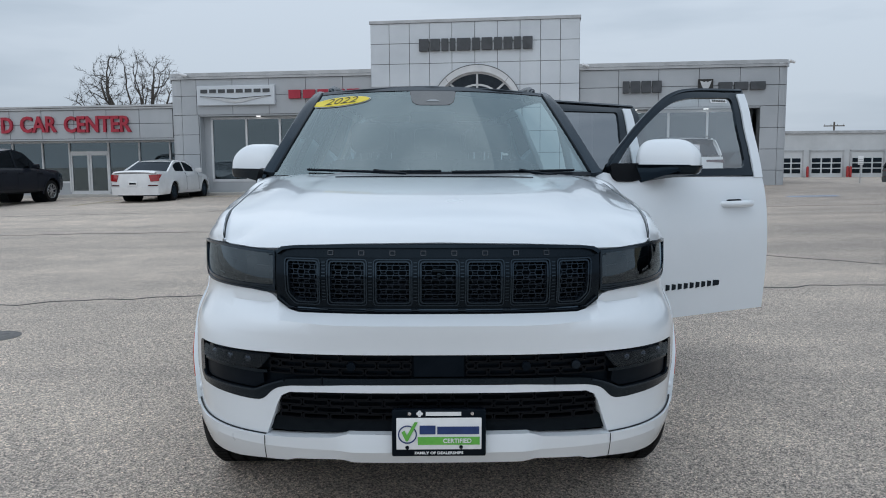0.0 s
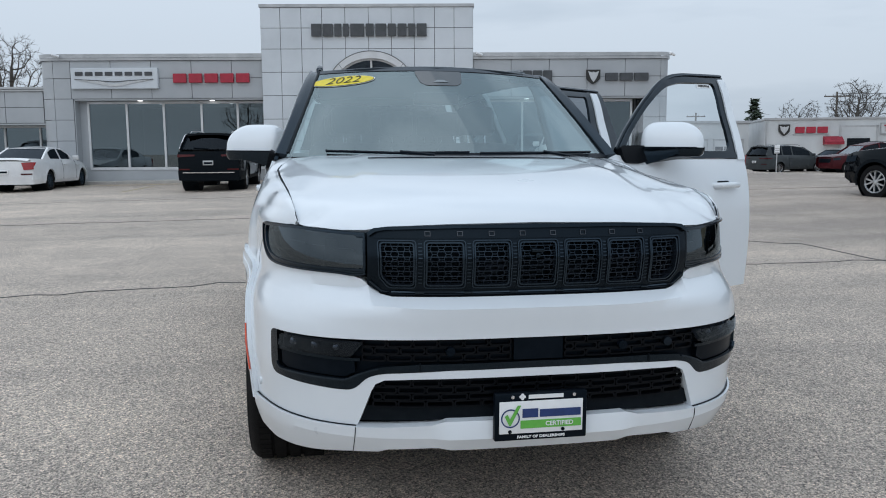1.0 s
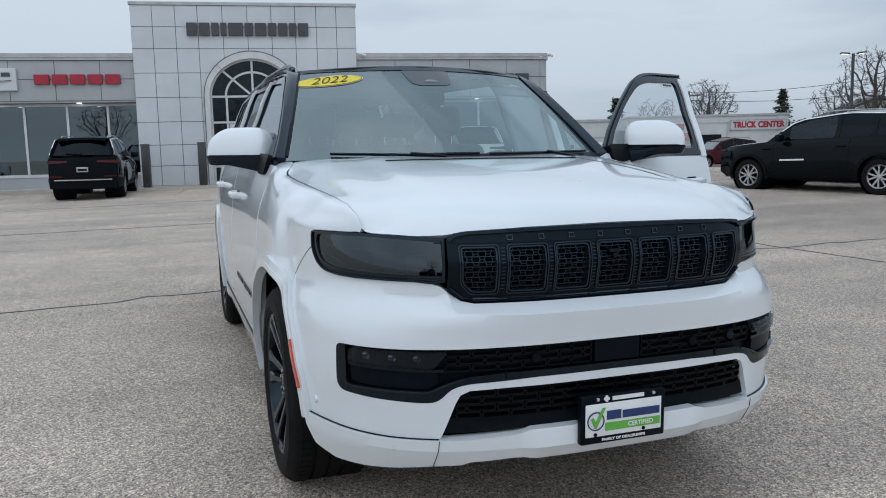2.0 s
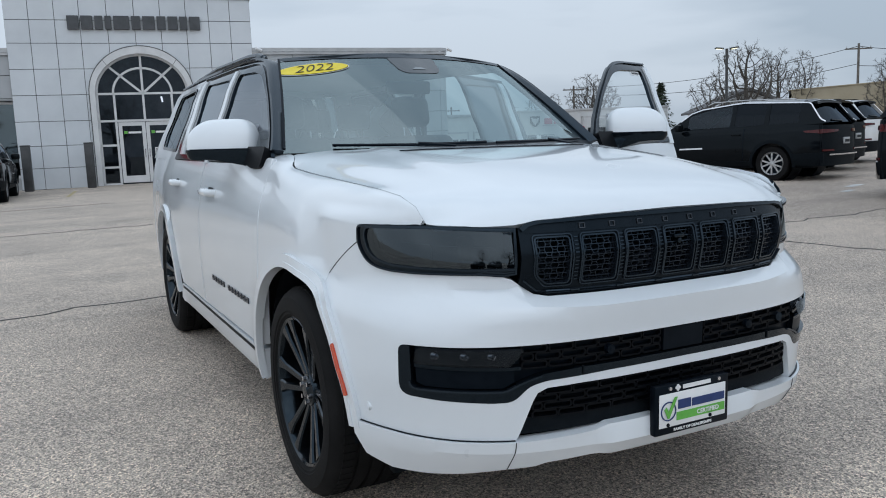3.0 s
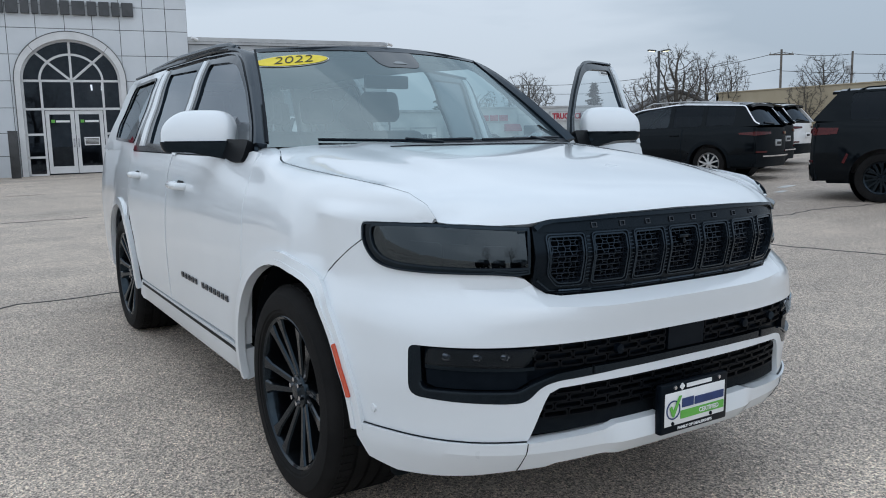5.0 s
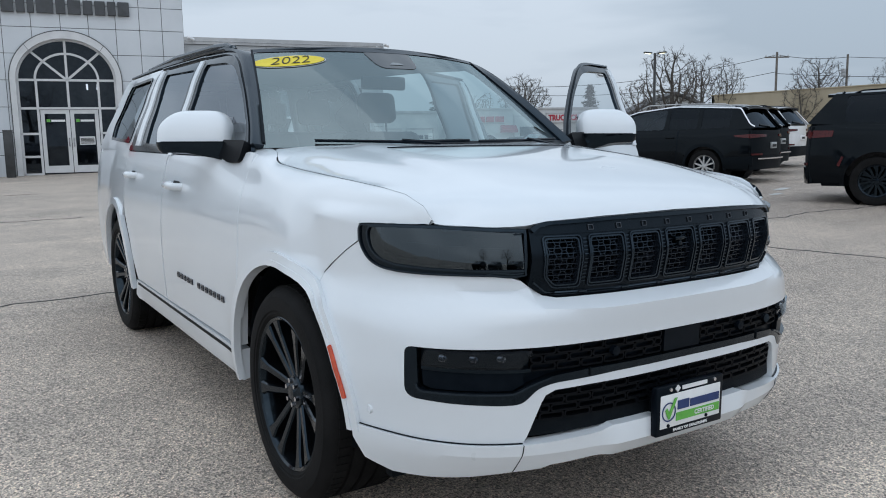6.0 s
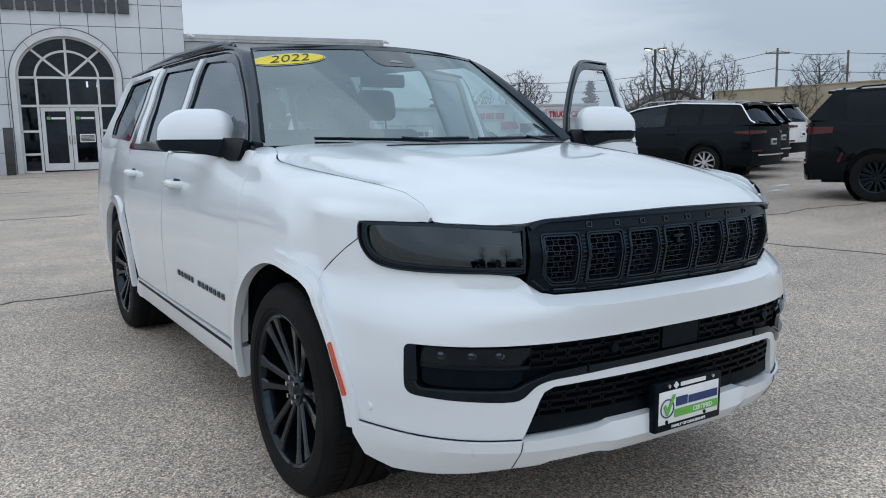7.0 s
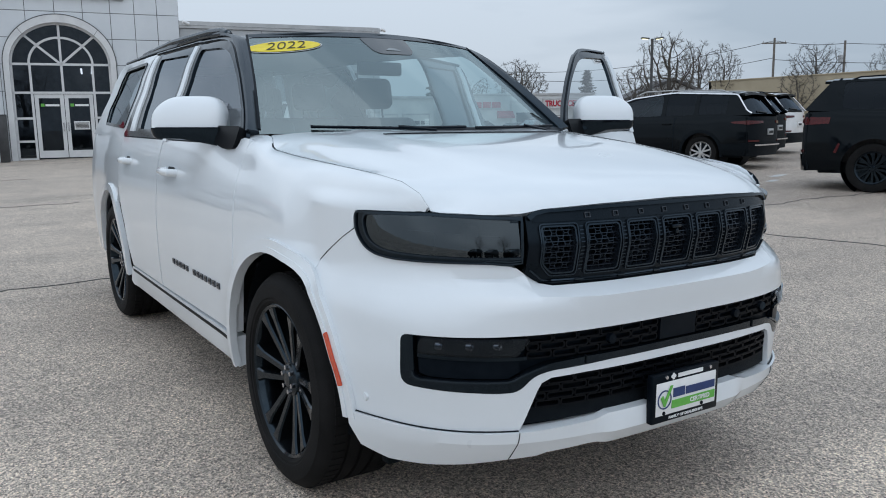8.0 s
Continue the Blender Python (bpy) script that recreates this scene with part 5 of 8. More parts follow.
part("plate_face", box(-0.145, 0.145, -0.1275, -0.120, 0.424, 0.536, 0.003), PLATEWHITE, plate, "white dealer plate with green tick")
lettering("plate_word", "CERTIFIED", 0.021, 0.0006, PLATEWHITE, plate, pose(0.062, -0.1312, 0.4555, 90, 0, 0), 0.0004)
lettering("plate_line", "FAMILY OF DEALERSHIPS", 0.0125, 0.0006, PLATEWHITE, plate, pose(0, -0.1272, 0.412, 90, 0, 0), 0.0004, width=0.165)
part("plate_band", box(-0.072, 0.138, -0.1300, -0.1268, 0.442, 0.469, 0.0), GREEN, plate, "green band")
part("plate_name", joined(box(-0.066, -0.012, -0.1300, -0.1268, 0.479, 0.509), box(-0.006, 0.136, -0.1300, -0.1268, 0.479, 0.505)), NAVY, plate, "navy name bar")
part("plate_top_name", box(-0.045, 0.075, -0.1285, -0.1255, 0.543, 0.556), PLATEWHITE, plate, "white name bar")
part("plate_clover", joined(*[moved(lathe([(0.0005, 0.0015), (0.0052, 0.001), (0.0055, -0.001)], 10, "y"), pose(-0.066 + 0.006 * math.cos(q), -0.1268, 0.550 + 0.006 * math.sin(q)) @ Matrix.Scale(-1, 4, (0, 1, 0))) for q in (0, 1.57, 3.14, 4.71)]), PLATEWHITE, plate)
flat_xz = lambda x, z: np.array([x, -0.1300, z])
part("plate_ring", ribbon(lambda u, v: np.stack(np.broadcast_arrays(u, -0.1285, v), -1), [(-0.107 + 0.030 * math.cos(q), 0.478 + 0.030 * math.sin(q)) for q in np.linspace(0, 2 * math.pi, 28, endpoint=False)], 0.004, 0.0015, 0.002, closed=True), NAVY, plate, "navy ring")
part("plate_tick", prism([(-0.127, 0.486), (-0.117, 0.493), (-0.109, 0.475), (-0.083, 0.522), (-0.072, 0.522), (-0.106, 0.455), (-0.112, 0.455)], flat_xz, 0.0025, (0, -1, 0)), GREEN, plate, "green tick")
for bx, bz in ((-0.10, 0.551), (0.112, 0.551), (-0.108, 0.432), (0.075, 0.433)):
    part("plate_bolt", moved(lathe([(0.0005, 0.004), (0.006, 0.003), (0.007, -0.002)], 10, "y"), pose(bx, -0.1275, bz) @ Matrix.Scale(-1, 4, (0, 1, 0))), CHROME if bz > 0.5 else SATIN, plate)

# bonnet
lx = np.linspace(-0.782, 0.782, 45)
hood_out = [(x, float(lead(abs(x))) + 0.002) for x in lx] + [(float(np.interp(y, SEAM_Y, SEAM_X)) - 0.005, y) for y in (0.19, 0.205, 0.23, 0.26, 0.31, 0.37, 0.438, 0.55, 0.735, 1.0, 1.17)]
rear_edge = [(0.872, 1.20), (0.867, 1.235), (0.852, 1.280), (0.832, 1.335), (0.815, 1.40), (0.79, 1.425), (0.70, 1.37), (0.45, 1.255), (0.0, 1.180)]
hood_out += rear_edge + [(-x, y) for x, y in rear_edge[-2::-1]]
hood_out += [(-float(np.interp(y, SEAM_Y, SEAM_X)) + 0.005, y) for y in (1.17, 1.0, 0.735, 0.55, 0.438, 0.37, 0.31, 0.26, 0.23, 0.205, 0.19)]
bonnet = part("hood", panel(hood, hood_out, [], 0.035, thick=0.02, out=(0, 0, 1), folds=[[(x, float(lead(abs(x))) + o) for x in np.linspace(-0.74, 0.74, 61)] for o in (0.016, 0.036, 0.065, 0.10)]), WHITE, suv, "white hood with raised middle", angle=50)
part("hood_slit", ribbon(hood, [(-0.47, 1.045), (-0.2, 1.03), (0.2, 1.03), (0.47, 1.045)], 0.012, 0.004, 0.01, out=(0, 0, 1)), SATIN, bonnet, "black slit")
part("cowl", panel(lambda u, v: np.stack(np.broadcast_arrays(u, v, 1.236 + 0.03 * v), -1), [(-0.80, 1.30), (-0.45, 1.17), (0, 1.12), (0.45, 1.17), (0.80, 1.30), (0.80, 1.55), (0, 1.30), (-0.80, 1.55)], [], 0.08, out=(0, 0, 1)), PLASTIC, suv, "black plastic cowl")


def arch_shell(r, x0, x1):
    """A wheel well: half a drum, open below."""
    q = np.radians(np.linspace(-10, 186, 26))
    v = [(x, r * math.cos(a), r * math.sin(a)) for x in (x0, x1) for a in q] + [(x0, 0, 0)]
    f = [(i, i + 1, 27 + i, 26 + i) for i in range(25)] + [(i + 1, i, 52) for i in range(25)]
    return np.array(v), f


# wings
for sgn in (-1, 1):
    m = (lambda vf: vf) if sgn < 0 else mirrored

    def v_at(y, z):
        return 1 + (0.94 - z) / 0.70

    def v_top(y, z):
        """Where the shoulder at y passes the height z."""
        sz = float(np.interp(y, SEAM_Y, SEAM_Z))
        return math.acos(min(1.0, max(0.0, (z - 0.94) / (sz - 0.94))) ** (1 / 0.9)) / (math.pi / 2)

    out_w = [(y, 0.0) for y in (0.183, 0.20, 0.225, 0.26, 0.31, 0.37, 0.438, 0.55, 0.735, 1.0, 1.19, 1.235, 1.29, 1.36, 1.44, 1.52, 1.60)]
    out_w += [(1.60, 0.27), (1.40, 0.31), (1.388, 0.5), (1.375, 1.0), (1.368, v_at(0, 0.70))]
    out_w += [(y, v_at(y, z)) for y, z in arc(HUB_F, HUB_Z, 0.487, 25, 121, 14)]
    out_w += [(0.658, v_at(0, 0.86)), (0.635, v_at(0, 0.907)), (0.562, v_top(0.562, 0.957)), (0.495, v_top(0.495, 0.999)), (0.440, v_top(0.440, 1.032)), (0.442, v_top(0.442, 1.07)), (0.432, v_top(0.432, 1.089)), (0.385, v_top(0.385, 1.093)), (0.32, v_top(0.32, 1.095)), (0.28, v_top(0.28, 1.096)), (0.25, v_top(0.25, 1.097)), (0.225, v_top(0.225, 1.098)), (0.195, v_top(0.195, 1.098))]
    part("fender", m(panel(fender, out_w, [], 0.028, thick=0.02, out=(-1, 0, 0.4))), WHITE, suv, "white front fender")
    seam_y = np.array([0.184, 0.20, 0.225, 0.26, 0.31, 0.37, 0.438, 0.55, 0.735, 1.0, 1.12, 1.19, 1.235, 1.27])
    part("hood_gap", m(ribbon(fender, [(y, 0.0) for y in seam_y], 0.016, 0.0008, 0.012, out=(-1, 0, 1), step=0.04)), SATIN, suv)
    part("fender_gap", m(ribbon(front, fyz([(0.437, 1.031), (0.494, 0.998), (0.56, 0.956), (0.633, 0.906), (0.656, 0.86)]) * [-1, 1], 0.0026, 0.0008, 0.006, out=(-1, 0, 0), step=0.02)), SATIN, suv)
    lip_w = arc(HUB_F, HUB_Z, 0.515, -8, 178, 32)
    part("arch_moulding", m(joined(ribbon(flank, lip_w, 0.050, 0.016, 0.030, out=(-1, 0, 0)), ribbon(flank, arc(HUB_F, HUB_Z, 0.498, -8, 178, 32), 0.022, 0.019, 0.030, out=(-1, 0, 0)))), WHITE, suv, "white wheel arch moulding")
    part("arch_moulding", m(ribbon(flank, arc(HUB_R, HUB_Z, 0.515, 0, 182, 30), 0.050, 0.016, 0.030, out=(-1, 0, 0))), WHITE, suv, "white wheel arch moulding")
    for hub in (HUB_F, HUB_R):
        well = arch_shell(0.497, 0.55, 0.94 if hub == HUB_R else 0.955)
        part("wheel_well", m(moved(well, Matrix.Translation((0, hub, HUB_Z)) @ Matrix.Scale(-1, 4, (1, 0, 0)))), PLASTIC, suv, "black wheel well")
    part("side_reflector", m(panel(flank, rounded(arc(HUB_F, HUB_Z, 0.514, 146, 166, 9).tolist() + arc(HUB_F, HUB_Z, 0.494, 166, 146, 9).tolist(), 0.004), [], 0.03, off=0.0215, thick=0.006, out=(-1, 0, 0))), AMBER, suv, "amber side reflector")
    ps = front(sgn * at_y(np.array(0.34), np.array(0.505)), 0.505)
    part("parking_sensor", moved(lathe([(0.001, 0.004), (0.014, 0.003), (0.016, -0.01)], 16, "x"), Matrix.Translation(tuple(ps)) @ (Matrix.Scale(1 if sgn > 0 else -1, 4, (1, 0, 0)))), WHITE, suv, "round white parking sensor")

# doors, built closed; those on the driver's side swing open
FD = [(1.393, 1.292), (1.375, 1.0), (1.365, 0.72), (1.380, 0.62), (1.402, 0.54), (1.418, 0.475), (2.655, 0.465), (2.665, 0.8), (2.67, 1.262), (1.65, 1.266), (1.45, 1.296)]
RD = [(2.685, 1.262), (2.68, 0.8), (2.67, 0.465), (3.40, 0.465), (3.47, 0.58), (3.53, 0.72), (3.64, 0.86), (3.70, 0.95), (3.715, 1.262)]
FW = [(1.555, 1.335), (1.70, 1.455), (1.85, 1.562), (2.00, 1.655), (2.11, 1.705), (2.25, 1.735), (2.605, 1.748), (2.545, 1.315), (2.0, 1.315)]
FW_R = [0.03, 0.06, 0.06, 0.08, 0.06, 0.05, 0.04, 0.06, 0]
RW = [(2.805, 1.735), (3.47, 1.748), (3.32, 1.318), (2.755, 1.318)]
FPILLAR = [(1.455, 1.298), (1.490, 1.345), (1.62, 1.450), (1.78, 1.568), (1.955, 1.684), (2.08, 1.750), (2.20, 1.785), (2.34, 1.800)]
FFRAME = [*FPILLAR, (2.745, 1.812), (2.674, 1.262)]
FF_R = [0.01, 0.03, 0.08, 0.08, 0.08, 0.08, 0.06, 0.05, 0.01, 0.01]
RFRAME = [(2.688, 1.262), (2.76, 1.816), (3.73, 1.816), (3.73, 1.262)]


def door_set(front_door, hinge, angle, sgn):
    """One door with skin, frame, glass, handle; sgn -1 is the kerb side."""
    m = (lambda vf: vf) if sgn < 0 else mirrored
    base = None
    hx, hy = hinge
    turn = Matrix.Translation((hx, hy, 0.03 if angle and front_door else 0.0)) @ pose(0, 0, 0, 0, 0, angle) @ Matrix.Translation((-hx, -hy, 0))
    skin, win, frame_o = (FD, FW, FFRAME) if front_door else (RD, RW, RFRAME)
    word = "white open door with black window frame" if angle else "white closed door with black window frame"
    base = part("door", m(panel(flank, skin, [], 0.06, off=0.002, thick=0.05, out=(-1, 0, 0))), WHITE, suv, word, at=turn)
    part("door_top", m(panel(cabin, rounded(frame_o, FF_R) if front_door else frame_o, [np.array(rounded(win, FW_R if front_door else 0.03))], 0.04, off=-0.004, thick=0.018, out=(-1, 0, 0))), BLACK, base, "gloss black window frame")
    part("window", m(panel(cabin, rounded(win, FW_R if front_door else 0.03), [], 0.08, off=-0.014, out=(-1, 0, 0))), DOORGLASS if angle and front_door else (SIDEGLASS if front_door else REARGLASS), base, "clear side glass" if angle else "tinted side glass").visible_shadow = False
    part("door_shell", m(panel(flank, [(y + (0.01 if y < 2 else -0.01), z) for y, z in skin], [], 0.1, off=-0.10, out=(-1, 0, 0))), CABIN, base, "black inner door panel")
    part("belt_strip", m(ribbon(cabin, [(p[0], 1.285) for p in ((1.54, 0), (2.0, 0), (2.585, 0))] if front_door else [(2.71, 1.285), (3.2, 1.285), (3.70, 1.285)], 0.032, 0.006, 0.02, out=(-1, 0, 0))), BLACK, base, "gloss black belt strip")
    part("frame_rib", m(ribbon(cabin, inset(rounded(frame_o, FF_R), 0.016)[6:-6] if front_door else [(2.705, 1.80), (3.2, 1.80), (3.715, 1.80)], 0.005, 0.004, 0.012, out=(-1, 0, 0))), RIBBLACK, base, "gloss rib along the window frame")
    if front_door:
        part("pillar_strip", m(panel(cabin, [(2.590, 1.258), (2.660, 1.768), (2.732, 1.772), (2.664, 1.258)], [], 0.06, off=0.006, thick=0.012, out=(-1, 0, 0))), WHITE, base, "white pillar strip")
    else:
        part("pillar_strip", m(panel(cabin, [(3.43, 1.30), (3.55, 1.775), (3.65, 1.775), (3.55, 1.30)], [], 0.06, off=0.006, thick=0.012, out=(-1, 0, 0))), WHITE, base, "white pillar strip")
    y0, y1, zc = (2.285, 2.525, 1.105) if front_door else (3.36, 3.56, 1.12)
    pts = [flank(y0, zc)[()] + [0.012, 0, 0], flank(y0 + 0.03, zc) + [-0.035, 0, 0.002], flank((y0 + y1) / 2, zc) + [-0.042, 0, 0.003], flank(y1 - 0.03, zc) + [-0.035, 0, 0.002], flank(y1, zc) + [0.012, 0, 0]]
    bar = tube(np.array(pts), 0.017, 10)
    bar = (np.array([[p[0], p[1], zc + (p[2] - zc) * 1.15] for p in bar[0]]), bar[1])
    handle = part("handle", m(bar), WHITE, base, "white pull handle")
    # no real hollow: a flat dark patch stands for the recess's shade
    part("handle_cup_shade", m(panel(flank, rounded([(y0 + 0.035, zc + 0.027), (y1 - 0.07, zc + 0.027), (y1 - 0.07, zc - 0.016), (y0 + 0.035, zc - 0.016)], 0.018), [], 0.04, off=0.0035, out=(-1, 0, 0))), SATIN, base, "dark patch for the shade in the hollow behind the handle")
    return base


doors = {}
doors["fl"] = door_set(True, (-0.97, 1.40), 0, -1)
doors["rl"] = door_set(False, (-0.99, 2.70), 0, -1)
doors["fr"] = door_set(True, (0.975, 1.48), -62, 1)
doors["rr"] = door_set(False, (0.99, 2.70), -51, 1)


def mirror_set(parent, sgn):
    m = (lambda vf: vf) if sgn < 0 else mirrored
    pw = lambda t, p: math.copysign(abs(t) ** p, t)
    bm = bmesh.new()
    bmesh.ops.create_uvsphere(bm, u_segments=48, v_segments=28, radius=1)
    ax_l, ax_d = np.array([-0.815, 0.58]), np.array([0.58, 0.815])
    mid_m = np.array([-1.008, 1.900 if sgn < 0 else 1.825])
    for v in bm.verts:
        x, y, z = v.co
        h = max(z, 0.0)
        along = 0.172 * pw(x, 0.36) * (1 - (0.24 if x > 0 else 0.10) * h ** 1.6)
        deep = 0.080 * pw(y, 0.55) * (1 - 0.25 * h) + 0.02 * h
        q = mid_m + ax_l * along + ax_d * deep
        v.co = Vector((q[0], q[1], 1.334 + 0.145 * pw(h, 0.55) - (0.018 * h * max(x, 0))))
    part("mirror", m(taken(bm)), WHITE, parent, "white mirror cap", angle=40)
    plan_o = rounded([tuple(mid_m + ax_l * p_ + ax_d * q_) for p_, q_ in ((-0.175, -0.085), (0.05, -0.092), (0.165, -0.07), (0.180, 0.0), (0.170, 0.085), (-0.175, 0.09))] + [(-0.845, 1.86), (-0.845, 1.62)], [0.03, 0.06, 0.06, 0.04, 0.02, 0.02, 0.03, 0.03])
    n = len(plan_o)
    rows = []
    for f, g in ((1.0, 0.0), (1.0, 0.30), (0.96, 0.75), (0.88, 1.0)):
        for x, y in plan_o:
            low = 1.288 - 0.055 * smooth(x, -1.12, -0.90) * (1 - smooth(y, 1.62, 1.90))
            cx, cy = -1.03, 1.82
            rows.append((cx + (x - cx) * f, cy + (y - cy) * f, 1.336 + (low - 1.336) * g))
    faces = [tuple(range(n))] + [(r * n + i, r * n + (i + 1) % n, (r + 1) * n + (i + 1) % n, (r + 1) * n + i) for r in range(3) for i in range(n)] + [tuple(range(4 * n - 1, 3 * n - 1, -1))]
    part("mirror_base", m((np.array(rows), faces)), BLACK, parent, "gloss black mirror base", angle=40)
    part("mirror_foot", m(panel(cabin, rounded([(1.478, 1.335), (1.78, 1.335), (1.86, 1.280), (1.62, 1.240), (1.500, 1.246)], 0.03), [], 0.03, off=0.026, thick=0.045, out=(-1, 0, 0))), MATTE, parent, "black mirror foot")
    end_a, end_b = mid_m + ax_l * -0.15 + ax_d * 0.088, mid_m + ax_l * 0.15 + ax_d * 0.088
    glass_v = [(*end_a, 1.36), (*end_b, 1.36), (*end_b, 1.45), (*end_a, 1.45)]
    part("mirror_glass", m((np.array(glass_v + [(x + 0.004, y + 0.006, z) for x, y, z in glass_v]), [(0, 1, 2, 3), (7, 6, 5, 4), (0, 4, 5, 1), (1, 5, 6, 2), (2, 6, 7, 3), (3, 7, 4, 0)])), CHROME, parent)
    part("mirror_seam", m(tube([(*(mid_m + ax_l * p_ + ax_d * -0.090), 1.3365) for p_ in (-0.16, -0.05, 0.05, 0.13)], 0.003, 6)), SATIN, parent)


mirror_set(doors["fl"], -1)
mirror_set(doors["fr"], 1)

# fixed sides: rocker, quarter, pillars
for sgn in (-1, 1):
    m = (lambda vf: vf) if sgn < 0 else mirrored
    part("rocker", m(panel(flank, [(1.416, 0.455), (3.42, 0.455), (3.50, 0.35), (3.48, 0.325), (1.405, 0.325), (1.412, 0.36)], [], 0.06, off=0.004, thick=0.06, out=(-1, 0, 0))), WHITE, suv, "white rocker panel")
    part("rocker_strip", m(ribbon(flank, [(1.42, 0.432), (2.4, 0.432), (3.40, 0.434)], 0.015, 0.007, 0.014, out=(-1, 0, 0))), MATTE, suv, "black rocker strip")
    part("sill_core", m(box(-0.91, -0.55, 1.38, 3.55, 0.27, 0.45, 0.02)), PLASTIC, suv)
    quarter = [(3.73, 1.262), (3.715, 0.95)] + [(y, z) for y, z in arc(HUB_R, HUB_Z, 0.487, 128, 0, 18)] + [(4.54, 0.30), (5.20, 0.34), (5.30, 0.60), (5.32, 1.262)]
    part("quarter_panel", m(panel(flank, quarter, [], 0.07, thick=0.02, out=(-1, 0, 0))), WHITE, suv, "white rear quarter panel")
    qw = rounded([(3.84, 1.745), (4.62, 1.735), (4.78, 1.45), (4.72, 1.345), (3.80, 1.325)], 0.04)
    part("quarter_frame", m(panel(cabin, [(3.735, 1.262), (3.735, 1.803), (4.95, 1.80), (5.25, 1.262)], [qw], 0.06, off=-0.004, thick=0.03, out=(-1, 0, 0))), WHITE, suv, "white rear pillar")
    part("quarter_glass", m(panel(cabin, qw, [], 0.1, off=-0.012, out=(-1, 0, 0))), QUARTER, suv, "dark rear quarter glass").visible_shadow = False
    part("quarter_trim", m(ribbon(cabin, qw, 0.02, 0.002, 0.01, out=(-1, 0, 0), closed=True)), BLACK, suv)
    # windscreen pillar and roof edge, one swept skin
    po = dense(rounded(FPILLAR + [(2.70, 1.812), (3.70, 1.816), (4.95, 1.806)], [0, 0.03, 0.08, 0.08, 0.08, 0.08, 0.06, 0.05, 0, 0, 0]), 0.04, False)
    po = po[po[:, 1] > 1.322]
    along = np.concatenate([[0], np.cumsum(np.hypot(*np.diff(po, axis=0).T))])
    top = int(np.argmin(np.abs(po[:, 0] - 2.22)))
    ring = []
    for q, (y, z) in enumerate(po):
        outer = cabin(y, z) + [-0.003, -0.003, 0.003]
        if q <= top:
            inner = screen(-0.985, -0.01 + 1.01 * along[q] / along[top])
        else:
            f = (y - po[top][0]) / (4.95 - po[top][0])
            xi = float(np.interp(f, (0, 0.06, 0.2, 1), (0.650, 0.668, 0.672, 0.60)))
            inner = roof(-xi, y) + [0, 0, 0.005]
        w = min(1.0, max(0.0, (q - top + 4) / 8))
        bulge = np.array([-0.009, -0.010 * (1 - w), 0.007 + 0.010 * w])
        ring.append([outer + [0.05, 0.03, -0.03], outer, outer * 0.72 + inner * 0.28 + bulge, outer * 0.36 + inner * 0.64 + bulge * 0.85, inner + [0, -0.002, 0.004], inner + [0.01, 0.03, -0.03]])
    ring = np.array(ring)
    for _ in range(5):
        ring[1:-1] = (ring[:-2] + 2 * ring[1:-1] + ring[2:]) / 4
    n = len(ring)
    skin_f = [(a * 6 + b, a * 6 + (b + 1) % 6, (a + 1) * 6 + (b + 1) % 6, (a + 1) * 6 + b) for a in range(n - 1) for b in range(6)] + [(0, 1, 2, 3, 4, 5), tuple(range(n * 6 - 6, n * 6))[::-1]]
    part("front_pillar", m((ring.reshape(-1, 3), skin_f)), ROOFBLACK, suv, "black windscreen pillar and roof edge", angle=60)
    part("pillar_seal", m(ribbon(screen, [(-0.982, 0.01), (-0.982, 0.99)], 0.014, 0.006, 0.02, out=(0, -1, 0.5))), SATIN, suv)
    rail = np.array([(-0.645, 2.38, 1.815), (-0.642, 2.52, 1.842), (-0.64, 2.75, 1.856), (-0.63, 3.6, 1.866), (-0.60, 4.5, 1.846), (-0.595, 4.72, 1.815)])
    part("roof_rail", m(tube(rail, 0.020, 8, [0.5, 1, 1, 1, 1, 0.5])), ROOFBLACK, suv, "black roof rail")
    for y0, y1, z1 in ((2.42, 2.66, 1.842), (3.55, 3.70, 1.855), (4.50, 4.70, 1.832)):
        fx = float(np.interp(y0, rail[:, 1], rail[:, 0]))
        part("rail_foot", m(box(fx - 0.020, fx + 0.020, y0, y1, 1.77, z1, 0.012)), ROOFBLACK, suv)

part("roof", panel(roof, [(-0.67, 2.09), (-0.4, 1.985), (0, 1.94), (0.4, 1.985), (0.67, 2.09), (0.695, 2.4), (0.70, 3.0), (0.67, 4.2), (0.645, 4.6), (0.60, 5.02), (-0.60, 5.02), (-0.645, 4.6), (-0.67, 4.2), (-0.70, 3.0), (-0.695, 2.4)], [], 0.08, off=0.004, thick=0.03, out=(0, 0, 1)), ROOFBLACK, suv, "black roof")
part("headliner", panel(roof, [(-0.62, 2.12), (0, 1.99), (0.62, 2.12), (0.65, 2.6), (0.60, 4.6), (-0.60, 4.6), (-0.65, 2.6)], [], 0.12, off=-0.05, out=(0, 0, 1)), LINER, suv, "dark headliner")
ws = part("windscreen", panel(screen, [(-0.985, -0.03), (0.985, -0.03), (0.985, 0.962), (0, 0.952), (-0.985, 0.962)], [], 0.08, out=(0, -1, 0.5)), SCREEN, suv, "raked windscreen glass")
ws.visible_shadow = False
part("screen_band", panel(screen, [(-0.40, -0.03), (0.985, -0.03), (0.985, 0.012), (0, 0.010), (-0.40, -0.012)], [], 0.08, off=0.002, out=(0, -1, 0.5)), SATIN, ws, "black lower band")
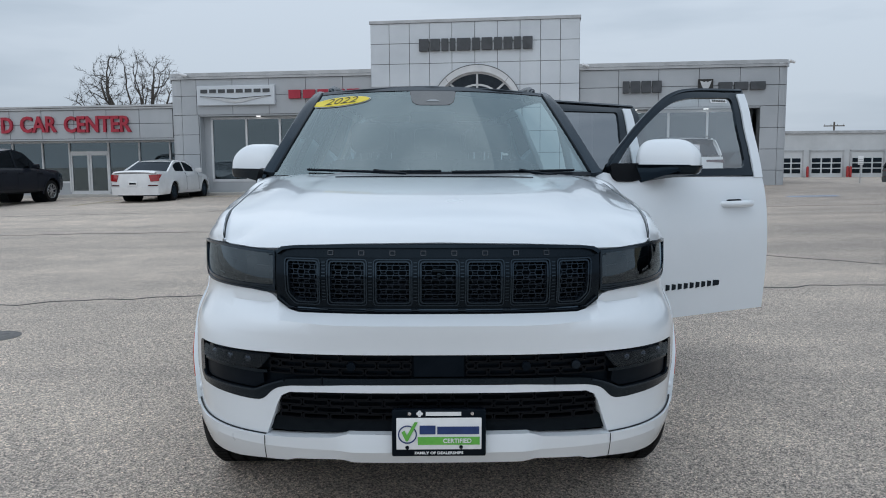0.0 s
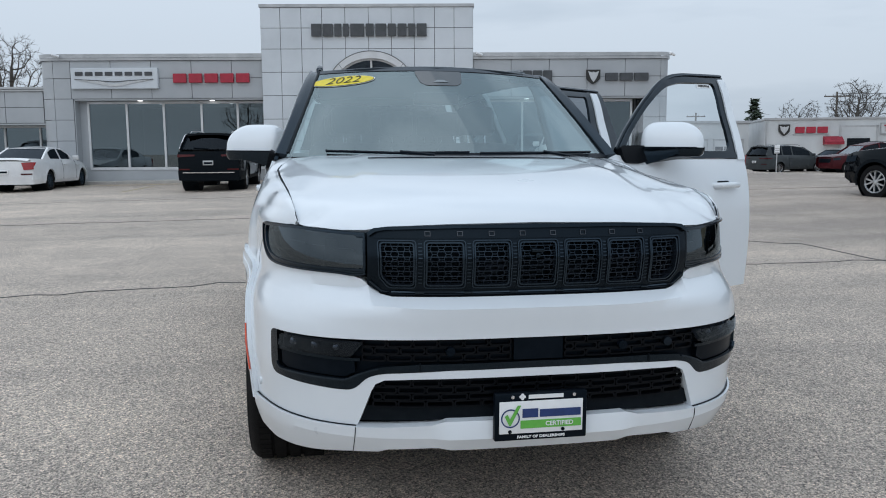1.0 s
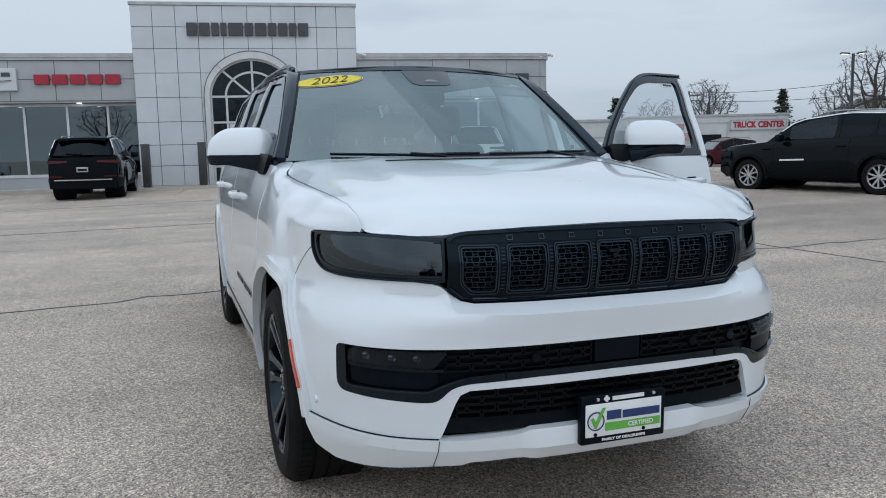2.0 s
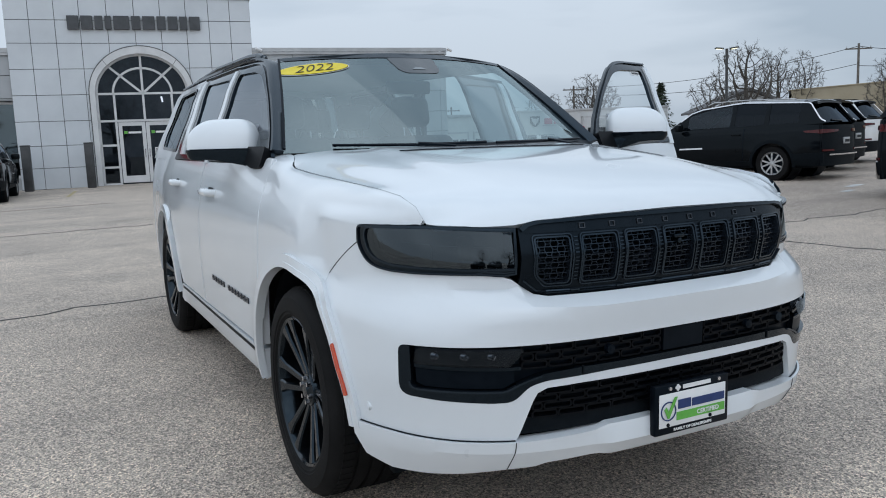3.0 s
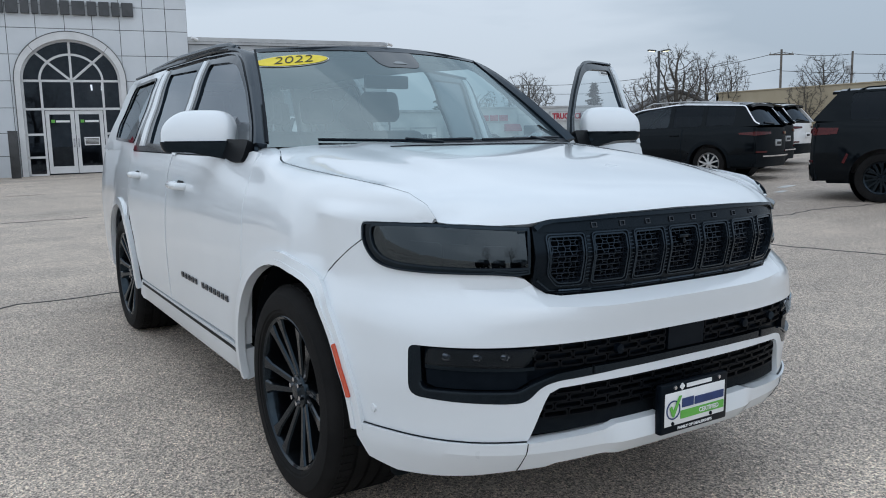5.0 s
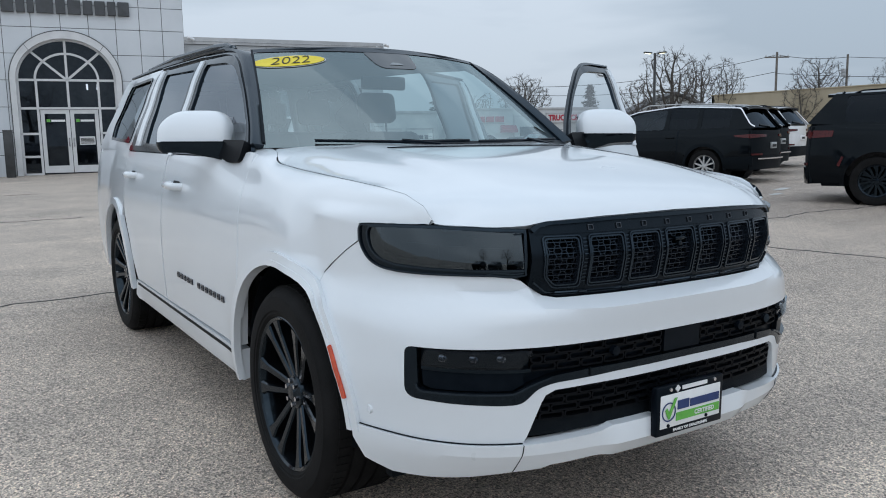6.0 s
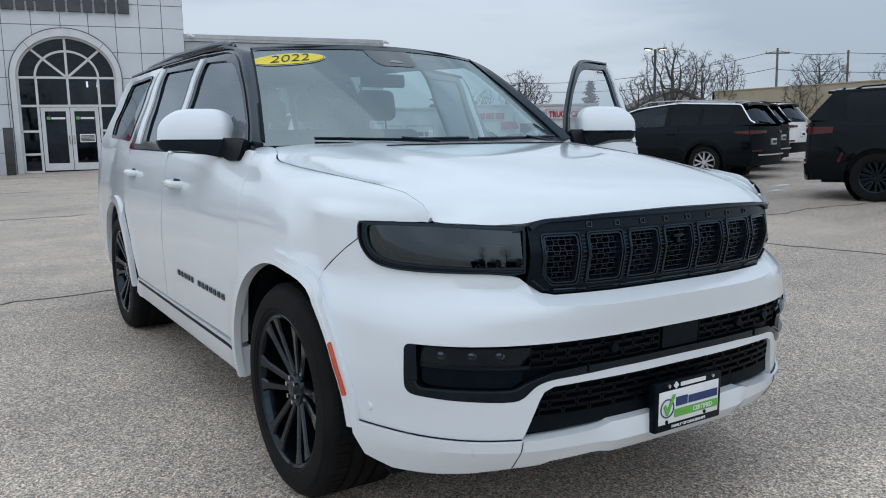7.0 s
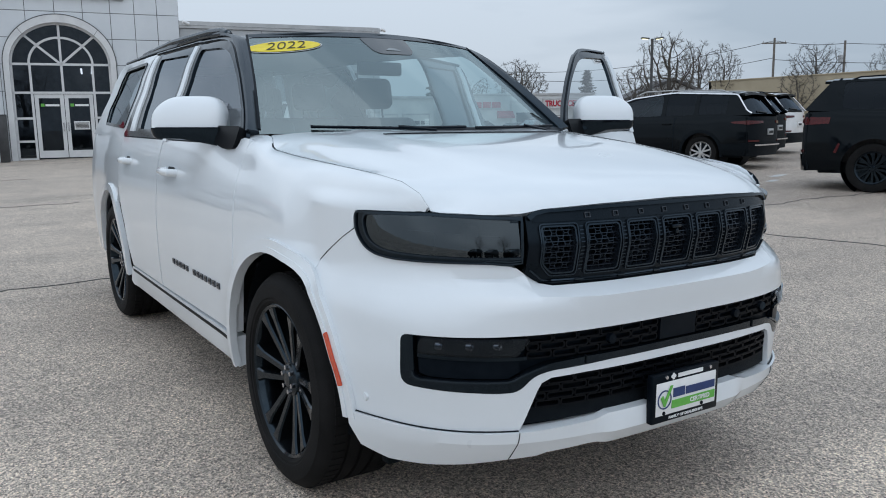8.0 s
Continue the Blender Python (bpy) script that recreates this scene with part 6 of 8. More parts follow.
part("roof_lip", panel(screen, [(-0.99, 0.962), (0, 0.952), (0.99, 0.962), (0.99, 1.0), (0, 1.012), (-0.99, 1.0)], [], 0.06, off=0.003, out=(0, -1, 0.5)), ROOFBLACK, suv, "black front edge of the roof")
part("camera_housing", panel(screen, rounded([(-0.20, 0.952), (0.20, 0.952), (0.165, 0.80), (0.12, 0.765), (-0.12, 0.765), (-0.165, 0.80)], 0.03), [], 0.05, off=0.002, out=(0, -1, 0.5)), FRIT, ws, "dark printed patch over the camera housing")
part("camera_window", panel(screen, [(-0.062, 0.805), (0.062, 0.805), (0.025, 0.832), (-0.025, 0.832)], [], 0.05, off=0.004, out=(0, -1, 0.5)), CAMGLASS, ws)
# year sticker
ell = [(-0.762 + 0.250 * math.cos(q), 0.841 + 0.065 * math.sin(q) + 0.08 * 0.250 * math.cos(q)) for q in np.linspace(0, 2 * math.pi, 40, endpoint=False)]
ell_in = [(-0.762 + 0.239 * math.cos(q), 0.841 + 0.058 * math.sin(q) + 0.08 * 0.239 * math.cos(q)) for q in np.linspace(0, 2 * math.pi, 40, endpoint=False)]
stick = thing("year_sticker", "yellow oval sticker with a black year on the windscreen", "sticker", suv.matrix_basis.copy(), vf=panel(screen, ell, [], 0.04, off=0.003, out=(0, -1, 0.5)), mat=PLATEWHITE)
part("sticker_rim", panel(screen, np.array(ell) * 1.0 + (np.array(ell_in) - np.array(ell)) * 0.55, [], 0.04, off=0.0042, out=(0, -1, 0.5)), INK, stick)
part("sticker_face", panel(screen, ell_in, [], 0.04, off=0.0054, out=(0, -1, 0.5)), YELLOW, stick)
yr = lettering("sticker_year", "2022", 0.098, 0.0008, INK, stick, Matrix.Identity(4), -0.0012, width=0.182, shear=0.28)
for v in yr.data.vertices:
    u, w = -0.762 + v.co.x / 0.69, 0.841 + v.co.y / 0.86 + 0.08 * v.co.x / 0.69
    q = screen(u, w)
    v.co = Vector(q) + Vector((0, -0.5, 0.85)).normalized() * (0.0075 + v.co.z)

# wipers
for pts, root in (([(0.04, -0.004), (-0.35, -0.012), (-0.76, 0.010)], (-0.16, -0.04)), ([(0.86, 0.010), (0.5, -0.004), (0.10, -0.012)], (0.72, -0.06))):
    wip = part("wiper", ribbon(screen, pts, 0.010, 0.018, 0.010, out=(0, -1, 0.5)), SATIN, suv, "black wiper")
    a = np.array(pts[1])
    part("wiper_arm", ribbon(screen, [a + [0.0, 0.004], (a + np.array(root)) / 2 + [0, 0.004], root], 0.012, 0.024, 0.010, out=(0, -1, 0.5)), SATIN, wip)

# tail, closed off
part("tailgate", joined(box(-0.86, 0.86, 5.18, 5.32, 0.55, 1.30, 0.05), box(-0.58, 0.58, 4.95, 5.15, 1.74, 1.81, 0.03)), WHITE, suv, "white tailgate")
part("rear_glass", panel(lambda u, v: np.stack(np.broadcast_arrays(u, 5.24 - 0.18 * v, 1.28 + 0.47 * v), -1), [(-0.78, 0), (0.78, 0), (0.62, 1), (-0.62, 1)], [], 0.3, out=(0, 1, 0)), REARGLASS, suv, "dark rear glass").visible_shadow = False
part("rear_bumper", box(-0.86, 0.86, 5.15, 5.36, 0.34, 0.60, 0.05), WHITE, suv, "white rear bumper")
part("underbody", box(-0.78, 0.78, 0.25, 5.2, 0.26, 0.40, 0.03), PLASTIC, suv, "dark underbody")
part("front_core", box(-0.70, 0.70, 0.12, 0.30, 0.40, 1.06, 0.02), PLASTIC, suv, "dark radiator support")

# cabin
part("firewall", box(-0.85, 0.85, 1.30, 1.50, 0.40, 1.25, 0.03), PLASTIC, suv)
part("cabin_floor", box(-0.88, 0.88, 1.5, 5.0, 0.40, 0.50), CABIN, suv, "black carpet floor")
part("dashboard", joined(box(-0.80, 0.80, 1.42, 1.92, 1.05, 1.27, 0.06), box(-0.12, 0.12, 1.75, 2.4, 0.5, 0.95, 0.04)), CABIN, suv, "black dashboard")


def seat(name, x, y, w, label):
    s = part(name, box(x - w / 2, x + w / 2, y, y + 0.52, 0.62, 0.80, 0.06, 3), CABIN, suv, label)
    back = moved(box(-w / 2, w / 2, -0.09, 0.09, 0.0, 0.64, 0.07, 3), pose(x, y + 0.50, 0.76, -14, 0, 0))
    part("backrest", back, CABIN, s)
    n = 1 if w < 0.8 else 3
    for i in range(n):
        hx = x + (i - (n - 1) / 2) * 0.42
        h = part("headrest", moved(box(-0.13, 0.13, -0.05, 0.05, 0.0, 0.20, 0.045, 3), pose(hx, y + 0.665, 1.44, -12, 0, 0)), CABIN, s)
        part("headrest_post", joined(*[tube([(hx + dx, y + 0.66, 1.36), (hx + dx, y + 0.68, 1.48)], 0.007) for dx in (-0.06, 0.06)]), CHROME, s)
    return s


seat("front_seat", -0.43, 2.15, 0.56, "black leather front seat")
seat("front_seat", 0.43, 2.15, 0.56, "black leather front seat")
seat("rear_bench", 0.0, 3.15, 1.40, "black leather rear bench")
seat("rear_bench", 0.0, 4.05, 1.30, "black leather third-row bench")
ringp = [(0.43 + 0.185 * math.cos(q), 1.93 - 0.07 * math.sin(q), 1.16 + 0.17 * math.sin(q)) for q in np.linspace(0, 2 * math.pi, 33)]
wheel_ring = part("steering_wheel", tube(ringp, 0.016, 8, cap=False), CABIN, suv, "black steering wheel")
part("steering_hub", joined(box(0.36, 0.50, 1.90, 1.96, 1.11, 1.21, 0.02), box(0.25, 0.61, 1.915, 1.94, 1.145, 1.175, 0.008)), CABIN, wheel_ring)
part("rear_view_mirror", box(-0.13, 0.13, 1.93, 1.96, 1.60, 1.67, 0.012), SATIN, suv, "black rear-view mirror")


def suv_wheel(parent, x, y, z, sgn):
    """Tyre with grooves; the rim with six pairs of spokes lies under it."""
    R = 0.407
    prof = [(0.285, 0.0), (0.292, -0.006), (0.300, -0.010), (0.303, -0.014), (0.312, -0.015), (0.316, -0.019), (0.345, -0.020), (0.368, -0.016), (0.371, -0.012), (0.380, -0.007), (0.392, 0.004), (0.399, 0.014)]
    for i in range(4):
        a = 0.03 + i * 0.058
        prof += [(R - (0.003 if i == 0 else 0), a), (R - (0.003 if i == 0 else 0), a + 0.042), (R - 0.010, a + 0.044), (R - 0.010, a + 0.056)]
    prof += [(R - 0.007, 0.262), (0.395, 0.275), (0.33, 0.29), (0.285, 0.28)]
    place = Matrix.Translation((x, y, z)) @ (Matrix.Identity(4) if sgn < 0 else pose(0, 0, 0, 0, 0, 180))
    tyre = part("wheel", lathe(prof, 72, "x"), RUBBER, parent, "black tyre on a gloss black alloy", at=place)
    sipes = []
    for i in range(72):
        q = 2 * math.pi * i / 72
        for r0, off in ((0.0, 0.022), (0.5, 0.238)):
            w = q + r0 * 2 * math.pi / 72
            sipes.append(moved(box(0.004, 0.050, -0.0145, 0.0145, R - 0.020, R), Matrix.Translation((off, 0, 0)) @ pose(0, 0, 0, math.degrees(w), 0, 0)))
    tread = part("tread_block", joined(*sipes), RUBBER, tyre)
    tagged(tread, kind="stuff")
    rim = part("rim", lathe([(0.296, 0.006), (0.296, -0.004), (0.288, -0.008), (0.278, -0.002), (0.270, 0.02), (0.262, 0.20), (0.06, 0.21)], 72, "x"), RIMBLACK, tyre, "gloss black alloy rim")
    for i in range(6):
        for d in (-1, 1):
            n = 9
            verts, faces = [], []
            for j in range(n + 1):
                t = j / n
                r = 0.055 + (0.276 - 0.055) * t
                q = 2 * math.pi * i / 6 + d * math.asin((0.014 + 0.036 * t) / r)
                w = 0.0125 + 0.004 * t + 0.060 * max(0.0, t - 0.78)
                dx = 0.012 + 0.024 * (1 - t) ** 1.5 - 0.016 * t * t
                c, s_ = math.cos(q), math.sin(q)
                for ww, hh in ((-1.0, 0.007), (-0.72, 0.0), (0.72, 0.0), (1.0, 0.007), (0.9, 0.06), (-0.9, 0.06)):
                    verts.append((dx + hh, r * c - ww * w * s_, r * s_ + ww * w * c))
            for j in range(n):
                for k in range(6):
                    a, b = j * 6 + k, j * 6 + (k + 1) % 6
                    faces.append((a, b, b + 6, a + 6))
            part("spoke", (np.array(verts), faces), RIMBLACK, tyre, angle=25)
    part("hub_cap", joined(lathe([(0.0005, 0.014), (0.026, 0.015), (0.032, 0.02), (0.062, 0.03), (0.072, 0.05), (0.072, 0.09)], 32, "x")), RIMBLACK, tyre, "black hub cap")
    for i in range(6):
        q = 2 * math.pi * i / 6 + 0.3
        part("lug_nut", lathe([(0.0005, 0.012), (0.009, 0.013), (0.010, 0.04)], 8, "x"), CHROME, tyre, at=Matrix.Translation((0, 0.046 * math.cos(q), 0.046 * math.sin(q))))
    part("brake_disc", lathe([(0.06, 0.10), (0.18, 0.10), (0.18, 0.125), (0.06, 0.125)], 40, "x"), GRAPHITE, tyre, "grey brake disc")
    return tyre


for sgn in (-1, 1):
    for hub in (HUB_F, HUB_R):
        suv_wheel(suv, sgn * (0.985 if hub == HUB_F else 0.968), hub, HUB_Z, sgn)

# model badge along the kerb-side door, as plain bars
for i in range(13):
    if i != 5:
        yy = 2.355 - i * 0.0625
        part("badge_bar", panel(flank, [(yy, 0.664), (yy - 0.034, 0.664), (yy - 0.034, 0.637), (yy, 0.637)], [[(yy - 0.008, 0.657), (yy - 0.026, 0.657), (yy - 0.026, 0.649), (yy - 0.008, 0.649)]], 0.03, off=0.008, thick=0.006, out=(-1, 0, 0)), BADGE, doors["fl"], "small dark badge bar")
for i in range(9):
    yy = 1.835 + i * 0.047
    part("badge_bar", mirrored(panel(flank, [(yy, 0.668), (yy + (0.026 if i < 8 else 0.046), 0.664), (yy + (0.026 if i < 8 else 0.046), 0.637), (yy, 0.633)], [], 0.03, off=0.008, thick=0.006, out=(-1, 0, 0))), GRAPHITE, doors["fr"], "small dark badge bar")
part("stock_label", mirrored(panel(cabin, [(2.42, 1.735), (2.56, 1.738), (2.56, 1.715), (2.42, 1.712)], [], 0.05, off=-0.010, out=(-1, 0, 0))), PLATEWHITE, doors["fr"], "small white stock label")
part("stock_number", mirrored(joined(*[panel(cabin, [(2.435 + 0.0145 * i, 1.731), (2.445 + 0.0145 * i, 1.731), (2.445 + 0.0145 * i, 1.719), (2.435 + 0.0145 * i, 1.719)], [], 0.05, off=-0.007, out=(-1, 0, 0)) for i in range(8)])), INK, doors["fr"])

# ---- other vehicles ----
def paint(name, c, rough=0.25):
    d = [max(0.0, v * 0.9) for v in c]
    return mottled(material(name, c, rough, coat=0.9 if c[0] > 0.3 else 0.0, spec=0.45 if c[0] > 0.3 else 0.13), tuple(d), tuple(v * 1.1 for v in c), 1.5, r1=rough * 0.8, r2=rough * 1.3)


P_BLACK = paint("black_car_paint", (0.003, 0.004, 0.0055), 0.05)
shader(P_BLACK).inputs["Specular IOR Level"].default_value = 0.15
shader(P_BLACK).inputs["Specular Tint"].default_value = (0.8, 0.92, 1.0, 1.0)
P_WHITE = paint("white_car_paint", (0.72, 0.73, 0.74), 0.3)
P_MAROON = paint("maroon_car_paint", (0.06, 0.010, 0.014), 0.25)
P_GREY = paint("grey_car_paint", (0.055, 0.062, 0.066), 0.25)
P_NAVY = paint("dark_blue_truck_paint", (0.012, 0.014, 0.020), 0.22)


def simple_wheel(parent, x, y, r, sgn, rim_mat, spokes=5, rim=0.66):
    place = Matrix.Translation((x, y, r)) @ (Matrix.Identity(4) if sgn < 0 else pose(0, 0, 0, 0, 0, 180))
    w = part("wheel", lathe([(r * rim, 0.0), (r * 0.82, -0.015), (r * 0.95, -0.004), (r, 0.03), (r, 0.20), (r * 0.94, 0.235), (r * rim, 0.24)], 40, "x"), RUBBER, parent, "black tyre", at=place)
    part("rim", lathe([(r * rim + 0.004, 0.004), (r * rim - 0.01, -0.006), (r * rim - 0.025, 0.01), (r * rim - 0.03, 0.16), (0.02, 0.17)], 40, "x"), rim_mat if rim_mat is RIMBLACK else GRAPHITE, w)
    for i in range(spokes):
        for d in (-1, 1):
            q0, q1 = 2 * math.pi * i / spokes + d * 0.10, 2 * math.pi * i / spokes + d * 1.45 / spokes
            v = []
            for rr, q, k in ((0.045, q0, 0.018), (r * rim - 0.012, q1, 0.017)):
                c, s_ = math.cos(q), math.sin(q)
                for ww, hh in ((-k, 0.0), (k, 0.0), (k, 0.03), (-k, 0.03)):
                    v.append((0.004 + hh, rr * c - ww * s_, rr * s_ + ww * c))
            part("spoke", (np.array(v), [(0, 1, 5, 4), (1, 2, 6, 5), (2, 3, 7, 6), (3, 0, 4, 7)]), rim_mat, w, flat=True)
    part("rim_lip", lathe([(r * rim + 0.005, 0.002), (r * rim - 0.004, -0.008), (r * rim - 0.024, 0.006), (r * rim - 0.026, 0.03)], 40, "x"), rim_mat, w)
    part("hub_cap", lathe([(0.001, -0.004), (0.05, 0.0), (0.065, 0.02)], 16, "x"), rim_mat, w)
    return w


def vehicle(name, label, m, body, length, half, top, hubs, r, line, glass_line, sill=0.30, rim_mat=None, spokes=5, group="", roof_mat=None, lamps="bar", chrome=False, bed=None, cladding=False, glass_mat=None, last=None):
    """A parked vehicle: nose at y 0, tail at y length. line: the body's upper edge (y, z) from nose to tail; glass_line: cowl,
    screen top, roof end, back glass foot as (y, z); bed: where a pickup's box starts."""
    car = thing(name, label, "car", m, group)
    ly, lz = zip(*line)
    (c0, cz), (c1, tz1), (c2, tz2), (c3, bz) = glass_line
    glass_mat = glass_mat or PRIVACY

    def plan(y):
        return 1 - 0.20 * (1 - smooth(y, -0.05, 0.75)) ** 1.6 - 0.13 * smooth(y, length - 0.7, length + 0.05) ** 1.6

    def wide(y, z):
        belt = np.interp(y, ly, lz)
        t = np.clip((np.asarray(z) - sill) / np.maximum(belt - sill, 0.1), 0, 1)
        prof = np.interp(t, (0, 0.12, 0.42, 0.75, 0.93, 1.0), (0.94, 0.985, 1.0, 0.985, 0.95, 0.90))
        bulge = sum(0.02 * np.exp(-((np.hypot(np.asarray(y) - h, np.asarray(z) - r) - r * 1.18) / 0.12) ** 2) for h in hubs)
        return half * prof * plan(y) + bulge

    def left(y, z):
        y, z = np.broadcast_arrays(np.asarray(y, float), np.asarray(z, float))
        return np.stack([-wide(y, z), y, z], -1)

    ra = r * 1.17
    out = [(y, z) for y, z in line]
    out = [(0.02, sill + 0.12)] + [(min(max(0.02, y), length - 0.15), z) for y, z in line] + [(length - 0.15, sill + 0.10), (length - 0.25, sill)]
    for h in hubs[::-1]:
        dy = math.sqrt(max(ra * ra - (sill - r) ** 2, 0.01))
        a0 = math.degrees(math.atan2(sill - r, dy))
        out += [tuple(p) for p in arc(h, r, ra, a0, 180 - a0, 14)]
    out += [(0.25, sill)]
    for sgn in (-1, 1):
        mm = (lambda vf: vf) if sgn < 0 else mirrored
        part("body_side", mm(panel(left, out, [], 0.12, thick=0.03, out=(-1, 0, 0))), body, car)
        for h in hubs:
            part("arch_trim", mm(ribbon(left, arc(h, r, ra + 0.03, -10, 190, 20), 0.065, 0.012, 0.05, out=(-1, 0, 0))), PLASTIC if cladding else body, car)
            part("wheel_well", mm(moved(lathe([(0.05, half * 0.45), (ra + 0.02, half * 0.45), (ra + 0.01, half * 0.93)], 28, "x"), Matrix.Translation((0, h, r + 0.02)) @ Matrix.Scale(-1, 4, (1, 0, 0)))), PLASTIC, car)
            simple_wheel(car, sgn * (half - 0.03), h, r, sgn, rim_mat or ALLOY, spokes)
        part("sill_trim", mm(ribbon(left, [(hubs[0] + ra + 0.03, sill + 0.05), (hubs[1] - ra - 0.03, sill + 0.05)], 0.10, 0.012, 0.05, out=(-1, 0, 0))), PLASTIC if cladding else body, car)
        for y in (c0 + 0.25, (c1 + c2) / 2 - 0.05, (c1 + c2) / 2 + (1.0 if length > 5 and bed is None else 0.85)):
            if y < hubs[1] - 0.25:
                part("door_gap", mm(ribbon(left, [(y, sill + 0.1), (y + 0.02, float(np.interp(y, ly, lz)) - 0.02)], 0.012, 0.003, 0.01, out=(-1, 0, 0))), SATIN, car)
                zz = float(np.interp(y, ly, lz)) - 0.17
                part("door_handle", mm(moved(box(-0.02, 0.02, -0.11, 0.11, -0.016, 0.016, 0.01), Matrix.Translation((-float(wide(y - 0.17, zz)) - 0.015, y - 0.17, zz)))), body, car)
        part("mirror", mm(box(-half - 0.20, -half + 0.03, c0 + 0.42, c0 + 0.55, float(cz) + 0.0, float(cz) + 0.17, 0.04)), body, car)
        part("headlamp", mm(panel(left, [(0.05, lz[0] - 0.03), (0.42, lz[0] + 0.0), (0.40, lz[0] - 0.13), (0.05, lz[0] - 0.16)], [], 0.08, off=0.012, thick=0.02, out=(-1, 0, 0))), SILVERSIGN if body is P_WHITE else GRAPHITE, car)
    # upper skin: bonnet and deck

    def deck(x, y):
        x, y = np.broadcast_arrays(np.asarray(x, float), np.asarray(y, float))
        z = np.interp(y, ly, lz)
        k = np.clip(np.abs(x) / (half * 0.9 * plan(y)), 0, 1)
        return np.stack([x, y, z + 0.045 * (1 - k ** 3)], -1)

    def strip(y0, y1, n=8):
        ys = np.linspace(y0, y1, n)
        return [(float(0.9 * half * plan(y)), y) for y in ys] + [(-float(0.9 * half * plan(y)), y) for y in ys[::-1]]

    part("hood", panel(deck, strip(0.03, c0 + 0.12), [], 0.15, thick=0.02, out=(0, 0, 1)), body, car)
    if bed is None and length - c3 > 0.15:
        part("trunk_lid", panel(deck, strip(c3 - 0.1, length - 0.03), [], 0.15, thick=0.02, out=(0, 0, 1)), body, car)

    def nose(x, z):
        x, z = np.broadcast_arrays(np.asarray(x, float), np.asarray(z, float))
        return np.stack([x, 0.02 + 0.30 * (np.abs(x) / half) ** 3 - 0.03 * np.sin(math.pi * np.clip((z - sill) / (lz[0] - sill), 0, 1)), z], -1)

    def tail(x, z):
        x, z = np.broadcast_arrays(np.asarray(x, float), np.asarray(z, float))
        return np.stack([x, length - 0.03 - 0.22 * (np.abs(x) / half) ** 3 + 0.03 * np.sin(math.pi * np.clip((z - sill) / (lz[-1] - sill), 0, 1)), z], -1)

    nw = half * 0.86
    part("front_face", panel(nose, [(-nw, sill), (nw, sill), (nw, lz[0]), (-nw, lz[0])], [], 0.15, thick=0.03), body, car)
    part("front_grille", panel(nose, rounded([(-nw * 0.6, lz[0] - 0.30), (nw * 0.6, lz[0] - 0.30), (nw * 0.68, lz[0] - 0.06), (-nw * 0.68, lz[0] - 0.06)], 0.04), [], 0.1, off=0.015, thick=0.03), SATIN, car)
    tw = half * 0.925
    part("tail_face", panel(tail, [(-tw, sill), (tw, sill), (tw * 0.98, lz[-1]), (-tw * 0.98, lz[-1])], [], 0.15, thick=0.03, out=(0, 1, 0)), body if body is not P_BLACK else PLASTIC, car)
    bump = part("rear_bumper", panel(tail, [(-tw * 0.97, sill - 0.02), (tw * 0.97, sill - 0.02), (tw * 0.97, sill + 0.26), (-tw * 0.97, sill + 0.26)], [], 0.12, off=0.03, thick=0.05, out=(0, 1, 0)), PLASTIC if cladding else body, car)
    if chrome:
        part("bumper_strip", ribbon(tail, [(-tw * 0.8, sill + 0.22), (tw * 0.8, sill + 0.22)], 0.03, 0.065, 0.02, out=(0, 1, 0)), CHROME, car, "chrome strip")
    for sgn in (-1, 1):
        if lamps == "bar":
            pts = [(sgn * tw * 1.0, lz[-1] - 0.085), (sgn * tw * 0.42, lz[-1] - 0.095), (sgn * tw * 0.42, lz[-1] - 0.145), (sgn * tw * 1.0, lz[-1] - 0.175)]
        else:
            pts = [(sgn * tw * 1.0, lz[-1] - 0.03), (sgn * tw * 0.62, lz[-1] - 0.05), (sgn * tw * 0.70, lz[-1] - 0.28), (sgn * tw * 1.0, lz[-1] - 0.26)]
        part("tail_lamp", panel(tail, pts, [], 0.08, off=0.02, thick=0.03, out=(0, 1, 0)), REDLAMP if lamps != "bar" else DARKRED, car, "red tail lamp")
        mm = (lambda vf: vf) if sgn < 0 else mirrored
        part("tail_lamp_wrap", mm(panel(left, ([(length - 0.54, lz[-1] - 0.075), (length - 0.14, lz[-1] - 0.065), (length - 0.14, lz[-1] - 0.195), (length - 0.52, lz[-1] - 0.175)] if rim_mat is RIMBLACK else [(length - 0.52, lz[-1] - 0.11), (length - 0.14, lz[-1] - 0.085), (length - 0.14, lz[-1] - 0.175), (length - 0.48, lz[-1] - 0.145)] if lamps == "bar" else [(length - 0.36, lz[-1] - 0.04), (length - 0.14, lz[-1] - 0.03), (length - 0.14, lz[-1] - 0.26), (length - 0.16, lz[-1] - 0.22)]), [], 0.08, off=0.012, thick=0.02, out=(-1, 0, 0))), REDLAMP if lamps != "bar" else DARKRED, car, "red tail lamp")
        hy = hubs[1] + ra + 0.045
        part("bumper_corner", mm(panel(left, rounded([(hy + 0.03, sill + 0.0), (length - 0.16, sill - 0.02), (length - 0.12, sill + 0.10), (length - 0.12, sill + 0.27), (hy - 0.06, sill + 0.24)], 0.02), [], 0.08, off=0.014, thick=0.03, out=(-1, 0, 0))), PLASTIC if cladding else body, car)
        if rim_mat is RIMBLACK:
            part("side_reflector", mm(panel(left, [(hy + 0.03, sill + 0.28), (hy - 0.03, sill + 0.43), (hy + 0.0, sill + 0.45), (hy + 0.07, sill + 0.30)], [], 0.08, off=0.010, thick=0.01, out=(-1, 0, 0))), DARKRED, car, "red side reflector")
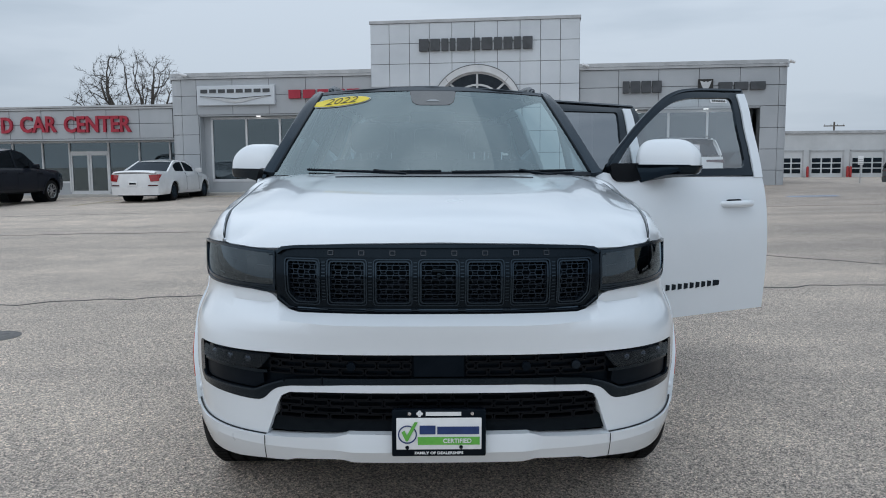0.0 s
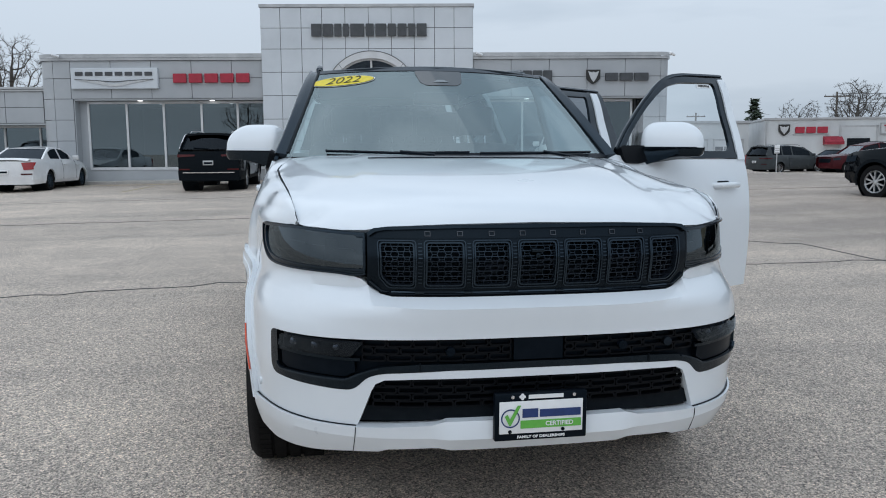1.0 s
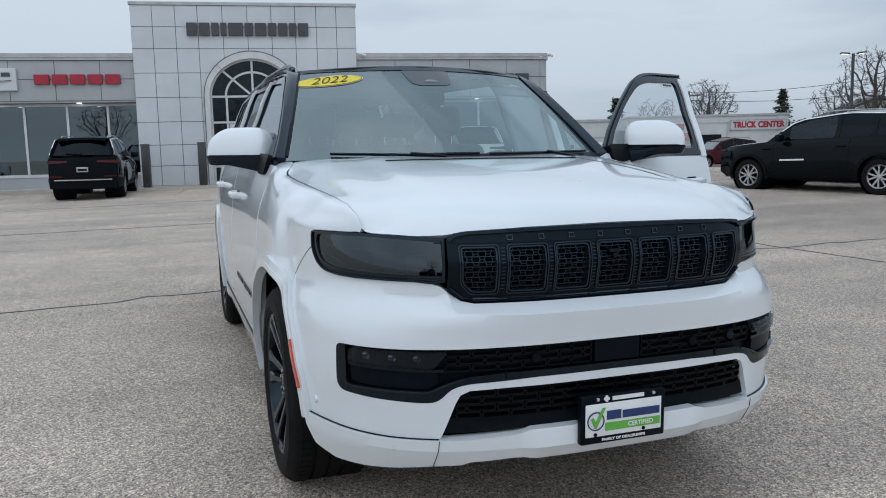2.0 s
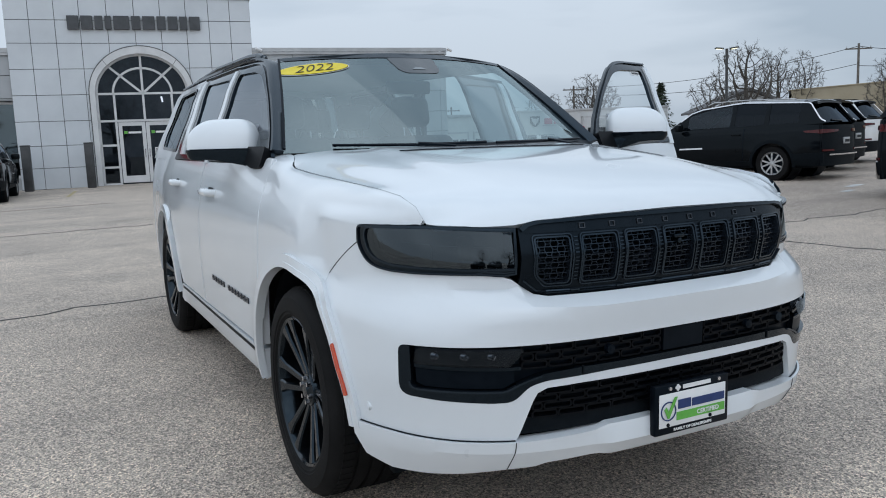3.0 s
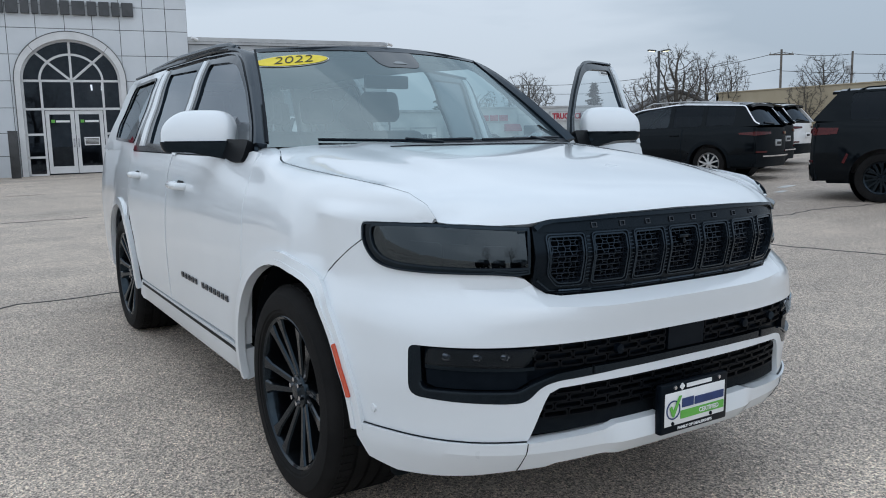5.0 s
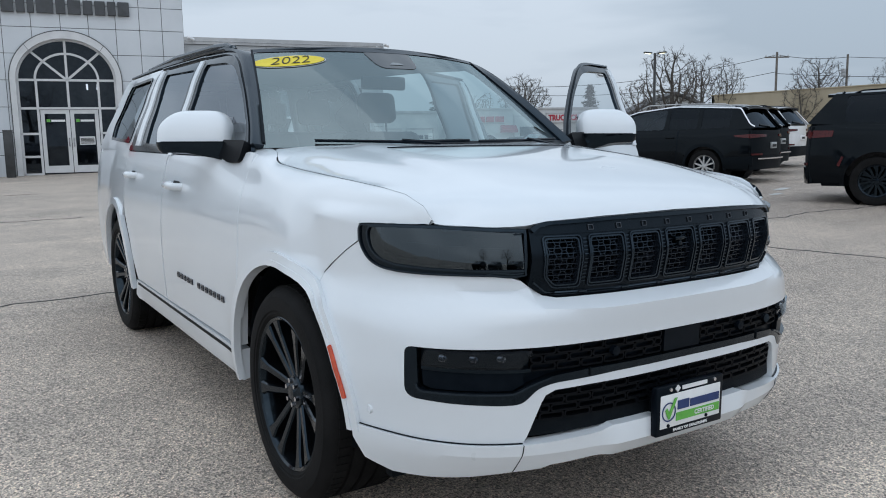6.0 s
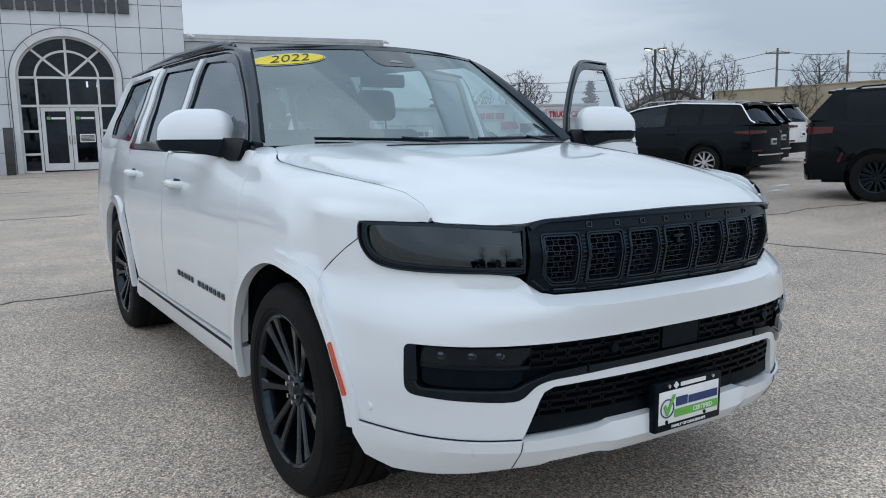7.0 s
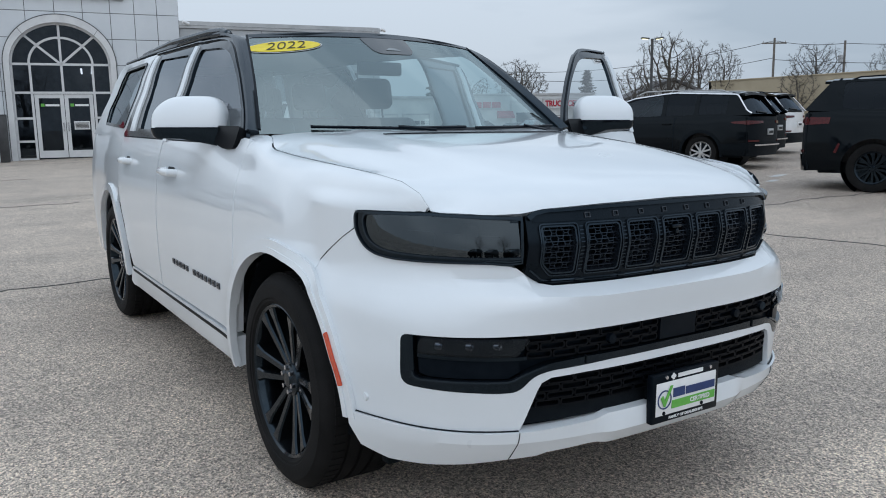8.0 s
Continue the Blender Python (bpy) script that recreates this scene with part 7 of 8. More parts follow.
        part("bumper_reflector", panel(tail, [(sgn * tw * 0.95, sill + 0.33), (sgn * tw * 0.6, sill + 0.33), (sgn * tw * 0.6, sill + 0.29), (sgn * tw * 0.95, sill + 0.29)], [], 0.08, off=0.02, thick=0.02, out=(0, 1, 0)), DARKRED, car)
    py = float(tail(0.0, lz[-1] - 0.30)[1])
    pl = part("plate", box(-0.15, 0.15, py - 0.01, py + 0.035, lz[-1] - 0.41, lz[-1] - 0.27, 0.01), CAP if body is P_BLACK else PLATEWHITE, car, "pale dealer plate")
    part("plate_bar", box(-0.12, 0.12, py + 0.03, py + 0.037, lz[-1] - 0.375, lz[-1] - 0.315), SATIN, pl)
    # glasshouse
    roof_mat = roof_mat or body

    def roofz(y):
        return np.interp(y, (c1, (c1 + c2) / 2 - 0.2, c2), (tz1, top, tz2))

    def belt(y):
        return np.interp(y, (c0, c1, c2, c3), (cz, np.interp(c1, ly, lz), np.interp(min(c2, length - 0.3), ly, lz), bz))

    def upper(y, z):
        y, z = np.broadcast_arrays(np.asarray(y, float), np.asarray(z, float))
        b = belt(y)
        t = np.clip((z - b) / np.maximum(top - b, 0.1), -0.1, 1.05)
        return np.stack([-half * (0.905 - 0.17 * t - 0.05 * t * t) * (0.5 + 0.5 * plan(y)), y, z], -1)

    sideo = [(c0 + 0.02, cz - 0.02), (c1, tz1 - 0.03), ((c1 + c2) / 2 - 0.2, top - 0.04), (c2, tz2 - 0.04), (c3 - 0.02, bz - 0.02)]
    sideo += [(y, float(belt(y)) - 0.03) for y in np.linspace(c3 - 0.05, c0 + 0.05, 8)]
    mid = (c1 + c2) / 2
    for sgn in (-1, 1):
        mm = (lambda vf: vf) if sgn < 0 else mirrored

        def zed(y, f):
            lo = float(belt(y)) + 0.02
            hi = float(np.interp(y, (c0, c1, mid - 0.2, c2, c3), (cz, tz1, top, tz2, bz))) - 0.075
            return lo + (hi - lo) * f
        cuts = [c0 + 0.55, mid - 0.35, mid + 0.45, last or c2 - 0.12] if bed is None and length > 4.9 and c3 > length - 0.5 else [c0 + 0.5, mid - 0.05, c2 + (c3 - c2) * 0.30]
        wins = []
        for a, b in zip(cuts[:-1], cuts[1:]):
            a2, b2 = a + 0.05, b - 0.05
            wins.append(rounded([(a2, zed(a2, 0)), (b2, zed(b2, 0)), (b2 - 0.0, zed(b2, 1)), ((a2 + b2) / 2, zed((a2 + b2) / 2, 1)), (a2, zed(a2, 1))], [0.03, 0.07, 0.07, 0, 0.03]))
        part("window_pillar", mm(panel(upper, sideo, wins, 0.12, thick=0.03, out=(-1, 0, 0))), (body if length > 4.9 and bed is None and c3 > length - 0.5 else SATIN) if body is not P_WHITE or cladding else body, car)
        for wi, wv in enumerate(wins):
            part("side_window", mm(panel(upper, wv, [], 0.2, off=-0.008, out=(-1, 0, 0))), FRONTPANE if wi == 0 and chrome else glass_mat, car, "dark side glass").visible_shadow = False
        if chrome:
            part("door_strip", mm(ribbon(left, [(c0 + 0.45, 0.74), (c0 + 1.05, 0.75)], 0.035, 0.010, 0.01, out=(-1, 0, 0))), CHROME, car, "small chrome strip")
            part("window_strip", mm(ribbon(upper, rounded([(y, zed(y, 1) + 0.03) for y in np.linspace(c0 + 0.4, c2 - 0.12, 12)] + [(c2 + 0.02, zed(c2 - 0.12, 1) + 0.02), (c3 - 0.12, bz + 0.06), (c3 - 0.02, bz + 0.01)], [0.0] * 12 + [0.10, 0.10, 0.0]), 0.026, 0.006, 0.02, out=(-1, 0, 0))), CHROME, car, "chrome window strip")
        part("roof_rail", mm(tube([(-half * 0.62, c1 + 0.25, top - 0.05), (-half * 0.62, c1 + 0.4, top + 0.005), (-half * 0.62, c2 - 1.5, top + 0.015), (-half * 0.62, c2 - 0.4, top - 0.02), (-half * 0.62, c2 - 0.25, top - 0.07)], 0.014, 6)), SILVERSIGN if chrome else SATIN, car) if lamps == "bar" and bed is None else None

    def topf(x, y):
        x, y = np.broadcast_arrays(np.asarray(x, float), np.asarray(y, float))
        return np.stack([x, y, roofz(y) - 0.05 * (np.abs(x) / (half * 0.7)) ** 2.5], -1)

    rw = half * 0.70
    part("roof", panel(topf, [(-rw, c1 + 0.05), (0, c1 - 0.06), (rw, c1 + 0.05), (rw * 1.02, mid), (rw, c2), (0, c2 + 0.08), (-rw, c2), (-rw * 1.02, mid)], [], 0.2, off=0.012, thick=0.05, out=(0, 0, 1)), roof_mat, car)
    if lamps == "bar" and bed is None:
        part("roof_spoiler", panel(topf, [(-rw * 0.98, c2 - 0.1), (rw * 0.98, c2 - 0.1), (rw * 0.92, c2 + 0.13), (-rw * 0.92, c2 + 0.13)], [], 0.2, off=-0.004, thick=0.045, out=(0, 0, 1)), body if body is not P_WHITE else SATIN, car)
    for nm, y0, z0, y1, z1 in (("windscreen", c0, cz, c1, tz1), ("rear_window", c3, bz, c2, tz2)):
        def gl(u, v, y0=y0, z0=z0, y1=y1, z1=z1):
            u, v = np.broadcast_arrays(np.asarray(u, float), np.asarray(v, float))
            bow = 0.12 * u * u * (1 if y1 > y0 else -1)
            return np.stack([u * half * (0.86 - 0.17 * v) * (0.5 + 0.5 * plan(y0)), y0 + bow + (y1 - y0) * v, z0 - 0.01 + (z1 - z0 + 0.01) * v], -1)
        part(nm, panel(gl, [(-1, 0), (1, 0), (1, 1), (-1, 1)], [], 0.25, out=(0, -1 if y1 > y0 else 1, 0.3)), glass_mat if nm != "windscreen" else SIDEGLASS, car, "dark glass").visible_shadow = False
        for e in (-1, 1):
            part("glass_surround", ribbon(gl, [(e, 0), (e, 1)], 0.10, 0.008, 0.03, out=(0, -1 if y1 > y0 else 1, 0.3)), SATIN if body is P_BLACK else body, car)
        if nm == "rear_window" and bed is None and lamps == "bar":
            part("wiper", ribbon(gl, [(0.0, 0.04), (0.55, 0.10)], 0.05, 0.02, 0.02, out=(0, 1, 0.3)), SATIN, car)
    part("cabin_core", box(-half * 0.75, half * 0.75, c0 + 0.35, c3 - 0.3, 0.45, float(cz) - 0.04, 0.05), CABIN, car)
    part("seat_row", joined(*[box(x - 0.24, x + 0.24, y, y + 0.16, float(cz) - 0.3, float(cz) + 0.32, 0.05) for x in (-0.4, 0.4) for y in (mid - 0.35, min(mid + 0.6, c2 - 0.1))]), CABIN, car)
    part("underbody", box(-half * 0.8, half * 0.8, 0.3, length - 0.35, sill - 0.06, sill + 0.12, 0.02), PLASTIC, car)
    if bed is not None:
        part("bed", joined(box(-half * 0.88, half * 0.88, bed, length - 0.1, sill + 0.3, lz[-1] - 0.35), box(-half * 0.9, -half * 0.8, bed, length - 0.06, lz[-1] - 0.4, lz[-1] + 0.0, 0.02), box(half * 0.8, half * 0.9, bed, length - 0.06, lz[-1] - 0.4, lz[-1], 0.02), box(-half * 0.85, half * 0.85, bed, bed + 0.06, sill + 0.3, lz[-1], 0.02)), body, car)
    return car


def parked(hub_x, hub_y, side_sign, half, hub_along, yaw):
    """A pose that sets one wheel's foot at (hub_x, hub_y). yaw: clockwise turn of the vehicle's heading from +y; the model's nose points to -y."""
    turn = pose(0, 0, 0, 0, 0, 180 - yaw)
    off = turn @ Vector((side_sign * (half - 0.03), hub_along, 0))
    x, y = hub_x - off.x, hub_y - off.y
    return Matrix.Translation((x, y, float(ground_at(hub_x, hub_y)) - 0.005)) @ turn


SUV_L = dict(length=5.20, half=0.98, top=1.80, hubs=(0.92, 4.01), r=0.385, line=[(0, 0.98), (0.25, 1.06), (1.2, 1.15), (1.6, 1.18), (3.5, 1.21), (5.0, 1.24), (5.2, 1.18)], glass_line=((1.30, 1.16), (2.05, 1.68), (4.72, 1.72), (5.12, 1.25)), sill=0.34, chrome=True, cladding=True)
# model x is mirrored by the half turn: side_sign +1 is the vehicle's left
vehicle("parked_suv", "black three-row SUV with chrome window strip, parked in the row", parked(12.74, 10.23, 1, 0.98, 4.01, -15), P_BLACK, group="parked cars", **SUV_L)
vehicle("parked_suv", "black three-row SUV behind another black SUV", parked(12.74 + 2.46, 10.23 + 1.44, 1, 0.98, 4.01, -15), P_BLACK, group="parked cars", **SUV_L)
vehicle("parked_suv", "black three-row SUV with its tail to the lot, before the showroom", parked(-2.40, 22.95, -1, 0.98, 4.01, 4), P_BLACK, group="parked cars", **SUV_L)
vehicle("parked_suv", "white SUV with dark glass in the parked row", parked(12.74 + 5.25, 10.23 + 2.72, 1, 0.98, 4.01, -15), P_WHITE, group="parked cars", **{**SUV_L, "chrome": False})
vehicle("parked_suv", "white SUV nosed up to the showroom wing", parked(7.05, 21.6, 1, 0.96, 3.95, 8), P_WHITE, group="parked cars", **{**SUV_L, "chrome": False, "cladding": False, "half": 0.96})
vehicle("boxy_suv", "black full-size SUV with black wheels", parked(10.80, 5.21, -1, 1.03, 4.10, 158), P_BLACK, length=5.30, half=1.03, top=1.90, hubs=(0.98, 4.10), r=0.405, line=[(0, 1.08), (0.25, 1.14), (1.4, 1.26), (1.7, 1.27), (3.5, 1.31), (5.12, 1.36), (5.30, 1.30)], glass_line=((1.45, 1.27), (2.1, 1.80), (4.80, 1.87), (5.20, 1.38)), sill=0.36, last=4.66, rim_mat=RIMBLACK, spokes=7, group="parked cars")
vehicle("sedan", "white four-door sedan with red tail lamps, parked by the showroom", parked(-9.0, 25.7, -1, 0.925, 3.95, 6), P_WHITE, length=5.09, half=0.925, top=1.47, hubs=(1.0, 3.81), r=0.33, line=[(0, 0.74), (0.3, 0.82), (1.3, 0.98), (1.6, 1.0), (3.6, 1.03), (4.2, 1.04), (4.9, 1.05), (5.09, 0.98)], glass_line=((1.30, 0.99), (2.15, 1.40), (3.35, 1.42), (4.20, 1.05)), sill=0.26, rim_mat=GRAPHITE, spokes=8, lamps="block", group="parked cars", glass_mat=PRIVACY)
vehicle("pickup_truck", "dark blue-black pickup truck parked by the shop doors", parked(-13.87, 27.04, -1, 1.02, 1.0, 8), P_NAVY, length=5.9, half=1.02, top=1.95, hubs=(1.0, 4.57), r=0.405, line=[(0, 1.05), (0.3, 1.13), (1.4, 1.22), (1.8, 1.24), (3.9, 1.27), (4.2, 1.30), (5.8, 1.32), (5.9, 1.25)], glass_line=((1.55, 1.23), (2.25, 1.82), (3.65, 1.85), (3.95, 1.28)), sill=0.42, bed=4.0, lamps="block", group="parked cars")
vehicle("minivan", "dark grey minivan parked by the truck shop", Matrix.Translation((31.9, 43.4, 0.0)) @ pose(0, 0, -0.10, 0, 0, 102), P_GREY, length=5.15, half=0.99, top=1.75, hubs=(0.95, 4.03), r=0.34, line=[(0, 0.86), (0.3, 0.95), (1.1, 1.06), (1.5, 1.08), (3.5, 1.12), (5.0, 1.14), (5.15, 1.06)], glass_line=((0.95, 1.06), (1.9, 1.62), (4.75, 1.68), (5.08, 1.16)), sill=0.28, group="parked cars")
vehicle("parked_suv", "maroon full-size SUV with silver wheels by the truck shop", Matrix.Translation((29.9, 39.9, -0.10)) @ pose(0, 0, 0, 0, 0, -90), P_MAROON, group="parked cars", **{**SUV_L, "chrome": False, "cladding": False, "top": 1.90})
vehicle("sedan", "dark sedan parked among the far cars", Matrix.Translation((36.2, 44.5, -0.10)) @ pose(0, 0, 0, 0, 0, 110), P_GREY, length=4.8, half=0.92, top=1.50, hubs=(0.95, 3.75), r=0.33, line=[(0, 0.74), (0.3, 0.82), (1.3, 0.98), (1.6, 1.0), (3.6, 1.03), (4.2, 1.04), (4.7, 1.05), (4.8, 0.98)], glass_line=((1.30, 0.99), (2.1, 1.42), (3.3, 1.44), (4.05, 1.05)), sill=0.26, lamps="block", group="parked cars")

# the row behind the camera, seen only in the lamps and the paint
for i, (x, y, yaw) in enumerate(((-13.5, -15.0, 172), (-9.6, -16.0, 176), (-5.6, -16.6, 180), (-1.6, -16.8, 183), (2.4, -16.4, 187))):
    vehicle("parked_suv", "black three-row SUV in the row across the lane", Matrix.Translation((x, y, float(ground_at(x, y)))) @ pose(0, 0, 0, 0, 0, yaw), (P_BLACK, P_GREY, P_BLACK, P_MAROON, P_BLACK)[i], group="parked cars", **{**SUV_L, "chrome": False, "cladding": False})

# ---- far buildings ----
SIDING = mottled(material("white_metal_siding", (0.55, 0.57, 0.58), 0.6), (0.50, 0.52, 0.53), (0.60, 0.62, 0.63), 0.4)
BEIGE = mottled(material("beige_block_wall", (0.36, 0.31, 0.22), 0.85), (0.33, 0.285, 0.20), (0.40, 0.345, 0.25), 0.3)
SHINGLE = mottled(material("grey_shingles", (0.11, 0.11, 0.115), 0.9), (0.09, 0.09, 0.095), (0.14, 0.14, 0.145), 2.0)
AWNING = mottled(material("faded_red_fabric", (0.28, 0.02, 0.04), 0.85), (0.20, 0.015, 0.03), (0.34, 0.03, 0.05), 3.0)
REDPOST = mottled(material("red_post_paint", (0.36, 0.02, 0.02), 0.5), (0.32, 0.016, 0.016), (0.40, 0.028, 0.028), 4.0)
LAMPGLOW = bpy.data.materials.new("lamp_glow")
LAMPGLOW.use_nodes = True
shader(LAMPGLOW).inputs["Emission Color"].default_value = (1.0, 0.95, 0.55, 1)
shader(LAMPGLOW).inputs["Emission Strength"].default_value = 2.0

TF = Matrix.Translation((41.5, 64.6, -0.2)) @ pose(0, 0, 0, 0, 0, -22.5)
shop = thing("truck_shop", "long white metal-sided truck shop with flat roof", "building", TF)
part("wall", joined(box(0, 15.2, 0, 0.25, 0, 4.25), box(0, 0.25, 0.2, 12, 0, 4.25), box(14.95, 15.2, 0.2, 12, 0, 4.25), box(0, 15.2, 11.8, 12, 0, 4.25)), SIDING, shop, flat=True)
part("roof", box(-0.1, 15.3, -0.12, 12.1, 4.25, 4.45, 0.02), CAP, shop, "grey metal roof edge", flat=True)
part("siding_rib", joined(*[box(u, u + 0.03, -0.02, 0.0, 0, 4.24) for u in np.arange(0.3, 15.2, 0.6)]), SIDING, shop, flat=True)
dr = part("roller_door", box(6.5, 9.4, -0.04, 0.02, 0, 3.55), SIDING, shop, "closed white roller door", flat=True)
part("door_slat", joined(*[box(6.55, 9.35, -0.06, -0.035, z, z + 0.42) for z in np.arange(0.03, 3.4, 0.45)]), SIDING, dr, flat=True)
part("door_frame", joined(box(6.35, 6.5, -0.08, 0.0, 0, 3.7), box(9.4, 9.55, -0.08, 0.0, 0, 3.7), box(6.35, 9.55, -0.08, 0.0, 3.55, 3.7)), CAP, dr, flat=True)
part("awning", prism([(0, 2.75), (-0.9, 2.25), (-0.9, 2.0), (0, 2.0)], lambda y, z: np.array([5.0, y, z]), 1.6, (1, 0, 0)), AWNING, shop, "faded red fabric awning", flat=True)
part("window", box(7.0, 8.9, -0.10, -0.05, 1.35, 2.55), PRIVACY, shop, flat=True)
part("pipe", tube([(0.12, -0.08, 0), (0.12, -0.08, 4.2)], 0.06, 6), CAP, shop)
em = thing("far_maker_sign", "red blocks and a black shield on the shop wall", "sign", TF)
for u0, u1 in name_spans(2.6, 5.35, [1, 1, 1.1], 0.15):
    part("letter_block", box(u0, u1, -0.16, -0.02, 3.05, 3.62, 0.02), REDSIGN, em, flat=True)
part("sign_rail", box(2.4, 5.5, -0.10, -0.02, 2.90, 2.98), CAP, em, flat=True)
part("shield", prism([(1.15, 3.85), (2.15, 3.85), (2.12, 3.2), (1.9, 2.95), (1.65, 2.8), (1.4, 2.95), (1.18, 3.2)], lambda x, z: np.array([x, -0.02, z]), 0.12, (0, -1, 0)), INK, em, flat=True)
part("shield_face", prism([(1.27, 3.72), (1.55, 3.6), (1.65, 3.66), (1.75, 3.6), (2.03, 3.72), (1.95, 3.35), (1.65, 2.95), (1.35, 3.35)], lambda x, z: np.array([x, -0.13, z]), 0.06, (0, -1, 0)), SILVERSIGN, em, flat=True)
tc = thing("truck_center_sign", "white framed board with red words", "sign", TF)
part("board", box(9.75, 14.95, -0.12, -0.02, 2.95, 3.85, 0.02), SIDING, tc, flat=True)
part("board_frame", joined(box(9.7, 15.0, -0.15, -0.02, 3.82, 3.9), box(9.7, 15.0, -0.15, -0.02, 2.9, 2.98), box(9.7, 9.78, -0.15, -0.02, 2.9, 3.9), box(14.92, 15.0, -0.15, -0.02, 2.9, 3.9)), CAP, tc, flat=True)
lettering("word_truck", "TRUCK", 0.78, 0.02, REDSIGN, tc, pose(11.05, -0.15, 3.39, 90, 0, 0), 0.03, width=2.2)
lettering("word_center", "CENTER", 0.78, 0.02, REDSIGN, tc, pose(13.55, -0.15, 3.39, 90, 0, 0), 0.03, width=2.5)

GF = Matrix.Translation((28.0, 68.2, -0.3)) @ pose(0, 0, 0, 0, 0, -7)
gar = thing("service_garage", "low white service garage with glazed overhead doors", "building", GF)
part("wall", joined(box(-6, 13.2, 0, 0.25, 0, 4.15), box(12.95, 13.2, 0.2, 10, 0, 4.15), box(-6, 13.2, 9.8, 10, 0, 4.15)), SIDING, gar, flat=True)
part("roof", box(-6, 13.35, -0.15, 10.1, 4.15, 4.40, 0.02), CAP, gar, flat=True)
for u in (3.0, 6.45, 9.9):
    d = part("overhead_door", box(u, u + 2.7, -0.05, 0.02, 0, 2.55), SIDING, gar, "white overhead door with window rows", flat=True)
    part("door_frame", joined(box(u - 0.12, u, -0.10, 0.0, 0, 2.7), box(u + 2.7, u + 2.82, -0.10, 0.0, 0, 2.7), box(u - 0.12, u + 2.82, -0.10, 0.0, 2.55, 2.7)), CAP, d, flat=True)
    for i in range(3):
        for j in range(3):
            part("pane", box(u + 0.10 + i * 0.87, u + 0.83 + i * 0.87, -0.07, -0.045, 0.65 + j * 0.48, 1.02 + j * 0.48), BLACK, d, flat=True)
for u in (2.6, 6.05, 9.45, 9.7, 12.85):
    q = GF @ Vector((u, -0.5, 0))
    thing("red_bollard", "red painted steel bollard by the garage doors", "bollard", Matrix.Translation((q.x, q.y, q.z)), "garage bollards", vf=joined(lathe([(0.11, 0), (0.11, 1.15), (0.08, 1.24), (0.001, 1.27)], 12, "z")), mat=REDPOST)

blk = thing("beige_building", "long low beige block building", "building", Matrix.Identity(4))
part("wall", joined(box(71, 71.3, 5, 57, -0.5, 5.45), box(71, 95, 56.7, 57, -0.5, 5.45)), BEIGE, blk, flat=True)
part("coping", box(70.9, 71.4, 5, 57.1, 5.45, 5.56, 0.02), BEIGE, blk, flat=True)
part("roof", box(71.2, 95, 5, 56.9, 5.2, 5.3), CAP, blk, flat=True)

hs = thing("house", "small house with grey shingled gable roof", "house", Matrix.Translation((57.5, 51.5, 0.5)) @ pose(0, 0, 0, 0, 0, -32))
part("wall", box(-4, 4, -3, 3, -0.3, 2.9), SIDING, hs, flat=True)
part("roof", prism([(-4.6, 2.8), (0, 4.7), (4.6, 2.8), (4.6, 2.6), (0, 4.45), (-4.6, 2.6)], lambda x, z: np.array([x, -3.4, z]), 6.8, (0, 1, 0)), SHINGLE, hs, flat=True)
part("gable", prism([(-3.9, 2.75), (0, 4.4), (3.9, 2.75)], lambda x, z: np.array([x, -3.05, z]), 0.1, (0, 1, 0)), SIDING, hs, flat=True)

# ---- poles, lamps, signs ----
WOOD = mottled(material("weathered_pole_wood", (0.13, 0.115, 0.10), 0.9), (0.10, 0.09, 0.08), (0.17, 0.15, 0.13), 2.0)
WIRE = mottled(material("black_cable", (0.03, 0.03, 0.032), 0.7), (0.025, 0.025, 0.026), (0.04, 0.04, 0.042), 2.0)
lp = thing("lot_lamp", "tall black lot lamp with two lit heads", "street lamp", Matrix.Translation((43.1, 39.7, 0.0)) @ pose(0, 0, 0, 0, 0, -32))
part("pole", tube([(0, 0, 0), (0, 0, 7.25)], 0.10, 10), DARKMETAL, lp)
part("pole_base", lathe([(0.28, 0), (0.28, 0.55), (0.1, 0.6)], 14, "z"), CLADMID, lp)
for s_ in (-1, 1):
    hd = part("lamp_head", moved(box(-0.30, 0.30, -0.20, 0.20, -0.05, 0.06, 0.05), pose(s_ * 0.52, 0, 7.28, 0, -s_ * 6, 0)), DARKMETAL, lp)
    part("lamp_face", moved(box(-0.20, 0.20, -0.13, 0.13, -0.065, -0.04, 0.0), pose(s_ * 0.52, 0, 7.28, 0, -s_ * 6, 0)), LAMPGLOW, hd, "lit lamp face")


def utility_pole(x, y, top, yaw, arm=1.2, label="weathered wooden utility pole with crossarm"):
    u = thing("utility_pole", label, "utility pole", Matrix.Translation((x, y, -0.3)) @ pose(0, 0, 0, 0, 0, yaw), "utility poles")
    part("pole", tube([(0, 0, 0), (0, 0, top + 0.3)], 0.16, 8, [1.0, 0.75]), WOOD, u)
    if arm:
        part("crossarm", box(-arm, arm, -0.06, 0.06, top - 0.35, top - 0.2, 0.01), WOOD, u)
        for i in range(4):
            part("insulator", moved(lathe([(0.05, 0), (0.07, 0.08), (0.03, 0.22)], 8, "z"), pose((-1 + 2 * i / 3) * arm * 0.9, 0, top - 0.2)), CAP, u)
    else:
        part("transformer", moved(lathe([(0.001, 0), (0.28, 0.0), (0.28, 0.85), (0.12, 0.95)], 12, "z"), pose(-0.42, 0, top - 2.2)), CAP, u)
    return u


utility_pole(79.9, 55.3, 10.4, -32, 1.4)
utility_pole(86.6, 50.9, 10.0, -32, 0, "wooden utility pole with a transformer can")
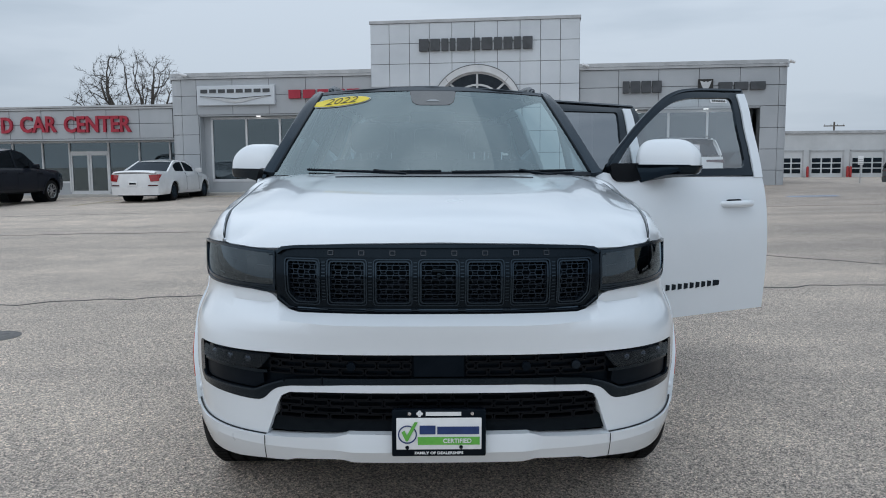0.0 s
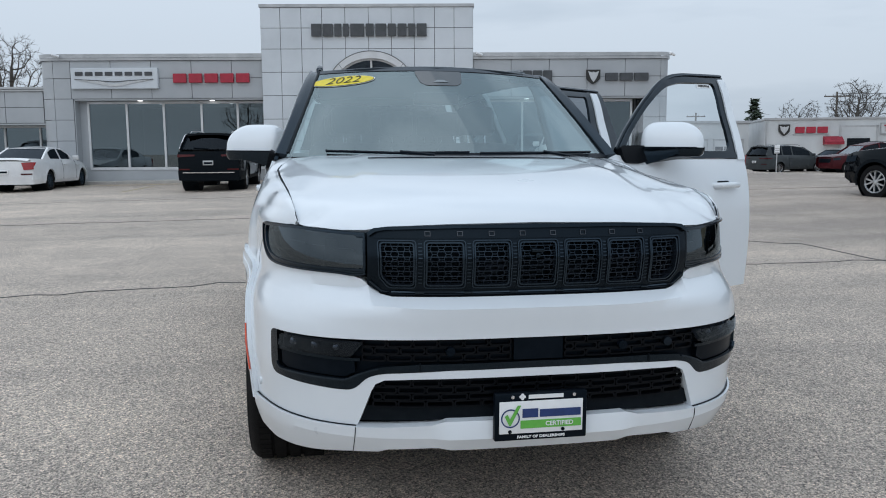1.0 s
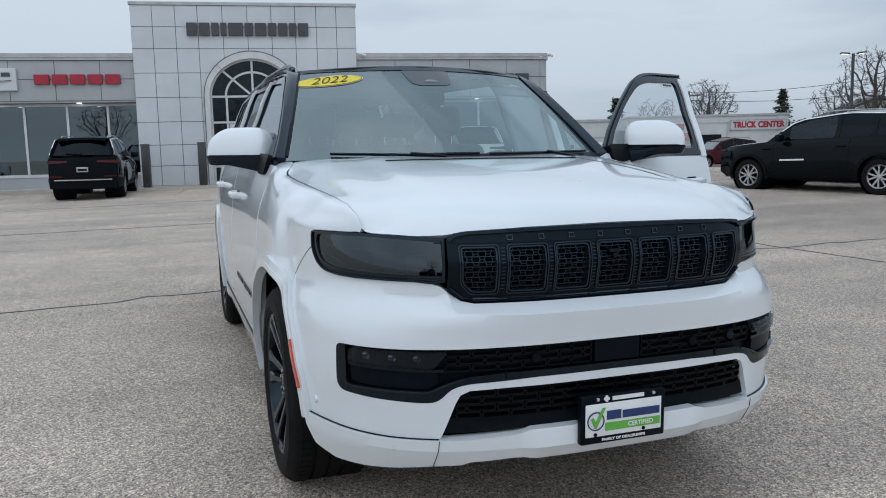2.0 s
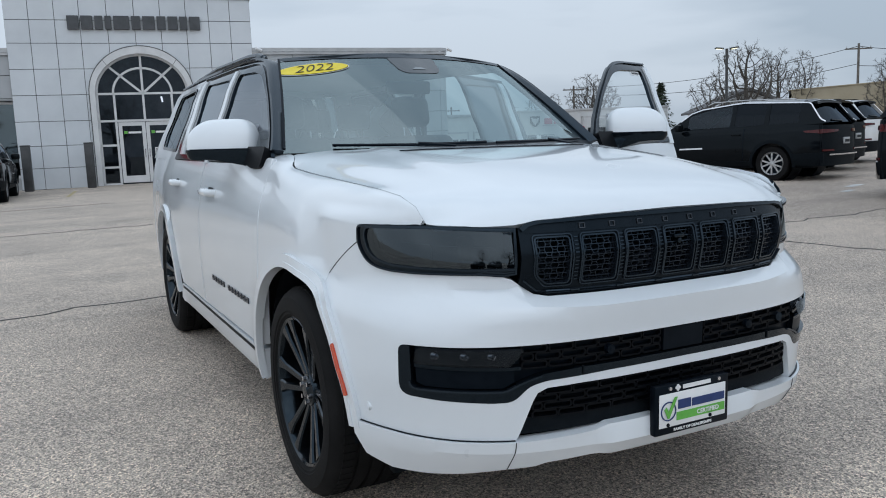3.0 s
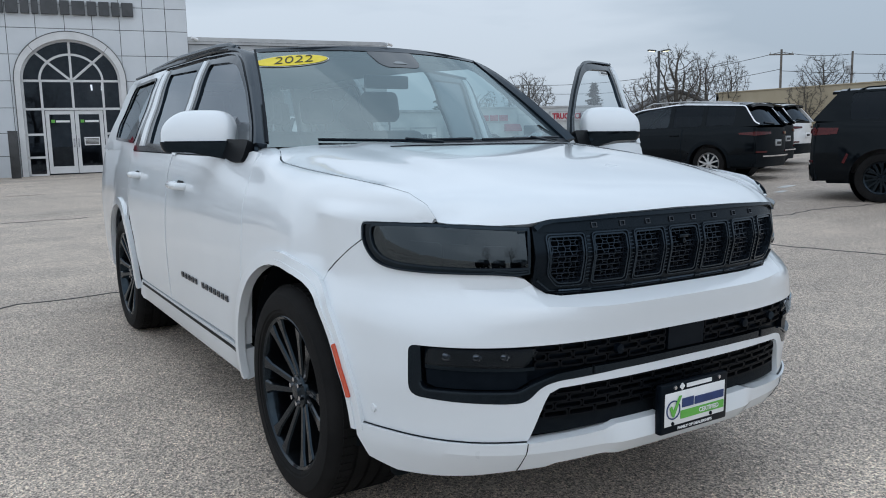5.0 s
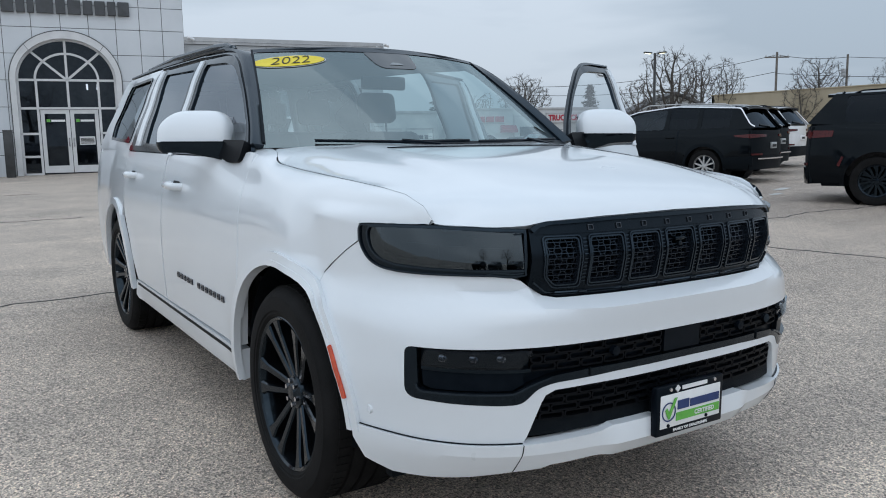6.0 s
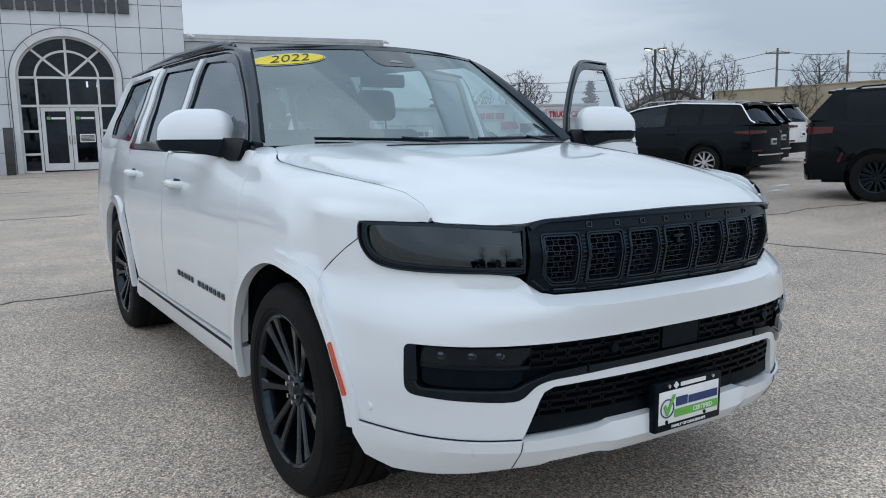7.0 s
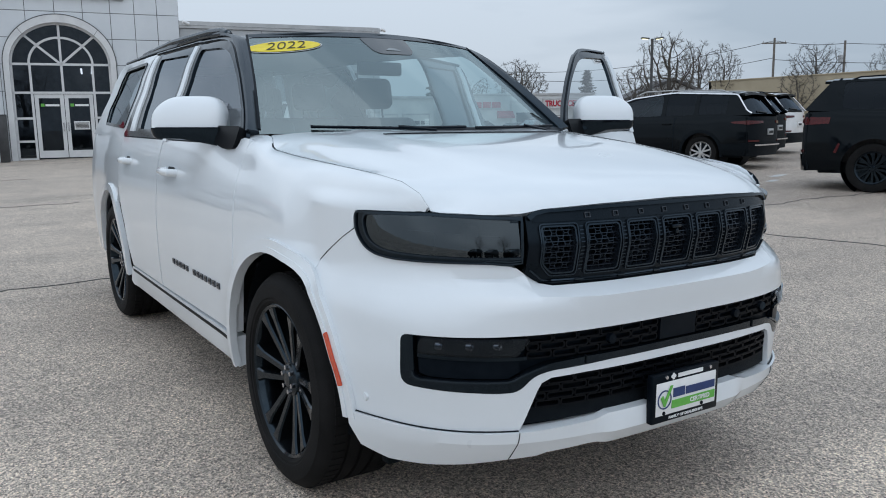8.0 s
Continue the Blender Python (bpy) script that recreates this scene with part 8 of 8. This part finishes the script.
utility_pole(66.4, 88.6, 8.6, -12, 1.6)
utility_pole(58.5, 110.0, 7.0, -12, 1.4)


def cable(a, b, sag, rad=0.03):
    a, b = np.array(a, float), np.array(b, float)
    t = np.linspace(0, 1, 14)[:, None]
    p = a + (b - a) * t - np.array([0, 0, sag]) * (4 * t * (1 - t))
    thing("overhead_cable", "thin black overhead cable between poles", "cable", group="overhead cables", vf=tube(p, rad, 4), mat=WIRE)


cable((79.9, 55.3, 10.1), (86.6, 50.9, 9.7), 0.3)
cable((79.9, 55.3, 10.1), (66.4, 88.6, 8.4), 1.2)
cable((79.9, 55.3, 8.2), (66.4, 88.6, 7.4), 1.2)
cable((86.6, 50.9, 9.7), (110, 32, 11.5), 1.0)
cable((79.9, 55.3, 8.0), (110, 30, 8.6), 1.0)
for x, y, h in ((24.6, 36.5, 1.65), (22.6, 38.0, 1.65)):
    sp = thing("parking_sign", "small white sign on a thin post", "sign", Matrix.Translation((x, y, float(ground_at(x, y)) - 0.05)) @ pose(0, 0, 0, 0, 0, -30), "parking signs")
    part("post", tube([(0, 0, 0), (0, 0, h)], 0.03, 6), CAP, sp)
    part("sign_face", box(-0.13, 0.13, -0.05, -0.03, h - 0.45, h, 0.01), PLATEWHITE, sp, "white sign face with unreadable lines")
    part("sign_line", joined(*[box(-0.11, 0.11, -0.056, -0.05, h - 0.42 + 0.11 * i, h - 0.38 + 0.11 * i) for i in range(3)]), CAP, sp)

# ---- markings ----
for pts, mat, lab in (([(10.3, 19.5), (11.7, 19.3), (11.8, 19.75), (10.4, 19.95)], BLUEPAINT, "worn blue accessible bay marking"),):
    thing("bay_marking", lab, "marking", kind="structure", vf=panel(on_lot, pts, [], 0.4, off=0.006, out=(0, 0, 1)), mat=mat)
for pts in ([(11.3, 7.35), (11.75, 7.5), (11.7, 7.62), (11.25, 7.5)], [(12.2, 7.9), (12.9, 8.1), (12.75, 8.25), (12.15, 8.05)], [(13.6, 7.2), (14.0, 7.3), (13.95, 7.4), (13.6, 7.32)]):
    thing("snow_patch", "small patch of old white residue on the lot", "marking", kind="structure", vf=panel(on_lot, rounded(pts, 0.12), [], 0.15, off=0.006, out=(0, 0, 1)), mat=OLDPAINT)
crack_line([(-6.2, 23.2), (-5.8, 26.5)], 0.10, "bay_line", 0.0, "worn yellow parking bay line", YELLOWLINE, 0.006)
crack_line([(-11.8, 23.6), (-11.3, 27.0)], 0.10, "bay_line", 0.0, "worn yellow parking bay line", YELLOWLINE, 0.006)
crack_line([(-9.0, 28.1), (-4.6, 27.5)], 0.10, "bay_line", 0.0, "worn yellow line before the showroom", YELLOWLINE, 0.006)
crack_line([(-0.9, 23.0), (-0.55, 26.0)], 0.10, "bay_line", 0.0, "worn yellow parking bay line", YELLOWLINE, 0.006)
KERB = mottled(material("pale_concrete_kerb", (0.42, 0.40, 0.37), 0.85), (0.37, 0.355, 0.33), (0.47, 0.45, 0.42), 2.0)
wk = []
for a, b in (((-20, -1.1), (-10.6, -0.05)), ((-10.6, -0.02), (-2.1, -0.02)), ((5.91, -0.02), (13.4, -0.02))):
    u0, u1 = a[0], b[0]
    p = FACADE @ Vector(((u0 + u1) / 2, 0, 0))
    for i in range(int((u1 - u0) / 1.5)):
        v0, v1 = u0 + i * 1.5, min(u1, u0 + (i + 1) * 1.5 - 0.01)
        q = FACADE @ Vector(((v0 + v1) / 2, -0.3, 0))
        g = float(ground_at(q.x, q.y))
        wk.append(box(v0, v1, -0.55, 0.7, g - 0.4, g + 0.09, 0.015))
thing("kerb", "pale concrete kerb along the showroom", "kerb", FACADE, kind="structure", vf=joined(*wk), mat=KERB, flat=True)

# ---- trees ----
BARK = mottled(material("grey_bark", (0.07, 0.062, 0.055), 0.95), (0.05, 0.045, 0.04), (0.10, 0.09, 0.08), 5.0)
NEEDLE = mottled(material("dark_needles", (0.025, 0.04, 0.025), 0.8), (0.03, 0.045, 0.032), (0.06, 0.08, 0.052), 3.0)


def sticks(a, b, ra, rb, n):
    """Many short tapered rods at once."""
    d = b - a
    d = d / np.maximum(np.linalg.norm(d, axis=1, keepdims=True), 1e-9)
    u = np.cross(d, np.array([0.31, 0.83, 0.46]))
    u /= np.maximum(np.linalg.norm(u, axis=1, keepdims=True), 1e-9)
    w = np.cross(d, u)
    q = np.linspace(0, 2 * math.pi, n, endpoint=False)
    ring = u[:, None] * np.cos(q)[None, :, None] + w[:, None] * np.sin(q)[None, :, None]
    verts = np.concatenate([a[:, None] + ring * ra[:, None, None], b[:, None] + ring * rb[:, None, None]], 1).reshape(-1, 3)
    k = np.arange(len(a)) * 2 * n
    faces = [(int(p + i), int(p + (i + 1) % n), int(p + n + (i + 1) % n), int(p + n + i)) for p in k for i in range(n)]
    return verts, faces


def bare_tree(x, y, z, height, wide_, seed, label, low=0.30, trunk=0.3, buds=420, stems=((0, 0),)):
    """A leafless tree: limbs grow towards points strewn through its crown and thicken where they join."""
    rng = np.random.default_rng(seed)
    step = height * 0.025
    dirs = rng.normal(size=(buds, 3))
    dirs /= np.linalg.norm(dirs, axis=1, keepdims=True)
    goal = dirs * rng.uniform(0.02, 1, (buds, 1)) ** (1 / 2.4) * [wide_, wide_, height * (1 - low) / 2] + [0, 0, height * (1 + low) / 2]
    goal[:, 2] += 0.10 * height * (rng.random(buds) - 0.6) * (np.hypot(goal[:, 0], goal[:, 1]) / wide_)
    nodes, parent = [], []
    for sx, sy in stems:
        for i in range(max(3, int(height * low * 0.85 / step))):
            parent.append(-1 if i == 0 else len(nodes) - 1)
            nodes.append(np.array([sx * min(1.0, 0.15 + i * 0.2) + rng.normal(0, 0.03) + 0.02 * i * sx, sy * min(1.0, 0.15 + i * 0.2) + rng.normal(0, 0.03), i * step]))
    near = np.full(len(goal), 1e9)
    who = np.zeros(len(goal), int)
    fresh = 0
    for _ in range(90):
        new_n = np.array(nodes[fresh:])
        d = np.linalg.norm(goal[:, None] - new_n[None], axis=2)
        k = d.argmin(1)
        better = d[np.arange(len(goal)), k] < near
        near = np.where(better, d[np.arange(len(goal)), k], near)
        who = np.where(better, k + fresh, who)
        keep = near > step * 1.25
        goal, near, who = goal[keep], near[keep], who[keep]
        if not len(goal):
            break
        fresh = len(nodes)
        for q in np.unique(who):
            pull = goal[who == q] - nodes[q]
            v = (pull / np.linalg.norm(pull, axis=1, keepdims=True)).mean(0) + rng.normal(0, 0.07, 3) + [0, 0, 0.06]
            nodes.append(nodes[q] + v / max(np.linalg.norm(v), 1e-6) * step)
            parent.append(int(q))
        if len(nodes) > 3200:
            break
    pts, par = np.array(nodes), np.array(parent)
    tip, power = 0.009, 2.05
    acc = np.zeros(len(pts))
    for i in range(len(pts) - 1, -1, -1):
        acc[i] = max(acc[i], tip ** power)
        if par[i] >= 0:
            acc[par[i]] += acc[i]
    rad = acc ** (1 / power)
    rad = tip + (rad - tip) * (trunk - tip) / max(rad.max() - tip, 1e-6)
    ok = par >= 0
    a, b, ra, rb = pts[par[ok]], pts[ok], rad[par[ok]], rad[ok]
    ra = np.minimum(ra, rb * 1.6)
    thick = rb > 0.05
    fine = np.where(rad < 0.035)[0]
    src = np.repeat(fine, 5)
    v = rng.normal(0, 0.55, (len(src), 3)) + [0, 0, 0.15]
    back = pts[src] - pts[np.maximum(par[src], 0)]
    v = v + back / np.maximum(np.linalg.norm(back, axis=1, keepdims=True), 1e-6)
    v /= np.linalg.norm(v, axis=1, keepdims=True)
    ends = pts[src] + v * step * rng.uniform(0.6, 1.9, (len(src), 1))
    t = thing("tree", label, "tree", Matrix.Translation((x, y, z)), "bare trees")
    part("trunk", sticks(a[thick], b[thick], ra[thick], rb[thick], 6), BARK, t)
    thin = ~thick
    part("crown", joined(sticks(a[thin], b[thin], ra[thin], rb[thin], 3), sticks(pts[src], ends, np.full(len(src), 0.010), np.full(len(src), 0.005), 3)), BARK, t, "bare winter twigs")


bare_tree(-21.6, 57.0, 0, 10.0, 4.4, 3, "broad bare tree behind the low shop", 0.30, 0.34, 620, ((-0.5, 0), (0.7, 0.3)))
bare_tree(-17.2, 60.0, 0, 7.6, 2.0, 11, "bare tree behind the low shop", 0.35, 0.16, 260)
bare_tree(54.05, 47.75, 0, 9.2, 3.25, 8, "old broad bare oak beyond the lot", 0.26, 0.44, 520)
bare_tree(71.5, 55.5, 0, 9.6, 2.2, 21, "bare tree in front of the beige wall", 0.26, 0.2, 420)
bare_tree(72.8, 60.0, 0, 10.2, 2.6, 25, "bare tree beyond the beige wall", 0.3, 0.26, 360)
bare_tree(69.6, 45.2, 0, 6.6, 2.2, 31, "young bare tree before the beige wall", 0.24, 0.12, 160)
bare_tree(84.5, 53.0, 0, 10.0, 3.6, 14, "bare tree beyond the beige wall", 0.4, 0.3, 420)
bare_tree(95.0, 50.0, 0, 10.0, 3.0, 17, "bare tree beyond the beige wall", 0.4, 0.25, 320)
bare_tree(55.5, 70.3, 0, 8.0, 3.0, 19, "bare tree beyond the truck shop", 0.3, 0.25, 320)
bare_tree(62.1, 79.1, 0, 9.4, 3.6, 27, "bare tree behind the truck shop", 0.3, 0.3, 360)
bare_tree(61.6, 89.3, 0, 8.0, 3.2, 33, "bare tree behind the truck shop", 0.3, 0.25, 300)
bare_tree(60.5, 52.6, 0, 6.2, 2.4, 37, "bare tree beside the house", 0.25, 0.2, 300)
bare_tree(49.3, 47.2, 0, 6.2, 2.0, 41, "small bare tree beside the house", 0.3, 0.16, 260)


def conifer(x, y, height, wide_, seed):
    rng = random.Random(seed)
    t = thing("conifer", "dark green spruce behind the truck shop", "tree", Matrix.Translation((x, y, 0)), "conifers")
    part("trunk", tube([(0, 0, 0), (0, 0, height)], 0.2, 6, [1, 0.1]), BARK, t)
    vs, fs = [], []
    for lv in range(26):
        f = lv / 25
        z = height * (0.12 + 0.86 * f)
        reach = wide_ * (1 - f) ** 0.85 * rng.uniform(0.8, 1.1) + 0.1
        for b in range(9):
            a = rng.uniform(0, 2 * math.pi)
            rr = reach * rng.uniform(0.55, 1.1)
            for c in range(7):
                g0 = rng.uniform(0.15, 1.0)
                px, py, pz = math.cos(a) * rr * g0, math.sin(a) * rr * g0, z - 0.22 * rr * g0 + rng.uniform(-0.12, 0.12)
                k = len(vs)
                sz = rng.uniform(0.14, 0.32)
                for _ in range(3):
                    vs.append((px + rng.gauss(0, sz), py + rng.gauss(0, sz), pz + rng.gauss(0, sz * 0.45)))
                fs.append((k, k + 1, k + 2))
    part("crown", (np.array(vs), fs), NEEDLE, t, "dark needle boughs", flat=True)


conifer(53.3, 85.7, 7.4, 2.8, 5)
conifer(72.5, 78.0, 8.0, 2.5, 6)


# ---- across the road, seen only in the glass ----
bare_tree(-16.0, -46.0, 0, 9.0, 3.6, 51, "bare tree across the road", 0.3, 0.3, 300)
bare_tree(-34.0, -50.0, 0, 10.0, 4.0, 53, "broad bare tree across the road", 0.3, 0.3, 300)
